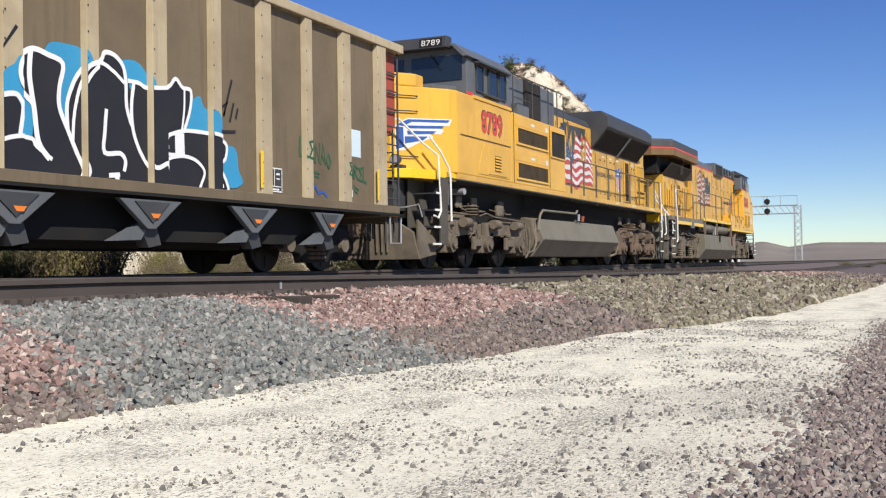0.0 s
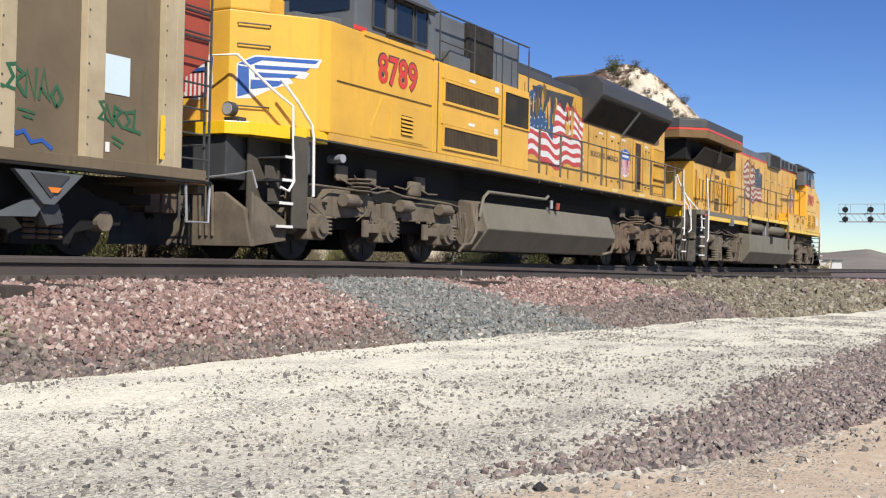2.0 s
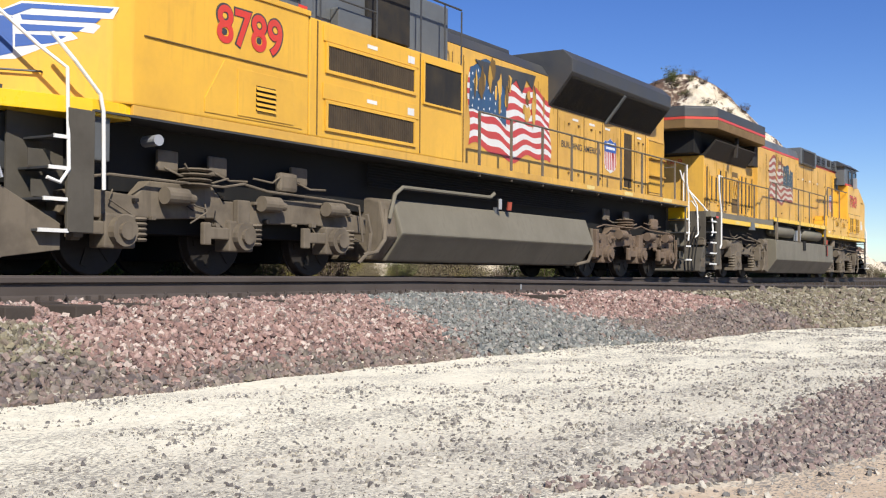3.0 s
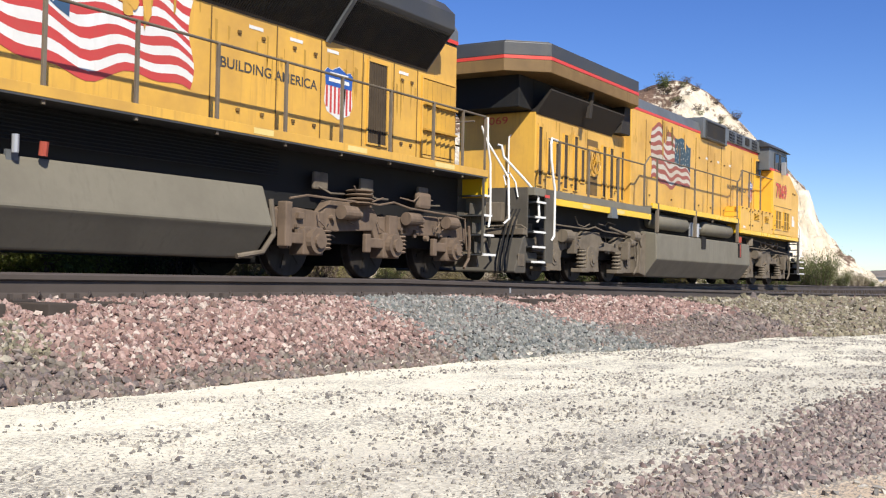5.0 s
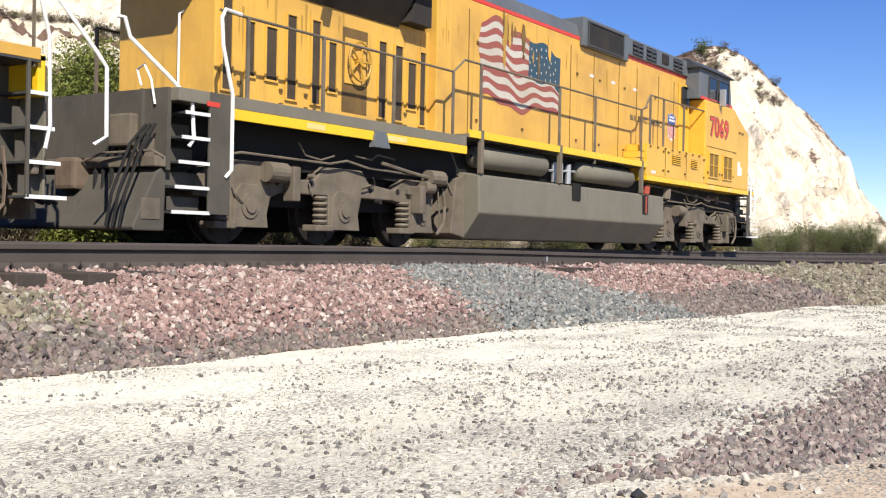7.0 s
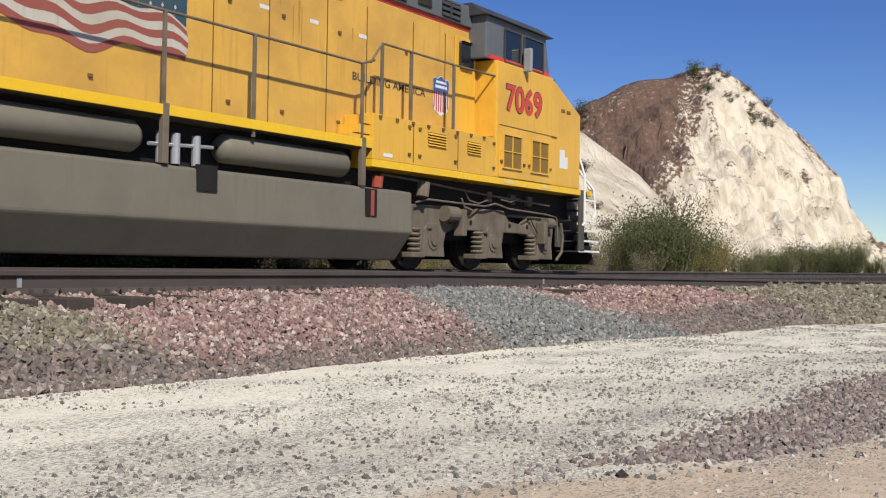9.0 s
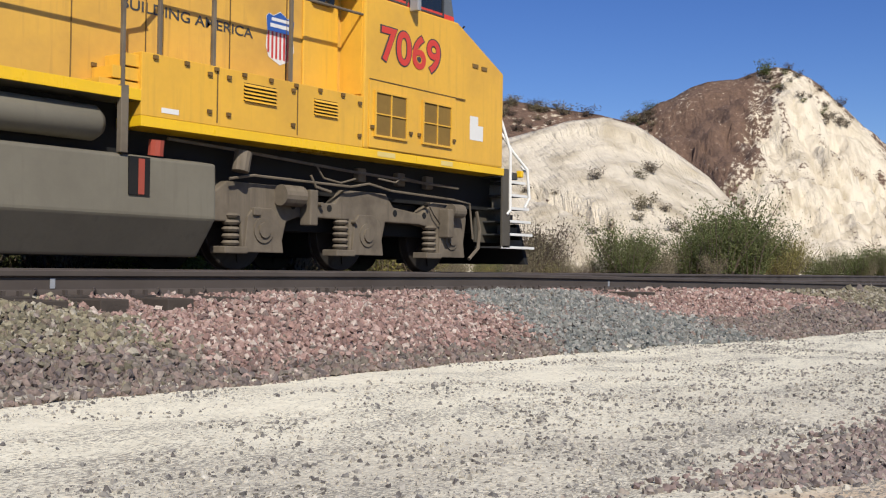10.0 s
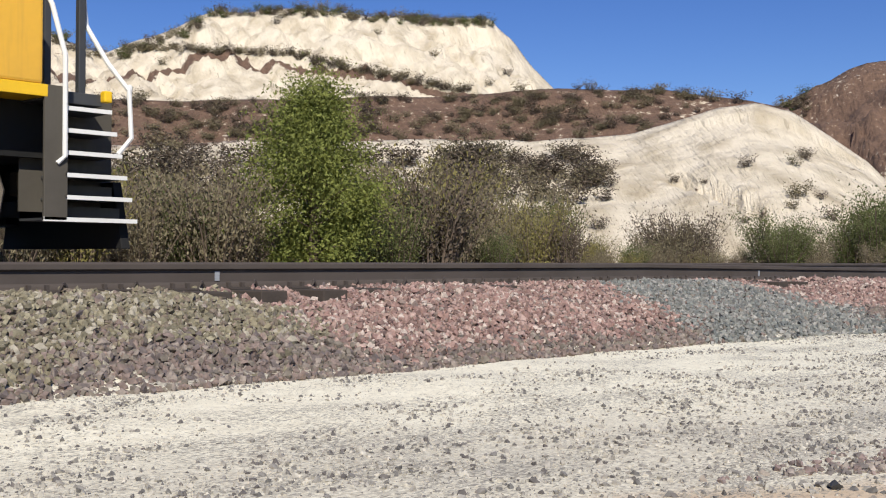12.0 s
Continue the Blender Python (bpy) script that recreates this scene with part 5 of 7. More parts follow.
    for s in (-1, 1):
        decal(nb, "number_plate", [rect(0, 0.56, 0, 0.2)], BLACK, (2.305, s * 0.72 + 0.28, 4.925), (0, -1, 0), (0.12, 0, 0.97))
        lettering(nb, "8789", WHITE, (2.31, s * 0.72 + 0.23, 4.96), 0.46, 0.13, (0, -1, 0), (0.12, 0, 0.97))
    part("horn", box(4.4, 4.9, -0.3, 0.3, 5.1, 5.16, 0.02), GREY_DARK, roof)
    # marks on the nose facets
    A, B = Vector((0.5, -0.62, 0)), Vector((1.6, -1.47, 0))
    r = (B - A).normalized()
    F = lambda u, v: A + r * u + Z3 * v
    wing = [[(0.10, 2.95), (0.35, 3.08), (1.3, 3.1), (1.24, 2.98), (0.95, 2.96), (1.12, 2.9), (1.05, 2.82), (0.8, 2.84), (0.9, 2.76), (0.6, 2.66), (0.3, 2.52), (0.1, 2.5)]]
    wing = [[(u * 1.12, 2.82 + (v - 2.8) * 1.2) for u, v in wing[0]]]
    wg = decal(e, "wing_emblem", wing, FLAGWHITE, A, r, Z3, 0.005, "blue and white winged emblem")
    decals(wg, "wing_feather", [[(0.13, 3.0), (0.4, 3.13), (1.4, 3.16), (1.35, 3.1), (0.5, 3.08), (0.3, 2.98)], [(0.38, 3.0), (1.26, 3.03), (1.2, 2.97), (0.4, 2.94)], [(0.38, 2.89), (1.08, 2.91), (1.0, 2.85), (0.4, 2.81)], [(0.33, 2.77), (0.88, 2.79), (0.75, 2.7), (0.33, 2.62)], [(0.13, 2.97), (0.3, 2.96), (0.31, 2.55), (0.13, 2.49)]], BLUE, A, right=r, up=Z3, lift=0.009)
    shield(e, (0.495, 0.32, 2.45), 0.64, 0.75, (0, -1, 0), Z3)
    g = bmesh.new()
    for k, z in enumerate((2.35, 3.3, 3.62)):
        p, q = F(0.12, z), F(0.62, z)
        o = r.cross(Z3) * 0.05
        tube([p, p + o, q + o, q], 0.013, 6, g)
    pieces("grab_iron", g, GREY_DARK, e)
    for s in (-1, 1):
        l = part("headlight", tube([(0.5, s * 0.16, 3.75), (0.44, s * 0.16, 3.75)], 0.1, 16), GREY_DARK, e)
        part("lens", tube([(0.445, s * 0.16, 3.75), (0.43, s * 0.16, 3.75)], 0.085, 16), LAMP, l)
        l = part("ditch_light", tube([(0.34, s * 0.85, 2.25), (0.22, s * 0.85, 2.25)], 0.11, 16), GREY_DARK, e)
        part("lens", tube([(0.225, s * 0.85, 2.25), (0.205, s * 0.85, 2.25)], 0.09, 16), LAMP, l)
        part("bracket", box(0.3, 0.5, s * 0.85 - 0.13, s * 0.85 + 0.13, 2.06, 2.14), GREY_DARK, l)
    lettering(e, "8789", GREY_DARK, (3.17, y, 3.04), 1.36, 0.56, lift=0.005, name="number_shadow", grow=0.045)
    lettering(e, "8789", RED, (3.20, y, 3.065), 1.30, 0.51, lift=0.009, name="number", grow=0.02, label="large red number")
    dr = part("cab_door_panel", prism([(3.0, 2.12), (4.95, 2.12), (4.95, 2.85), (3.35, 2.85), (3.0, 2.3)], y - 0.012, y, 0.004), YELLOW, body)
    part("access_door", box(3.6, 4.75, y - 0.025, y - 0.012, 2.15, 2.78, 0.006), YELLOW, dr)
    louvres(dr, 3.95, 4.35, 2.25, 2.6, y - 0.025, 5, YELLOW)
    part("drip_line", box(2.0, 5.05, y - 0.02, y, 2.9, 2.915), STREAK, body)
    # full-width cabinets behind the cab
    cb = part("equipment_cabinet", box(5.12, 9.0, -1.55, 1.55, 2.051, 3.78, 0.02), YELLOW, e)
    for z in (2.21, 3.07):
        screen(cb, 5.5, 7.62, z, z + 0.36, y - 0.004, BROWN_SCREEN, YELLOW, border=0.05, slats=40)
        part("cabinet_door", box(5.4, 7.74, y - 0.022, y, z + 0.42, z + 0.66, 0.006), YELLOW, cb)
        decal(cb, "white_mark", [rect(6.4, 6.65, z + 0.5, z + 0.56)], WHITE, (0, y - 0.022, 0))
        decal(cb, "white_mark", [rect(7.45, 7.62, z + 0.46, z + 0.58)], FLAGWHITE, (0, y - 0.022, 0))
    screen(cb, 7.9, 8.95, 2.95, 3.62, y - 0.004, MESH, YELLOW, border=0.035)
    part("seam", box(7.79, 7.81, y - 0.012, y, 2.08, 3.75), STREAK, cb)
    part("seam", box(5.27, 5.29, y - 0.012, y, 2.08, 3.75), STREAK, cb)
    up = bmesh.new()
    box(5.35, 6.75, -1.25, 1.25, 3.78, 4.82, 0.03, up)
    box(7.85, 9.0, -1.25, 1.25, 3.78, 4.84, 0.03, up)
    box(5.35, 9.1, -1.05, 1.05, 3.78, 4.9, 0.03, up)
    ub = part("upper_cabinet", up, GREY, e)
    part("upper_grille", box(6.75, 7.85, -1.3, -1.2, 3.9, 4.84, 0.01), MESH, ub)
    part("small_box", box(5.9, 6.7, -1.42, -1.25, 3.8, 4.12, 0.02), GREY, ub)
    rl = bmesh.new()
    for x in (5.4, 6.72, 7.88, 8.55, 9.05):
        tube([(x, -1.5, 3.78), (x, -1.5, 4.75)], 0.016, 6, rl)
    tube([(5.4, -1.5, 4.75), (9.05, -1.5, 4.78)], 0.018, 6, rl)
    tube([(5.4, -1.5, 4.2), (6.72, -1.5, 4.2)], 0.014, 6, rl)
    pieces("upper_rail", rl, GREY_DARK, e)
    # long hood, roof and flared radiators
    hood = part("hood", box(9.0, 20.75, -0.95, 0.95, 2.051, 4.36, 0.02), YELLOW_OLD, e)
    part("hood_roof", prism([(-0.96, 4.36), (-0.8, 4.6), (0.8, 4.6), (0.96, 4.36)], 9.0, 20.76, 0.02, axis="x"), GREY_DARK, e)
    part("exhaust_silencer", box(10.2, 12.6, -0.5, 0.5, 4.6, 4.82, 0.05), GREY_DARK, e)
    part("roof_horn", tube([(9.35, -0.4, 4.75), (9.75, -0.4, 4.75)], 0.06, 10), GREY_DARK, e)
    flag(e, 10.2, 13.6, 2.35, 4.15, -0.952, True)
    decal(hood, "paint_loss", [[(10.4, 4.2), (12.9, 4.27), (12.75, 3.95), (12.5, 4.12), (12.3, 3.8), (12.05, 4.05), (11.6, 3.75), (11.35, 4.0), (11.05, 3.6), (10.8, 3.95)]], GREY_DARK, (0, -0.95, 0), lift=0.017)
    rad = part("radiator", prism([(-0.95, 3.72), (-1.5, 4.38), (-1.53, 4.42), (-1.53, 4.7), (-1.3, 4.92), (1.3, 4.92), (1.53, 4.7), (1.53, 4.42), (1.5, 4.38), (0.95, 3.72)], 13.5, 19.45, 0.015, axis="x"), GREY_DARK, e)
    n = Vector((0, -0.58, -0.55)).normalized()
    for x in (13.6, 16.55):
        b = bmesh.new()
        for i in range(60):
            u = x + 2.85 * i / 60
            box(u, u + 0.02, -0.012, 0.012, 0.03, 0.8, bm=b)
        sl = part("radiator_grille", b, MESH, rad)
        sl.matrix_local = Matrix.Translation((0, -0.97, 3.735)) @ Matrix.Rotation(radians(39.8), 4, "X")
    part("radiator_vee", prism([(-0.96, 3.7), (-1.0, 3.68), (-1.5, 4.3), (-1.46, 4.34)], 16.44, 16.53, axis="x"), GREY, rad)
    part("rear_upper", prism([(-0.97, 4.4), (-0.97, 4.66), (-0.8, 4.9), (0.8, 4.9), (0.97, 4.66), (0.97, 4.4)], 19.46, 20.77, 0.02, axis="x"), GREY, e)
    decal(e, "red_band", [rect(19.47, 20.76, 4.4, 4.47)], RED, (0, -0.972, 0))
    lettering(e, "BUILDING AMERICA", GREY_DARK, (14.15, -0.95, 2.9), 2.12, 0.15, grow=0.012)
    shield(e, (16.45, -0.95, 2.52), 0.74, 0.85)
    screen(hood, 17.6, 18.14, 2.25, 3.6, -0.952, BROWN_SCREEN, YELLOW_OLD, border=0.03, slats=8)
    sh = screen(hood, 19.3, 20.55, 2.22, 3.6, -0.952, STREAK, YELLOW_OLD, border=0.04)
    for i in range(7):
        u = 19.3 + 1.25 * i / 7
        for z0 in (2.24, 2.7, 3.16):
            part("shutter", prism([(u, -0.955), (u + 0.12, -1.0), (u + 0.17, -0.955)], z0, z0 + 0.42, axis="z"), SHUTTER, sh)
    for z in (2.66, 3.12):
        part("shutter_rail", box(19.3, 20.55, -1.05, -0.96, z, z + 0.035), SHUTTER, sh)
    sm = bmesh.new()
    for x in (9.6, 10.0, 13.95, 15.3, 16.35, 17.45, 18.35, 19.1, 20.7):
        box(x, x + 0.016, -0.962, -0.951, 2.07, 4.2 if x < 13.5 else 3.7, bm=sm)
    pieces("door_seam", sm, STREAK, hood)
    hinges(hood, [(x, z) for x in (14.5, 15.0, 15.7, 16.2, 18.6, 18.9) for z in (2.35, 3.45)], -0.952)
    streaks(hood, 13.8, 19.2, 3.7, 2.1, -0.952, 34, 3)
    streaks(hood, 9.1, 14.0, 4.2, 2.1, -0.952, 22, 5)
    decals(hood, "white_mark", [rect(x, x + 0.3, 3.55, 3.6) for x in (14.7, 15.6, 16.5, 18.5)], FLAGWHITE, (0, -0.952, 0))
    handrail(e, [9.7, 10.9, 12.2, 13.55, 14.9, 16.2, 17.5, 18.8, 19.9, 21.2], 1.95, 3.05, -1.5, GRIME)
    handrail(e, [9.7, 12.2, 14.9, 17.5, 19.9, 21.2], 1.95, 3.05, 1.5, GRIME)
    # rear deck
    part("rear_platform", box(20.75, 21.45, -1.5, 1.5, 1.93, 1.98), GREY_DARK, e)
    part("rear_sill", box(21.35, 21.45, -1.5, 1.5, 1.55, 1.99, 0.01), SILL_YELLOW, e)
    step_well(e, 20.95, 21.72, 0.47, 1.93, 4, 1, plate=0.09)
    for yy in (-1.0, 1.0):
        part("end_plate", prism([(yy - 0.42, 0.5), (yy + 0.42, 0.5), (yy + 0.42, 1.9), (yy - 0.42, 1.9)], 21.5, 21.53, 0.005, axis="x"), TANKGREY, e)
    part("marker_box", box(21.2, 21.38, -1.52, -1.4, 0.72, 0.86, 0.03), GRIME, e)
    for yy in (-0.75, -0.62, -0.5, 0.5, 0.62):
        part("air_hose", tube([(21.52, yy, 1.35), (21.75, yy, 1.2), (21.9, yy - 0.03, 0.8), (21.95, yy - 0.05, 0.5), (22.1, yy - 0.05, 0.45)], 0.024, 6), BLACK, e)
    part("rear_pilot", prism([(-1.3, 0.25), (1.3, 0.25), (1.1, 1.3), (-1.1, 1.3)], 21.45, 21.52, axis="x"), GRIME, e)
    part("step_rail", tube([(21.35, -1.52, 3.05), (21.37, -1.52, 2.55), (21.47, -1.53, 2.2), (21.49, -1.54, 1.25), (21.43, -1.54, 1.0)], 0.022, 8), WHITE, e)
    part("step_rail", tube([(21.7, -1.2, 2.95), (21.78, -1.25, 2.7), (22.1, -1.45, 2.15), (22.19, -1.5, 1.98), (22.17, -1.54, 1.2), (22.05, -1.5, 1.1)], 0.022, 8), WHITE, e)
    part("end_rail", tube([(21.4, -1.2, 3.0), (21.4, -0.4, 3.0), (21.4, -0.4, 2.0)], 0.02, 8), GRIME, e)
    # front deck, steps, plow
    b = prism([(0.05, -0.95), (0.3, -1.2), (1.3, -1.5), (1.86, -1.5), (1.86, 1.5), (1.3, 1.5), (0.3, 1.2), (0.05, 0.95)], 1.86, 2.05, 0.01, axis="z")
    part("front_deck", b, SILL_YELLOW, e)
    part("collision_post", prism([(0.15, 1.2), (1.3, 1.2), (1.3, 1.86), (0.15, 1.86)], -0.9, 0.9, 0.02), GREY_DARK, e)
    step_well(e, 0.55, 1.3, 0.5, 1.9, 4, -1)
    part("plow", prism([(-1.45, 0.2), (-1.3, 0.75), (-0.9, 1.0), (0.9, 1.0), (1.3, 0.75), (1.45, 0.2)], 0.1, 0.2, 0.01, axis="x"), GRIME, e)
    part("plow_wing", prism([(0.15, 0.2), (0.95, 0.3), (0.95, 0.6), (0.15, 1.0)], -1.42, -1.36, 0.01), GRIME, e)
    for yy in (-0.5, -0.62, -0.74):
        part("cut_lever_rod", tube([(0.08, yy, 0.35), (0.05, yy, 1.1)], 0.022, 6), GRIME, e)
    part("front_rail", tube([(0.15, -0.55, 2.06), (0.12, -0.55, 3.05), (0.35, -0.9, 3.08), (0.75, -1.25, 2.6), (0.95, -1.5, 2.35), (0.95, -1.55, 1.2), (0.85, -1.53, 1.05), (0.7, -1.5, 1.1)], 0.022, 8), WHITE, e)
    part("step_rail", tube([(0.85, -1.35, 2.75), (1.05, -1.5, 2.45), (1.36, -1.56, 2.1), (1.4, -1.57, 1.9), (1.42, -1.57, 1.0)], 0.024, 8), WHITE, e)
    part("uncoupling_lever", tube([(0.1, -0.3, 1.2), (0.05, -1.2, 1.25), (0.1, -1.45, 1.3), (0.15, -1.5, 1.05)], 0.018, 6), GALV, e)
    hz = bmesh.new()
    for yy in (-0.4, -0.3, 0.3, 0.4):
        tube([(0.2, yy, 1.25), (0.0, yy, 1.1), (-0.1, yy - 0.05, 0.75), (-0.2, yy - 0.1, 0.6), (-0.3, yy - 0.1, 0.75)], 0.025, 6, hz)
    pieces("air_hose", hz, BLACK, e)
    coupler(e, 0.5, -0.25)
    coupler(e, 21.2, 22.15)
    # below the deck
    part("side_plate", box(1.3, 1.6, -1.45, -1.2, 1.35, 1.9, 0.02), GREY, e)
    part("vent_pipe", tube([(2.35, -1.2, 1.68), (2.3, -1.5, 1.68)], 0.07, 14), GALV, e)
    tk = part("fuel_tank", prism([(-1.1, 1.3), (-1.3, 1.28), (-1.5, 0.72), (-1.42, 0.62), (-1.15, 0.26), (1.15, 0.26), (1.42, 0.62), (1.5, 0.72), (1.3, 1.28), (1.1, 1.3)], 7.45, 14.7, 0.03, axis="x"), TANKGREY, e)
    part("tank_end", prism([(-1.1, 1.3), (-1.3, 1.25), (-1.42, 0.66), (-1.1, 0.28), (1.1, 0.28), (1.42, 0.66), (1.3, 1.25), (1.1, 1.3)], 7.1, 7.44, 0.04, axis="x"), GRIME, tk)
    part("tank_strap", box(10.6, 10.75, -1.32, -1.28, 0.9, 1.34), GREY, tk)
    part("vent_pipe", tube([(7.2, -1.42, 0.95), (7.3, -1.45, 1.35), (7.5, -1.45, 1.48), (10.2, -1.45, 1.5), (10.35, -1.45, 1.58)], 0.035, 8), TANKGREY, e)
    part("filler", tube([(10.65, -1.4, 1.3), (10.65, -1.4, 1.5)], 0.04, 8), GALV, tk)
    part("filler_cap", tube([(11.0, -1.4, 1.3), (11.0, -1.42, 1.46)], 0.05, 8), HOPRED, tk)
    part("drain_pipe", tube([(7.2, -1.35, 1.1), (7.1, -1.4, 0.6), (6.9, -1.4, 0.4), (6.7, -1.3, 0.35)], 0.035, 8), GRIME, e)
    part("drain_pipe", tube([(14.75, -1.4, 1.1), (14.8, -1.42, 0.6), (14.6, -1.4, 0.35), (14.2, -1.3, 0.28)], 0.04, 8), GRIME, e)
    truck_three_axle(e, [1.9, 4.0, 6.05], GRIME, False)
    truck_three_axle(e, [15.85, 17.9, 19.95], BROWN_GRIME, False)
    cl = bmesh.new()
    for x in (2.6, 3.5, 5.2, 16.0, 17.2, 18.9):
        box(x, x + 0.35, -1.16, -1.1, 1.35, 1.62, 0.03, cl)
        tube([(x + 0.1, -1.15, 1.4), (x + 0.3, -1.25, 1.3), (x + 0.7, -1.2, 1.32)], 0.016, 6, cl)
    pieces("cable_box", cl, GRIME, e)
    for i in range(9):
        part("conduit", tube([(7.0, -1.13, 1.48 + 0.045 * i), (15.2, -1.13, 1.48 + 0.045 * i)], 0.012, 5), BLACK, e)
    return e


loco_a = locomotive_a(22.75)
set_out(loco_a, [(-2, -2), (0, 0), (3.2, 3.25), (5.12, 5.15), (7.45, 7.65), (9, 9.4), (12, 12.45), (15, 15.5), (19, 19.5), (20.55, 20.85), (21.35, 21.15), (21.72, 21.5), (22.5, 22.4), (25, 24.9)])


# ---- locomotive with the overhanging flat radiator and far cab ----
def locomotive_b(x0):
    e = thing("locomotive", "weathered yellow diesel locomotive with overhanging radiator, trailing end", "locomotive", (x0, TRAIN_MID, TRAIN_Z), "pusher locomotives")
    y = Y_SIDE
    # lowered to 1.06 as well: its black fills the shaded gap above the trucks
    part("underframe", prism([(0.3, 1.06), (6.8, 1.06), (14.6, 1.06), (22.2, 1.06), (22.2, 1.72), (14.7, 1.72), (14.6, 1.9), (6.9, 1.9), (6.8, 1.72), (0.3, 1.72)], -1.1, 1.1), BLACK, e)
    part("rear_deck", box(0.15, 6.85, -1.54, 1.54, 1.74, 1.9, 0.01), TANKGREY, e)
    part("sill_strip", box(1.05, 6.85, -1.55, -1.5, 1.6, 1.738, 0.006), SILL_YELLOW, e)
    part("mid_deck", box(6.9, 14.6, -1.54, 1.54, 1.9, 1.96), TANKGREY, e)
    part("sill_strip", box(6.95, 14.62, -1.552, -1.5, 1.9, 2.03, 0.006), SILL_YELLOW, e)
    part("front_sill", box(14.62, 21.95, -1.552, 1.552, 1.62, 1.74, 0.006), SILL_YELLOW, e)
    decals(e, "reflective_patch", [rect(2.5, 2.9, 1.63, 1.71), rect(4.4, 4.9, 1.63, 1.71)], PATCH, (0, -1.55, 0))
    decals(e, "reflective_patch", [rect(18.7, 19.1, 1.65, 1.72), rect(20.2, 20.5, 1.65, 1.72)], PATCH, (0, -1.552, 0))
    part("deck_bracket", prism([(4.0, 1.5), (4.4, 1.5), (4.3, 1.74), (4.05, 1.74)], -1.6, -1.5), GREY, e)
    # radiator section
    hd = part("radiator_hood", box(1.3, 6.5, -0.95, 0.95, 1.9, 3.66, 0.02), YELLOW_OLD, e)
    # shelf, gusset and brace: soot and the shade under the overhang in one colour
    shelf = part("radiator_shelf", prism([(-0.95, 3.62), (-0.97, 3.58), (-1.32, 4.06), (-1.29, 4.1), (-0.9, 3.7), (0.9, 3.7), (1.29, 4.1), (1.32, 4.06), (0.97, 3.58), (0.95, 3.62)], 1.3, 5.4, 0.005, axis="x"), SOOT_SHADE, e)
    # black core paints the shaded opening below the fascia
    part("radiator_core", box(1.35, 5.95, -0.85, 0.85, 3.7, 4.34), BLACK, e)
    part("end_gusset", prism([(5.4, 3.66), (6.1, 3.66), (6.1, 4.34), (5.7, 4.34)], -1.2, 1.2, 0.01), SOOT_SHADE, e)
    part("core_brace", prism([(3.2, 3.72), (3.36, 3.72), (3.5, 4.34), (3.4, 4.34)], -1.34, -1.26), SOOT_SHADE, e)
    over = [(0.2, -0.75), (0.85, -1.52), (5.75, -1.52), (6.15, -1.25), (6.15, 1.25), (5.75, 1.52), (0.85, 1.52), (0.2, 0.75)]
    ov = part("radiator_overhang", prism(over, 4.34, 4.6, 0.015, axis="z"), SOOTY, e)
    part("overhang_band", prism([(x + (0.004 if x > 3 else -0.004), v * 1.004) for x, v in over], 4.6, 4.67, axis="z"), RED, ov)
    part("overhang_top", prism(over, 4.67, 4.95, 0.02, axis="z"), GREY_DARK, e)
    part("roof_plate", prism([(x * 0.94 + 0.2, v * 0.9) for x, v in over], 4.95, 5.02, 0.01, axis="z"), GREY_DARK, e)
    part("rear_light_box", box(0.7, 1.35, -0.85, 0.85, 3.66, 4.34, 0.02), BLACK, e)
    lettering(e, "7069", RED, (1.3, 0.35, 3.4), 0.62, 0.16, (0, -1, 0), Z3, 0.006)
    for i, (a, b, z0, z1) in enumerate(((1.42, 1.6, 2.08, 3.32), (1.88, 2.04, 2.32, 3.06), (2.28, 2.5, 2.32, 3.05), (2.72, 2.92, 2.1, 3.3), (3.27, 3.46, 2.1, 3.32), (3.66, 3.84, 2.32, 3.06), (4.9, 5.1, 2.07, 3.28), (5.34, 5.55, 2.07, 3.28), (5.7, 5.98, 2.3, 3.06), (6.12, 6.32, 2.06, 3.28))):
        screen(hd, a, b, z0, z1, -0.952, BROWN_SCREEN, YELLOW_OLD, border=0.028)
    dp = part("hand_brake_recess", box(4.0, 4.62, -0.956, -0.952, 2.06, 3.36), STREAK, hd)
    part("recess_panel", box(4.05, 4.57, -0.975, -0.957, 2.5, 3.2, 0.005), YELLOW_OLD, dp)
    wl = bmesh.new()
    n = 24
    ring = [(4.33 + 0.27 * math.cos(6.2832 * k / n), -1.05, 2.86 + 0.3 * math.sin(6.2832 * k / n)) for k in range(n + 1)]
    tube(ring, 0.02, 6, wl)
    for k in range(5):
        a = 6.2832 * k / 5
        tube([(4.33, -1.03, 2.86), (4.33 + 0.27 * math.cos(a), -1.05, 2.86 + 0.3 * math.sin(a))], 0.016, 6, wl)
    tube([(4.33, -0.96, 2.86), (4.33, -1.07, 2.86)], 0.06, 10, wl)
    part("hand_brake_wheel", wl, SHUTTER, hd)
    hinges(hd, [(x, z) for x in (1.75, 2.6, 3.15, 5.65) for z in (2.2, 2.0)], -0.952)
    streaks(hd, 1.3, 6.4, 3.6, 1.95, -0.952, 16, 8)
    # long hood
    z = -1.1
    hood = part("hood", box(6.5, 18.4, z, -z, 1.96, 4.42, 0.02), YELLOW_OLD, e)
    part("hood_band", box(6.5, 18.4, z - 0.004, -z + 0.004, 4.42, 4.49), RED, e)
    part("hood_roof", prism([(z, 4.49), (z * 0.93, 4.76), (-z * 0.93, 4.76), (-z, 4.49)], 6.3, 18.4, 0.02, axis="x"), GREY, e)
    part("roof_hatch", box(8.5, 10.0, -0.55, 0.55, 4.76, 4.86, 0.03), GREY_DARK, e)
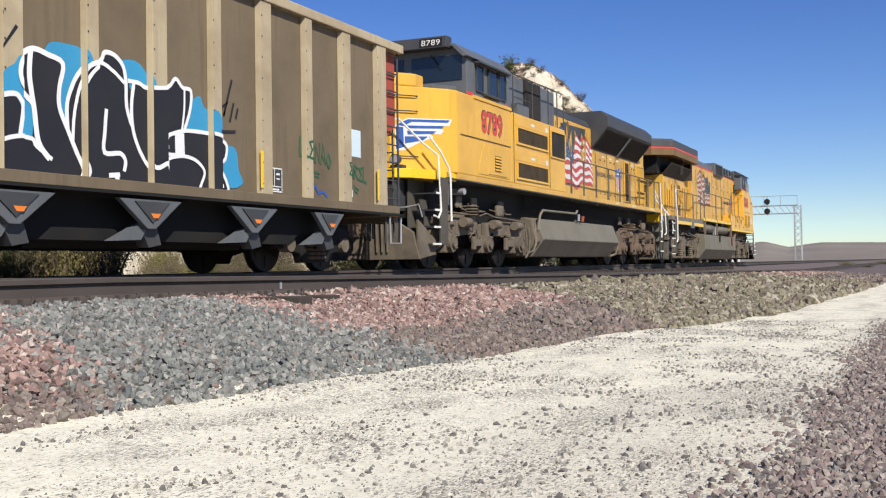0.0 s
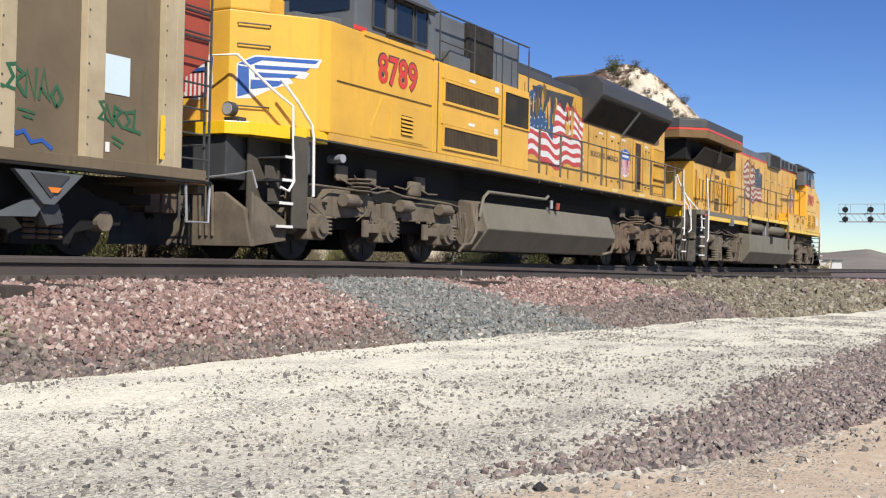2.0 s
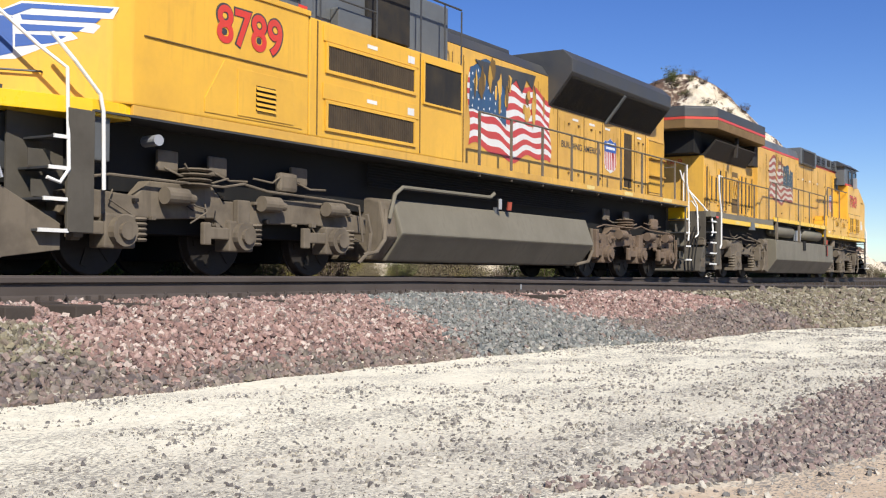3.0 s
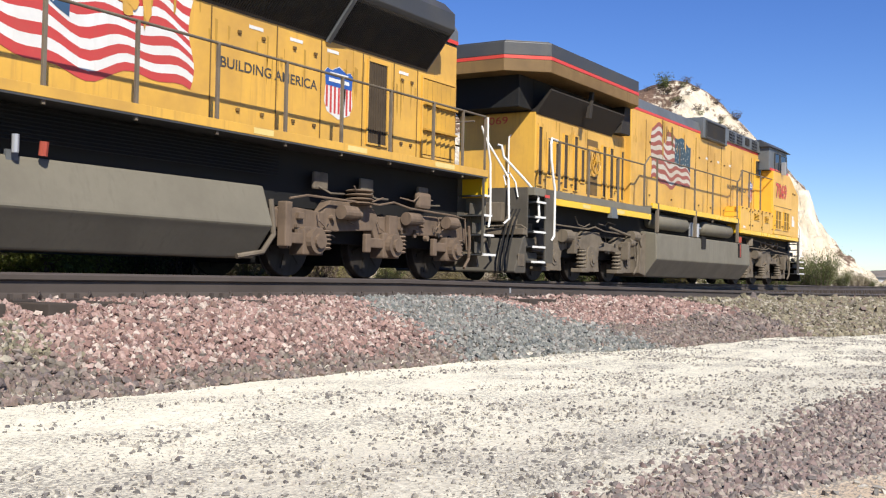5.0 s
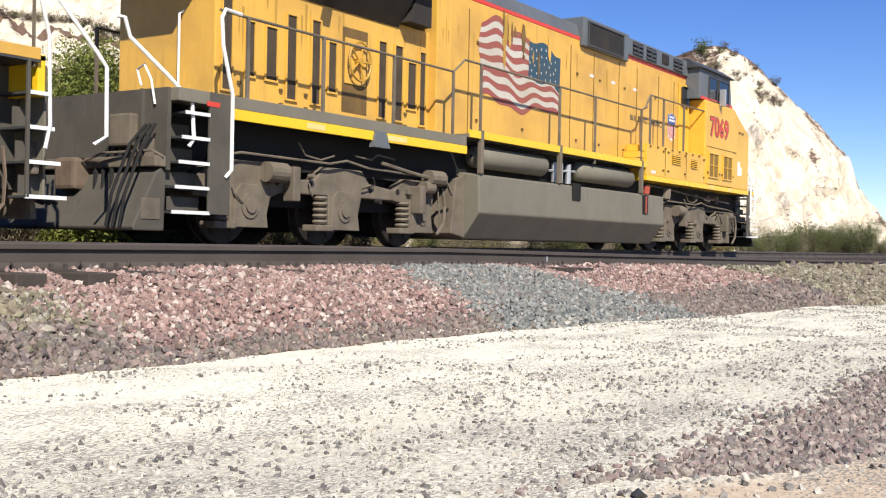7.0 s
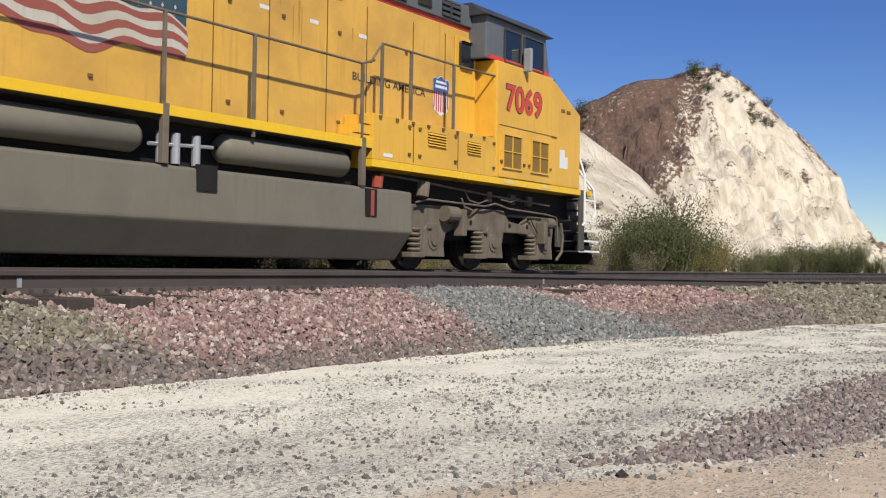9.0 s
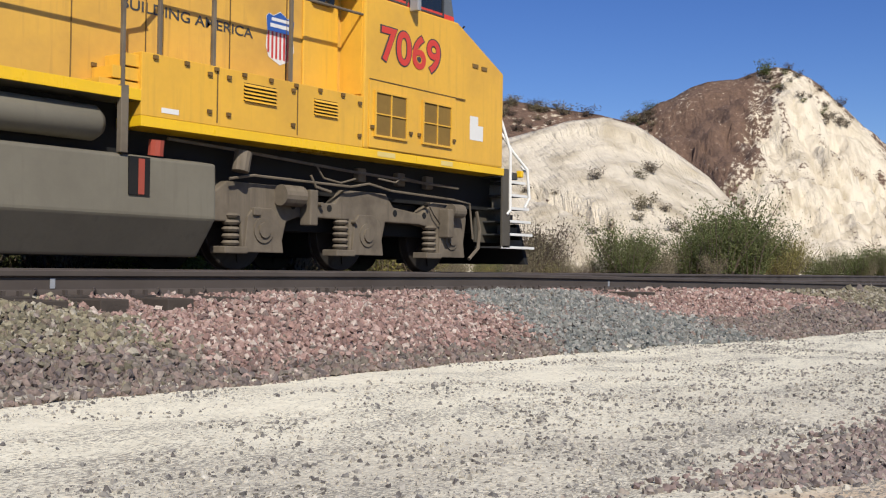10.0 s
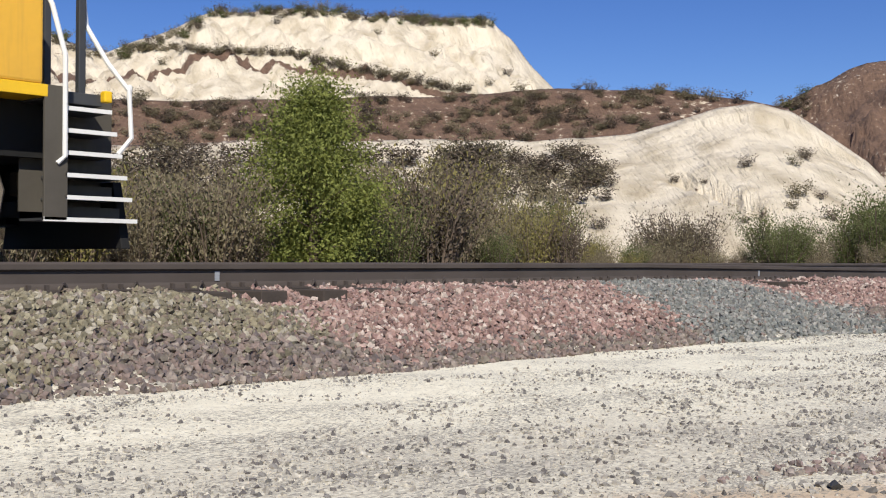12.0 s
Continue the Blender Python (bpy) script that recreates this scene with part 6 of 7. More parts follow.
    part("vent_box", box(12.0, 14.3, z - 0.1, -z + 0.1, 4.3, 4.92, 0.03), GREY, e)
    screen(e, 12.2, 13.95, 4.36, 4.82, z - 0.104, MESH, GREY_DARK, border=0.03)
    up = part("upper_cabinet", box(14.3, 18.4, z - 0.06, -z + 0.06, 4.49, 4.88, 0.02), GREY, e)
    for a in (14.6, 15.4, 17.1):
        louvres(up, a, a + 0.6, 4.53, 4.83, z - 0.06, 3, GREY_DARK)
        part("louvre_post", box(a + 0.25, a + 0.28, z - 0.1, z - 0.06, 4.53, 4.83), GREY_DARK, up)
    part("small_hatch", box(16.35, 16.75, z - 0.09, z - 0.06, 4.58, 4.82, 0.01), MESH, up)
    flag(e, 8.0, 11.1, 2.6, 4.2, z - 0.002, False)
    lettering(e, "BUILDING AMERICA", GREY_DARK, (14.65, z, 3.02), 2.05, 0.13, grow=0.012)
    shield(e, (16.93, z, 2.75), 0.52, 0.72)
    sm = bmesh.new()
    for x in (7.6, 11.6, 12.7, 14.0, 15.0, 16.3, 17.3):
        box(x, x + 0.011, z - 0.012, z, 2.0, 4.25, bm=sm)
    pieces("door_seam", sm, STREAK, hood)
    hinges(hood, [(x, v) for x in (7.9, 9.6, 11.9, 13.0, 14.3, 16.1) for v in (2.3, 3.7)], z)
    streaks(hood, 6.6, 18.0, 4.2, 2.0, z - 0.002, 18, 9)
    decals(hood, "white_mark", [rect(x, x + 0.2, 3.72, 3.78) for x in (12.5, 13.6, 14.8)], FLAGWHITE, (0, z, 0))
    # cab
    side = [(18.4, 1.741), (21.9, 1.741), (21.9, 3.3), (20.6, 3.92), (18.4, 3.92)]
    cab = part("cab_body", prism(side, -1.55, 1.55, 0.03), YELLOW, e)
    part("cab_band", box(18.2, 20.55, -1.505, 1.505, 3.922, 4.0), RED, e)
    top = part("cab_top", prism([(18.1, 3.922), (20.62, 3.922), (20.4, 4.76), (18.1, 4.76)], -1.48, 1.48, 0.03), GREY, e)
    roof = part("cab_roof", prism([(-1.58, 4.7), (-1.2, 4.95), (1.2, 4.95), (1.58, 4.7)], 18.0, 20.6, 0.02, axis="x"), GREY_DARK, e)
    for a, b in ((18.75, 19.35), (19.5, 20.25)):
        w = part("window", box(a, b, -1.495, -1.47, 3.96, 4.55, 0.008), GLASS, top)
        screen(w, a, b, 3.96, 4.55, -1.49, GLASS, GREY_DARK, border=0.025)
    part("window_mirror", box(19.38, 19.46, -1.72, -1.55, 3.85, 4.3, 0.02), GALV, top)
    w = part("windshield", box(20.55, 20.58, -1.25, 1.25, 4.0, 4.55), GLASS, top)
    dr = part("cab_door", box(17.6, 18.3, -1.135, -1.1, 2.5, 4.28, 0.02), YELLOW, e)
    part("door_window", box(17.72, 18.15, -1.15, -1.13, 3.7, 4.2, 0.06), GLASS, dr)
    part("cab_rear_wall", box(18.38, 18.42, -1.5, -1.1, 2.5, 3.92), YELLOW, e)
    lettering(e, "7069", GREY_DARK, (18.72, y, 3.0), 1.45, 0.56, lift=0.005, name="number_shadow", grow=0.045)
    lettering(e, "7069", RED, (18.75, y, 3.025), 1.39, 0.51, lift=0.009, name="number", grow=0.02, label="large red number")
    decal(cab, "pale_square", [rect(20.95, 21.18, 2.12, 2.5), rect(21.18, 21.32, 2.12, 2.36)], WHITE, (0, y, 0))
    part("builder_plate", box(21.0, 21.15, y - 0.015, y, 3.28, 3.34), STREAK, cab)
    part("builder_plate", box(21.25, 21.4, y - 0.015, y, 3.27, 3.33), STREAK, cab)
    dp = part("vent_door", box(18.5, 20.55, y - 0.018, y, 1.76, 2.72, 0.005), YELLOW, cab)
    for a, b in ((18.62, 19.3), (19.72, 20.4)):
        screen(dp, a, b, 1.95, 2.55, y - 0.02, TAN_SCREEN, YELLOW, bars_x=1, bars_z=1, border=0.03)
    hinges(dp, [(x, 2.05) for x in (18.55, 19.42, 19.62, 20.5)], y - 0.018)
    part("door_seam", box(18.5, 20.8, y - 0.024, y, 2.72, 2.735), STREAK, cab)
    lp = part("side_cabinet", box(14.62, 18.38, y, -1.12, 1.741, 2.46, 0.01), YELLOW, e)
    part("side_cabinet", box(14.62, 18.38, 1.12, -y, 1.741, 2.46, 0.01), YELLOW, e)
    louvres(lp, 16.15, 16.7, 2.1, 2.33, y, 5, YELLOW)
    louvres(lp, 17.4, 17.85, 2.08, 2.3, y, 5, YELLOW)
    hinges(lp, [(x, v) for x in (15.6, 15.9, 17.0, 18.3) for v in (2.35, 1.9)] + [(14.8 + 0.45 * i, 2.42) for i in range(8)], y)
    part("panel_seam", box(15.72, 15.735, y - 0.008, y, 1.78, 2.44), STREAK, lp)
    part("panel_seam", box(17.08, 17.095, y - 0.008, y, 1.78, 2.44), STREAK, lp)
    decal(lp, "white_mark", [rect(14.9, 15.15, 1.8, 1.86)], WHITE, (0, y, 0))
    for i in range(3):
        part("deck_step", box(14.1 + 0.17 * i, 14.62, -1.5, -1.12, 1.96 + 0.16 * i, 2.1 + 0.16 * i, 0.005), YELLOW, e)
    # handrails
    handrail(e, [1.35, 2.9, 4.6, 6.4], 1.7, 2.95, -1.5, GRIME, [(0.85, -1.5, 2.96), (6.8, -1.5, 3.2)])
    handrail(e, [7.4, 10.4, 12.0, 14.4], 1.9, 3.2, -1.5, GRIME, [(6.8, -1.5, 3.2), (14.7, -1.5, 3.3)])
    handrail(e, [14.9, 15.7, 17.0], 2.4, 3.6, -1.5, GRIME, [(14.6, -1.5, 3.25), (18.4, -1.5, 3.62)])
    handrail(e, [1.35, 4.6, 7.4, 10.4, 14.4], 1.9, 3.1, 1.5, GRIME)
    for x in (7.4, 10.4, 14.4):
        part("long_post", box(x - 0.05, x + 0.05, -1.56, -1.48, 1.3, 2.05, 0.01), GRIME, e)
    # rear end
    step_well(e, 0.05, 1.02, 0.38, 1.9, 5, -1)
    part("rear_plate", box(0.1, 0.16, -1.4, 1.4, 0.9, 1.9), PLATE, e)
    part("rear_plow", prism([(0.06, 0.16), (0.08, 0.85), (0.0, 0.92), (-0.08, 0.85), (-0.42, 0.2), (-0.4, 0.16)], -1.42, 1.42, 0.02), PLATE, e)
    part("plow_hatch", box(-0.3, -0.02, -1.43, -1.42, 0.3, 0.55), GRIME, e)
    for i, yy in enumerate((-1.28, -1.2, -1.12)):
        part("air_hose", tube([(0.02, yy, 1.45), (-0.16 - 0.03 * i, yy, 1.2), (-0.42 - 0.03 * i, yy, 0.6), (-0.5 - 0.03 * i, yy, 0.2)], 0.02, 6), BLACK, e)
    part("cut_lever", tube([(0.0, -1.45, 1.05), (-0.12, -1.4, 1.12), (-0.2, -0.6, 1.1), (-0.2, -0.2, 1.0)], 0.016, 6), GRIME, e)
    part("end_beam", box(-0.12, 0.06, -1.44, 1.44, 0.93, 1.06, 0.015), GRIME, e)
    part("step_rail", tube([(1.2, -1.52, 2.96), (0.9, -1.54, 2.97), (0.82, -1.56, 2.85), (0.85, -1.56, 2.5), (1.02, -1.57, 1.9), (1.02, -1.57, 0.95), (0.93, -1.55, 0.85)], 0.026, 8), WHITE, e)
    part("step_rail", tube([(-0.26, -0.9, 2.74), (-0.19, -0.95, 2.73), (-0.12, -0.97, 2.5), (0.2, -1.3, 2.05), (0.42, -1.48, 1.75), (0.42, -1.52, 1.3), (0.36, -1.5, 1.2)], 0.026, 8), WHITE, e)
    part("hose_loop", tube([(0.12, -0.9, 1.95), (0.1, -0.85, 2.15), (0.08, -1.0, 2.2), (0.06, -1.15, 2.0), (0.08, -1.2, 1.7)], 0.016, 6), WHITE, e)
    part("red_mark", box(0.6, 0.82, -1.555, -1.55, 1.72, 1.78), RED, e)
    bb = box(-0.05, 0.1, -0.9, -0.5, 1.2, 1.6, 0.03)
    box(-0.08, 0.1, -1.2, -1.0, 1.0, 1.3, 0.03, bb)
    pieces("end_box", bb, GRIME, e)
    for yy in (-0.35, -0.5, -0.65):
        part("air_hose", tube([(0.1, yy, 1.2), (-0.1, yy, 0.9), (-0.2, yy - 0.1, 0.45)], 0.03, 6), BLACK, e)
    part("grab_rail", tube([(1.33, -0.35, 2.0), (1.22, -0.35, 2.05), (1.22, -0.35, 3.1), (1.3, -0.35, 3.15)], 0.018, 6), WHITE, e)
    # front end
    part("front_deck", box(21.9, 22.6, -1.4, 1.4, 1.6, 1.72, 0.01), GREY_DARK, e)
    part("nose", box(21.88, 22.2, -0.55, 0.55, 1.72, 3.3, 0.03), YELLOW, e)
    step_well(e, 21.92, 22.92, 0.42, 1.74, 6, 1, plate=0.24)
    part("front_plow", prism([(-1.45, 0.15), (-1.25, 0.85), (1.25, 0.85), (1.45, 0.15)], 22.8, 22.9, 0.01, axis="x"), BLACK, e)
    part("front_plate", box(22.55, 22.65, -0.95, 0.95, 0.7, 1.7, 0.01), GREY_DARK, e)
    part("corner_marker", box(22.58, 22.67, -1.48, -1.38, 1.64, 1.76, 0.02), SILL_YELLOW, e)
    part("step_rail", tube([(22.02, -1.3, 2.75), (22.05, -1.42, 2.55), (22.12, -1.56, 2.05), (22.12, -1.57, 1.05), (22.05, -1.55, 0.98)], 0.026, 8), WHITE, e)
    part("step_rail", tube([(22.6, -0.95, 2.95), (22.63, -0.98, 2.5), (22.76, -1.2, 2.1), (22.9, -1.4, 1.8), (22.9, -1.45, 1.3), (22.75, -1.45, 1.12)], 0.026, 8), WHITE, e)
    part("step_rail", tube([(22.9, -1.4, 1.72), (23.02, -1.2, 1.88)], 0.026, 8), WHITE, e)
    for yy in (-1.0, -0.2, 0.2, 1.0):
        part("post", box(22.52, 22.6, yy - 0.04, yy + 0.04, 1.72, 2.9, 0.01), GREY_DARK, e)
    part("antenna", tube([(20.9, -1.3, 3.8), (20.98, -1.4, 3.95)], 0.015, 6), BLACK, e)
    coupler(e, 0.4, -0.15)
    coupler(e, 22.3, 23.1)
    # below the deck
    tk = part("fuel_tank", prism([(-1.2, 1.33), (-1.52, 1.28), (-1.54, 0.62), (-1.2, 0.16), (1.2, 0.16), (1.54, 0.62), (1.52, 1.28), (1.2, 1.33)], 7.35, 15.75, 0.03, axis="x"), TANKGREY, e)
    part("tank_end", prism([(6.85, 0.25), (7.34, 0.18), (7.34, 1.3), (7.0, 1.2)], -1.25, 1.25, 0.02), GRIME, tk)
    # recess drawn as a black block, its inner shade given by colour
    part("tank_recess", box(10.95, 11.3, -1.55, -1.5, 1.0, 1.34), BLACK, tk)
    part("sight_glass", box(14.6, 14.68, -1.56, -1.53, 0.85, 1.25), HOPRED, tk)
    part("sight_glass", box(14.48, 14.76, -1.552, -1.52, 0.84, 1.27), BLACK, tk)
    part("filler", tube([(14.95, -1.4, 1.32), (14.95, -1.42, 1.5)], 0.09, 10), HOPRED, tk)
    for a, b in ((7.5, 10.2), (11.55, 14.3)):
        t = bmesh.new()
        prof = [(a, 0.02), (a + 0.03, 0.14), (a + 0.12, 0.2), (b - 0.12, 0.2), (b - 0.03, 0.14), (b, 0.02)]
        rings = [[t.verts.new((x, -1.26 + r * math.cos(6.2832 * k / 20), 1.62 + r * math.sin(6.2832 * k / 20))) for k in range(20)] for x, r in prof]
        for p, q in zip(rings, rings[1:]):
            for k in range(20):
                t.faces.new((p[k], q[k], q[(k + 1) % 20], p[(k + 1) % 20]))
        part("air_reservoir", t, TANKGREY, e, smooth=True)
    v = bmesh.new()
    for x in (10.5, 10.75, 11.1):
        tube([(x, -1.35, 1.33), (x, -1.35, 1.72)], 0.06, 10, v)
    tube([(10.3, -1.35, 1.55), (11.4, -1.35, 1.6)], 0.025, 6, v)
    pieces("air_valve", v, GALV, e)
    p = bmesh.new()
    tube([(15.2, -1.3, 1.55), (16.2, -1.3, 1.52), (18.4, -1.3, 1.42), (21.0, -1.3, 1.35)], 0.02, 6, p)
    tube([(16.3, -1.35, 1.25), (16.35, -1.35, 1.5)], 0.11, 12, p)
    tube([(17.6, -1.32, 1.3), (17.7, -1.32, 1.15), (18.0, -1.32, 1.1)], 0.02, 6, p)
    for x in (18.7, 19.6, 20.3):
        box(x, x + 0.18, -1.2, -1.1, 1.3, 1.5, 0.02, p)
    tube([(5.8, -1.35, 1.15), (6.3, -1.35, 1.15)], 0.13, 12, p)
    tube([(4.6, -1.3, 1.3), (5.3, -1.35, 1.2), (6.5, -1.35, 1.1), (6.7, -1.35, 0.9)], 0.03, 6, p)
    pieces("pipe", p, GRIME, e)
    truck_three_axle(e, [1.65, 3.7, 5.75], GRIME, True)
    truck_three_axle(e, [16.75, 18.8, 20.85], GRIME, True)
    return e


loco_b = locomotive_b(45.33)
set_out(loco_b, [(-2, -1.65), (0.05, 0.4), (1.3, 1.65), (3.7, 4.0), (5.75, 6.05), (6.5, 6.65), (7.35, 7.4), (9, 9), (25, 25)])
vehicles = [hopper_car, loco_a, loco_b]


# ---- signal bridge far along the line ----
def signal_bridge(x, y):
    s = thing("signal_bridge", "galvanised cantilever signal bridge with dark signal heads", "signal", (x, y, -0.6))
    H = 7.4
    m = bmesh.new()
    for dx, dy in ((-0.4, -0.4), (0.4, -0.4), (0.4, 0.4), (-0.4, 0.4)):
        tube([(dx, dy, 0), (dx, dy, H)], 0.06, 6, m)
    for k in range(9):
        z = k * H / 9
        for (a, b), (c, d) in (((-0.4, -0.4), (0.4, -0.4)), ((-0.4, 0.4), (-0.4, -0.4)), ((0.4, -0.4), (0.4, 0.4))):
            tube([(a, b, z), (c, d, z + H / 9)], 0.035, 5, m)
    part("mast", m, GALV, s)
    a = bmesh.new()
    for dz in (6.4, 7.4):
        for dx in (-0.35, 0.35):
            tube([(dx, 0, dz), (dx, 7.4, dz)], 0.06, 6, a)
    for k in range(10):
        tube([(-0.35, 0.74 * k, 6.4), (-0.35, 0.74 * (k + 1), 7.4)], 0.035, 5, a)
    for yy in (0, 2, 4, 6, 7.4):
        tube([(-0.5, yy, 7.4), (-0.5, yy, 8.6)], 0.035, 5, a)
    tube([(-0.5, 0, 8.6), (-0.5, 7.4, 8.6)], 0.035, 5, a)
    part("arm", a, GALV, s)
    for yy in (3.6, 6.6):
        h = part("signal_head", tube([(-0.6, yy, 6.7), (-0.75, yy, 6.7)], 0.36, 16), BLACK, s)
        part("signal_head", tube([(-0.6, yy, 7.9), (-0.75, yy, 7.9)], 0.36, 16), BLACK, s)
        part("signal_stem", tube([(-0.5, yy, 6.2), (-0.5, yy, 8.5)], 0.07, 6), GALV, s)
    return s


signal_bridge(144, 15.6)


def low_building(x, y):
    b = thing("low_building", "small white flat-roofed building far down the line", "building", (x, y, -1.2))
    part("wall", box(-5, 5, -3, 3, 0, 2.6), WHITE, b)
    part("roof", box(-5.3, 5.3, -3.3, 3.3, 2.6, 2.9, 0.03), GREY, b)
    for k in range(3):
        part("window", box(-5.02, -4.98, -2.2 + 1.6 * k, -1.2 + 1.6 * k, 1.0, 1.9), GLASS, b)


low_building(250, 43)


# ---- plants ----
def leafy(name, cols, rough=0.7, trans=0.25):
    m, nt, b = material(name, rough)
    r = nt.nodes.new("ShaderNodeNewGeometry").outputs["Random Per Island"]
    c = mix(nt, r, cols[0], cols[1])
    n = noise_tex(nt, 1.3, 3)
    c = mix(nt, ramp(nt, n, 0.4, 0.7), c, cols[2])
    nt.links.new(c, b.inputs["Base Color"])
    b.inputs["Specular IOR Level"].default_value = 0.2
    tr = nt.nodes.new("ShaderNodeBsdfTranslucent")
    nt.links.new(c, tr.inputs["Color"])
    mx = nt.nodes.new("ShaderNodeMixShader")
    mx.inputs[0].default_value = trans
    out = nt.nodes["Material Output"]
    nt.links.new(b.outputs[0], mx.inputs[1])
    nt.links.new(tr.outputs[0], mx.inputs[2])
    nt.links.new(mx.outputs[0], out.inputs["Surface"])
    return m


LEAF = leafy("green_tree_leaves", ((0.12, 0.15, 0.03), (0.29, 0.31, 0.085), (0.19, 0.21, 0.055)))
GREEN_BUSH = leafy("olive_green_leaves", ((0.07, 0.10, 0.03), (0.15, 0.17, 0.06), (0.12, 0.115, 0.05)))
DRY_BUSH = leafy("grey_brown_twigs", ((0.13, 0.11, 0.07), (0.24, 0.20, 0.12), (0.17, 0.15, 0.09)), trans=0.1)
YELLOW_BUSH = leafy("yellow_olive_brush", ((0.16, 0.15, 0.05), (0.30, 0.26, 0.09), (0.2, 0.17, 0.07)))
DARK_BUSH = leafy("dark_dry_brush", ((0.06, 0.05, 0.04), (0.14, 0.105, 0.075), (0.1, 0.08, 0.055)), trans=0.05)
BARK = worn("grey_bark", (0.16, 0.12, 0.09), (0.07, 0.05, 0.04), 0.95, amount=0.6, scale=6, relief=0.6)


def leaves(points, size, rng, upright=0.0):
    """Small bent leaves at the points, as one mesh."""
    k = len(points)
    d = rng.normal(size=(k, 3))
    d[:, 2] += upright
    d /= np.linalg.norm(d, axis=1)[:, None]
    w = np.cross(d, rng.normal(size=(k, 3)))
    w /= np.linalg.norm(w, axis=1)[:, None]
    s = size * (0.6 + 0.8 * rng.random((k, 1)))
    a = np.asarray(points)
    v = np.stack([a, a + d * s * 0.5 + w * s * 0.2, a + d * s, a + d * s * 0.5 - w * s * 0.2], 1).reshape(-1, 3)
    return v, np.arange(4 * k).reshape(-1, 4)


def mesh_of(name, v, f, mat):
    me = bpy.data.meshes.new(name)
    me.from_pydata(v.tolist(), [], f.tolist())
    me.materials.append(mat)
    return me


def tree(x, y, height):
    rng = np.random.default_rng(7)
    z0 = land_z(x, y) - 0.05
    t = thing("tree", "young leafy green cottonwood tree behind the track", "tree", (x, y, z0))
    tr = tube([(0, 0, 0), (0.05, 0.02, height * 0.3), (-0.03, 0.05, height * 0.6), (0.02, 0, height * 0.93)], 0.10, 8, r2=0.02)
    pts = []
    for i in range(64):
        f = 0.06 + 0.92 * (i + rng.random()) / 64
        a = rng.random() * 6.283
        span = height * 0.37 * (math.sin(min(1, f * 1.5 + 0.22) * math.pi * 0.5) * (1 - 0.93 * max(0, (f - 0.35) / 0.65) ** 1.25)) * (0.65 + 0.55 * rng.random())
        p0 = Vector((0, 0, height * f * 0.85))
        p1 = Vector((math.cos(a) * span, math.sin(a) * span, height * f + 0.1 * span))
        tube([p0, p0.lerp(p1, 0.5) + Vector((0, 0, 0.05)), p1], 0.022, 5, tr, 0.004)
        for j in range(6):
            c = p0.lerp(p1, 0.35 + 0.65 * rng.random())
            r = 0.16 + 0.2 * rng.random()
            pts.append(np.array(c) + rng.normal(size=(125, 3)) * r * np.array((1, 1, 0.85)))
    part("trunk", tr, BARK, t)
    v, f = leaves(np.concatenate(pts), 0.075, rng)
    o = new("crown", mesh_of("crown", v, f, LEAF))
    o.parent = t


def bush_mesh(seed, mat, leaf, upright, count, name="bush"):
    """A shrub one metre high: thin stems from the root and small leaves about them."""
    rng = np.random.default_rng(seed)
    pts, st = [], bmesh.new()
    for i in range(34):
        a, l = rng.random() * 6.283, 0.55 + 0.5 * rng.random()
        lean = 0.15 + 0.65 * rng.random()
        tip = np.array((math.cos(a) * lean * l, math.sin(a) * lean * l, l))
        root = np.array((math.cos(a), math.sin(a), 0)) * 0.12
        mid = (root + tip) / 2 + np.array((0, 0, 0.08))
        tube([root, mid, tip], 0.010, 4, st, 0.003)
        for f in rng.random(count // 34):
            q = 0.12 + 0.88 * f ** 0.8
            c = root * (1 - q) ** 2 + 2 * mid * q * (1 - q) + tip * q * q
            pts.append(c + rng.normal(size=3) * (0.035 + 0.06 * q))
    v, f = leaves(np.array(pts), leaf, rng, upright)
    me = bpy.data.meshes.new("stems")
    st.to_mesh(me)
    st.free()
    me.materials.append(BARK)
    return me, mesh_of(name, v, f, mat)


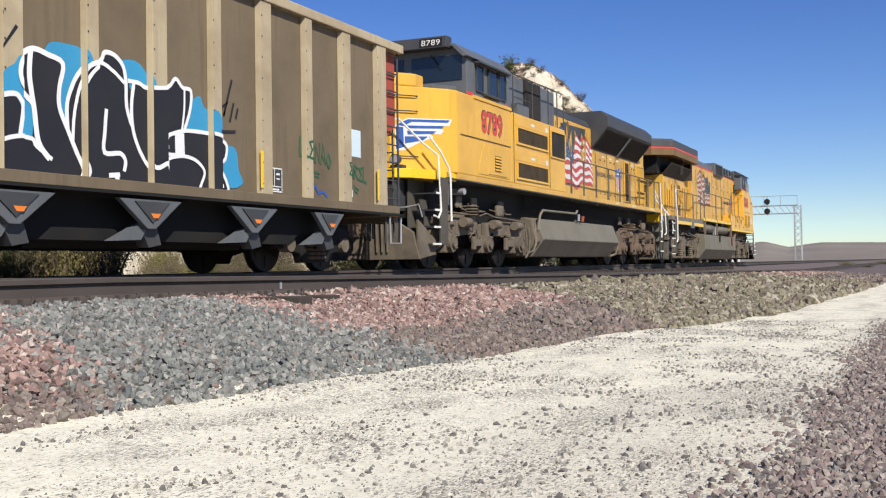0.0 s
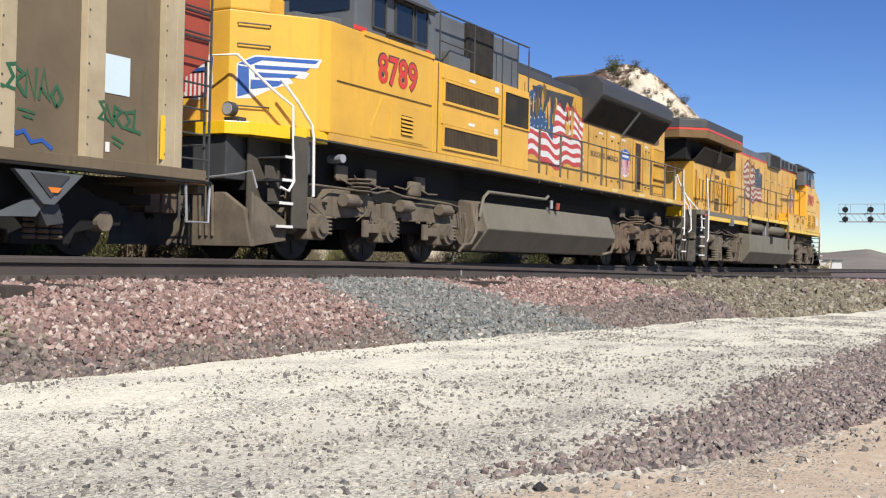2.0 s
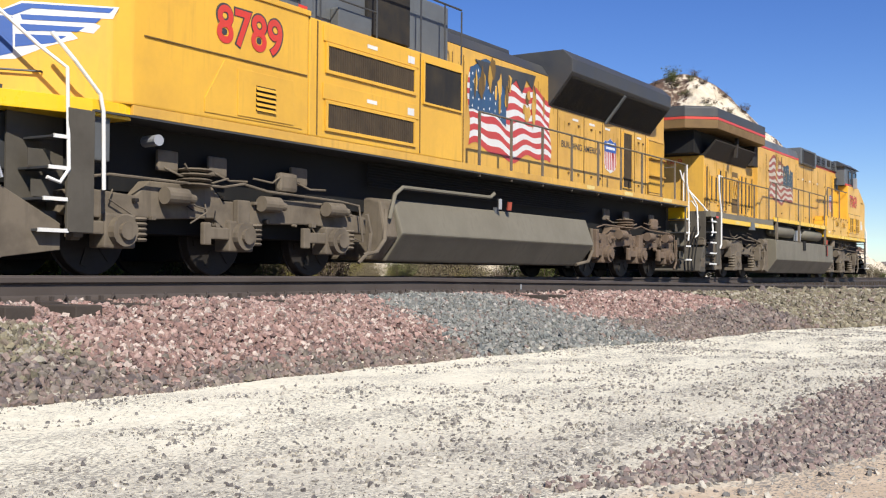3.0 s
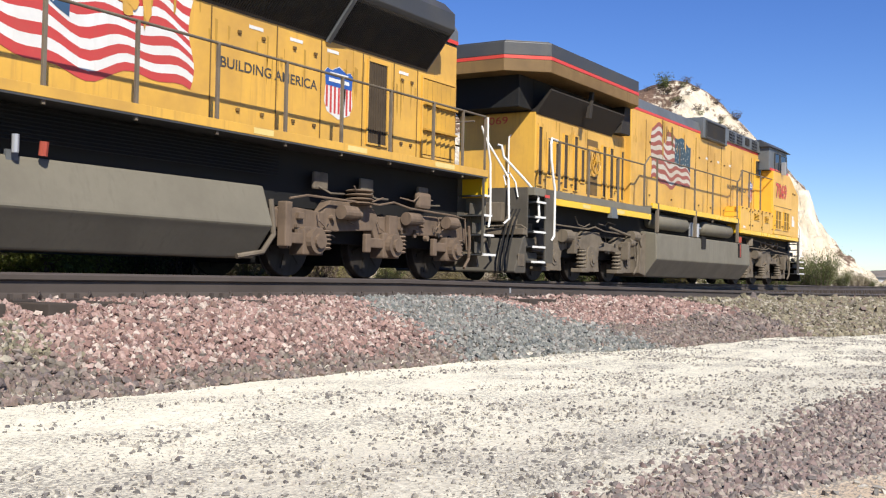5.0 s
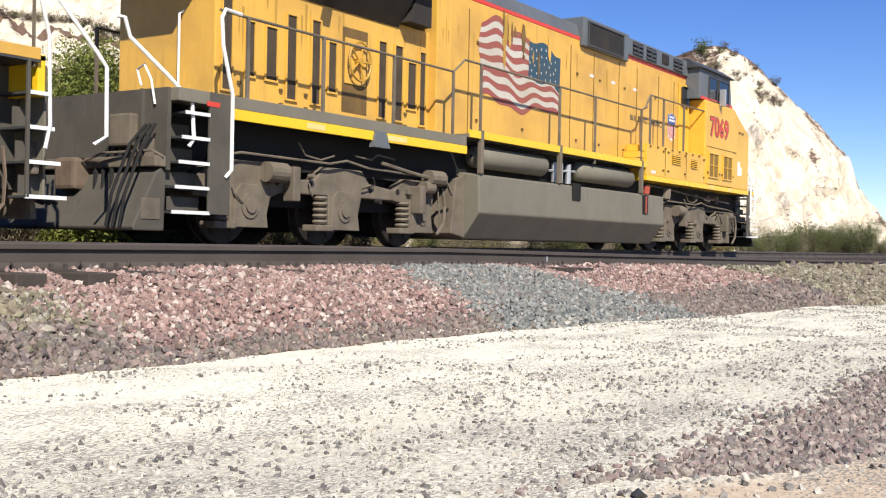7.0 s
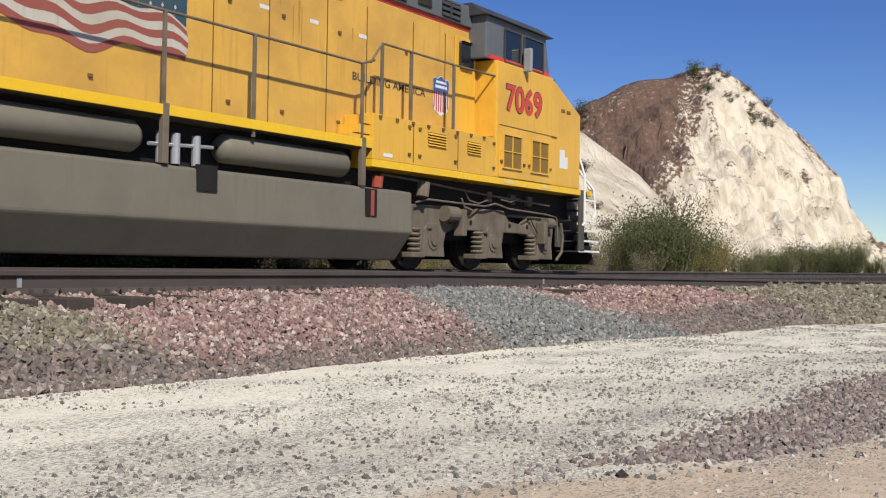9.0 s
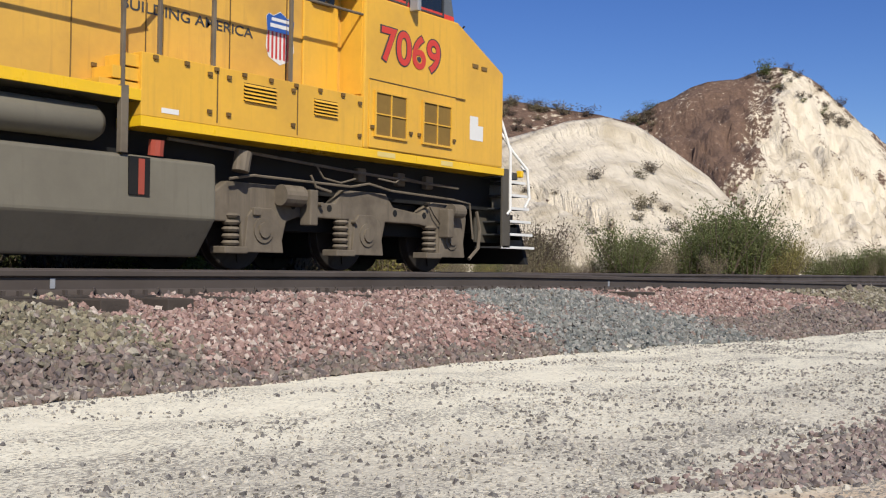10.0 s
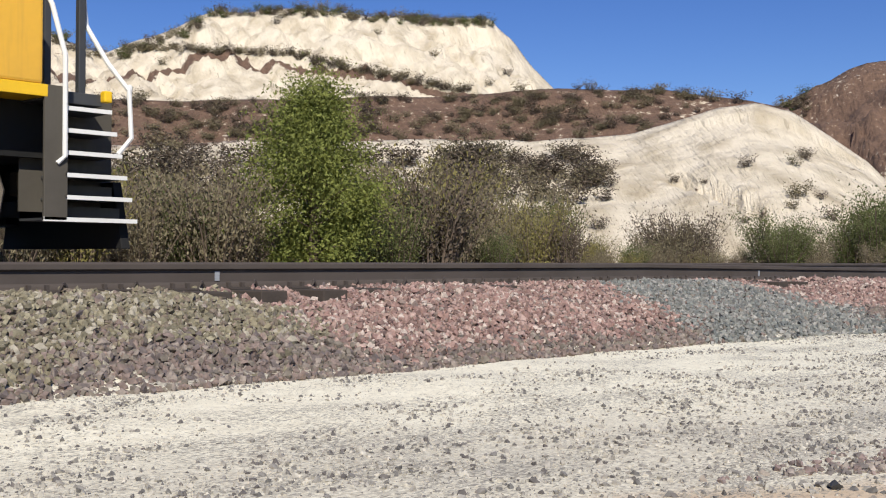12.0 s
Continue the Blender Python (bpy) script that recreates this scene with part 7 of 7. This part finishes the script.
def bushes():
    kinds = {"green": [bush_mesh(i, GREEN_BUSH, 0.034, 0.8, 7000) for i in (1, 2)], "dry": [bush_mesh(i, DRY_BUSH, 0.042, 1.6, 3400) for i in (3, 4, 5)],
             "yellow": [bush_mesh(i, YELLOW_BUSH, 0.04, 1.5, 3800) for i in (6, 7)], "dark": [bush_mesh(i, DARK_BUSH, 0.045, 0.8, 2400) for i in (8, 9)]}
    words = {"green": "leafy olive-green bush beside the track", "dry": "grey-brown dry brush beside the track", "yellow": "yellow-olive brush beside the track", "dark": "dark dry shrub on the pale slope"}
    rng = random.Random(12)

    def put(kind, a, d, h, z=None, wide=1.0):
        x, y = d * math.sin(radians(a)), d * math.cos(radians(a))
        stems, foliage = rng.choice(kinds[kind])
        o = new("bush", stems)
        new("foliage", foliage).parent = o
        o.location = (x, y, (land_z(x, y) if z is None else z) - 0.05)
        o.rotation_euler = (0, 0, rng.uniform(0, 6.28))
        s = max(0.35 * h, h - 0.013 * d) * rng.uniform(0.9, 1.1)
        o.scale = (s * wide, s * wide, s)
        tagged(o, words[kind], "bush", "trackside brush")

    # thick brush between the track and the bluff
    for i in range(170):
        a = 10 + 58 * (i + rng.random()) / 170
        y = rng.uniform(16.3, 21.0)
        d = y / math.cos(radians(a))
        if d > 46:
            d = rng.uniform(38, 46)
        e = 2.8 if a < 34 else 1.9 if a < 42 else 2.7 if a < 47 else 2.1 if a < 52 else 0.8
        k = rng.choices(("dry", "yellow", "green", "dark"), (0.55, 0.2, 0.12, 0.13))[0]
        put(k, a, d, (e + rng.uniform(-0.5, 0.4)) * d / 26, wide=0.9)
    # clumps before the bluff and the hill
    for a, d, h, k in ((58.2, 38, 3.1, "dark"), (57.4, 39, 2.7, "dry"), (59.0, 37, 1.7, "dry"), (63.2, 40, 3.0, "green"), (62.3, 41, 1.7, "dry"), (64.2, 40, 1.9, "dry"),
                       (67.8, 44, 4.6, "green"), (68.6, 45, 4.0, "green"), (67.0, 44, 3.2, "green"), (70.2, 47, 2.7, "yellow"), (71.3, 48, 2.5, "yellow"), (72.5, 50, 2.6, "green"), (73.6, 52, 2.4, "dry"),
                       (74.8, 54, 2.6, "green"), (75.8, 55, 2.9, "green"), (76.8, 56, 2.7, "green"), (77.8, 60, 2.3, "green"), (78.6, 64, 2.0, "dry"), (79.4, 70, 1.8, "green"), (53.2, 40, 2.0, "yellow"), (54.3, 40, 1.5, "dry"), (56.0, 38, 1.5, "yellow"), (60.3, 38, 0.8, "dry")):
        for j in range(4):
            put(k, a + rng.uniform(-0.9, 0.9), d + rng.uniform(-2, 2), h * rng.uniform(0.62, 0.98), wide=1.0)
    for i in range(16):
        put(rng.choice(("green", "dry")), 80 + 9 * rng.random(), rng.uniform(110, 190), rng.uniform(1.4, 2.4), z=-1.0, wide=1.8)
    # shrubs rooted in the slopes, joined
    dg = bpy.context.evaluated_depsgraph_get()
    dg.update()
    small = {k: [bush_mesh(20 + i, m, 0.11, 0.7, 420, "shrub") for i in range(3)] for k, m in (("dark", DARK_BUSH), ("dry", DRY_BUSH), ("green", GREEN_BUSH))}
    pool = {k: [] for k in small}

    def rooted(kinds_of, count, a0, a1, e0, e1, h0, h1, d0, d1, wide=1.4):
        for _ in range(count):
            kind, a, e, h = rng.choice(kinds_of), rng.uniform(a0, a1), rng.uniform(e0, e1), rng.uniform(h0, h1)
            w = Vector((math.sin(radians(a)) * math.cos(radians(e)), math.cos(radians(a)) * math.cos(radians(e)), math.sin(radians(e))))
            hit, p, n, _, ob, _ = scene.ray_cast(dg, w * 30, w)
            if not (hit and ob.name.startswith("hill") and d0 < p.length < d1):
                continue
            me, t = rng.choice(small[kind])[1], rng.uniform(0, 6.28)
            v = np.array([q.co for q in me.vertices])
            c, s = math.cos(t) * wide, math.sin(t) * wide
            v = np.stack([v[:, 0] * c - v[:, 1] * s, v[:, 0] * s + v[:, 1] * c, v[:, 2] - 0.12], 1) * h + np.array(p)
            pool[kind].append((v, [tuple(f.vertices) for f in me.polygons]))

    for i in range(22):
        a = 28 + 0.85 * i
        ledge = 10.5 - 0.19 * max(0, a - 36.6)
        rooted(("dark", "dry"), 5, a, a + 0.85, ledge - 0.13, ledge + 0.13, 0.6, 1.1, 98, 135)
    for i in range(24):
        a = 24 + i
        crest = lerp([(24, 11.1), (27.7, 10.2), (31.2, 11.6), (33.2, 12.7), (38.4, 12.9), (42.7, 12.6), (48, 12.4)], a)
        rooted(("dark", "dry", "green"), 7, a, a + 1, crest - 0.4, crest - 0.02, 0.6, 1.3, 98, 135)
    rooted(("dark", "dark", "dry"), 90, 27, 52, 2.6, 5.5, 0.7, 1.6, 40, 70, 1.6)
    rooted(("dark",), 7, 52, 62.5, 1.3, 6.3, 0.3, 0.8, 40, 70)
    rooted(("dark", "dry"), 45, 63.3, 68.3, 0.5, 5.4, 0.35, 0.9, 40, 70)
    rooted(("dry", "dark", "dry"), 620, 20, 63.5, 5.2, 8.9, 0.4, 1.0, 66, 96, 1.7)
    rooted(("dark", "dark", "dry"), 80, 45, 54, 2.8, 5.4, 0.6, 1.2, 40, 70, 1.6)
    rooted(("dark", "dry", "dark"), 26, 22, 51.5, 8.3, 13.2, 0.5, 1.2, 98, 135)
    rooted(("dark", "dry", "green"), 460, 60, 70, 2.7, 10.5, 0.6, 1.5, 100, 160, 1.6)
    rooted(("dark", "dark", "green"), 300, 68.5, 78.5, 0.8, 10.7, 0.5, 1.6, 100, 160)
    for k, got in pool.items():
        vs, fs, base = [], [], 0
        for v, f in got:
            vs.append(v)
            fs += [tuple(i + base for i in q) for q in f]
            base += len(v)
        me = bpy.data.meshes.new("hillside_brush")
        me.from_pydata(np.concatenate(vs).tolist(), [], fs)
        me.materials.append(small[k][0][1].materials[0])
        tagged(new("hillside_brush", me), {"dark": "dark dry shrubs dotted over the pale slopes", "dry": "grey-brown shrubs dotted over the slopes", "green": "olive shrubs dotted over the slopes"}[k], "brush", kind="stuff")


tree(12.68, 16.0, 3.9)
bushes()


# ---- motion ----
# seconds, and metres along the track
TRAIN = [(0.0, 0.00), (0.5, -2.61), (1.0, -5.25), (1.5, -7.90), (2.0, -10.50), (2.5, -13.13), (3.0, -15.76), (3.5, -18.36), 
         (3.7, -19.40), (5.3, -27.82), (5.5, -28.90), (6.0, -31.48), (6.5, -34.04), (7.0, -36.56), (7.5, -39.13), (7.7, -40.15), 
         (9.3, -48.62), (9.5, -49.72), (10.0, -52.31), (10.5, -54.86), (11.0, -57.50), (11.5, -60.06), (12.0, -62.63)]


def motions():
    for v in vehicles:
        x = v.location.x
        walk(v, [(t, pose(x + s, TRAIN_MID, TRAIN_Z)) for t, s in TRAIN])
    for wheel, r in WHEELS:
        x = wheel.location.x
        rows = []
        for i in range(121):
            t = i / 10
            s = float(np.interp(t, [a for a, _ in TRAIN], [b for _, b in TRAIN]))
            rows.append((t, pose(x, 0, r, 0, math.degrees(s / r), 0)))
        walk(wheel, rows)


motions()
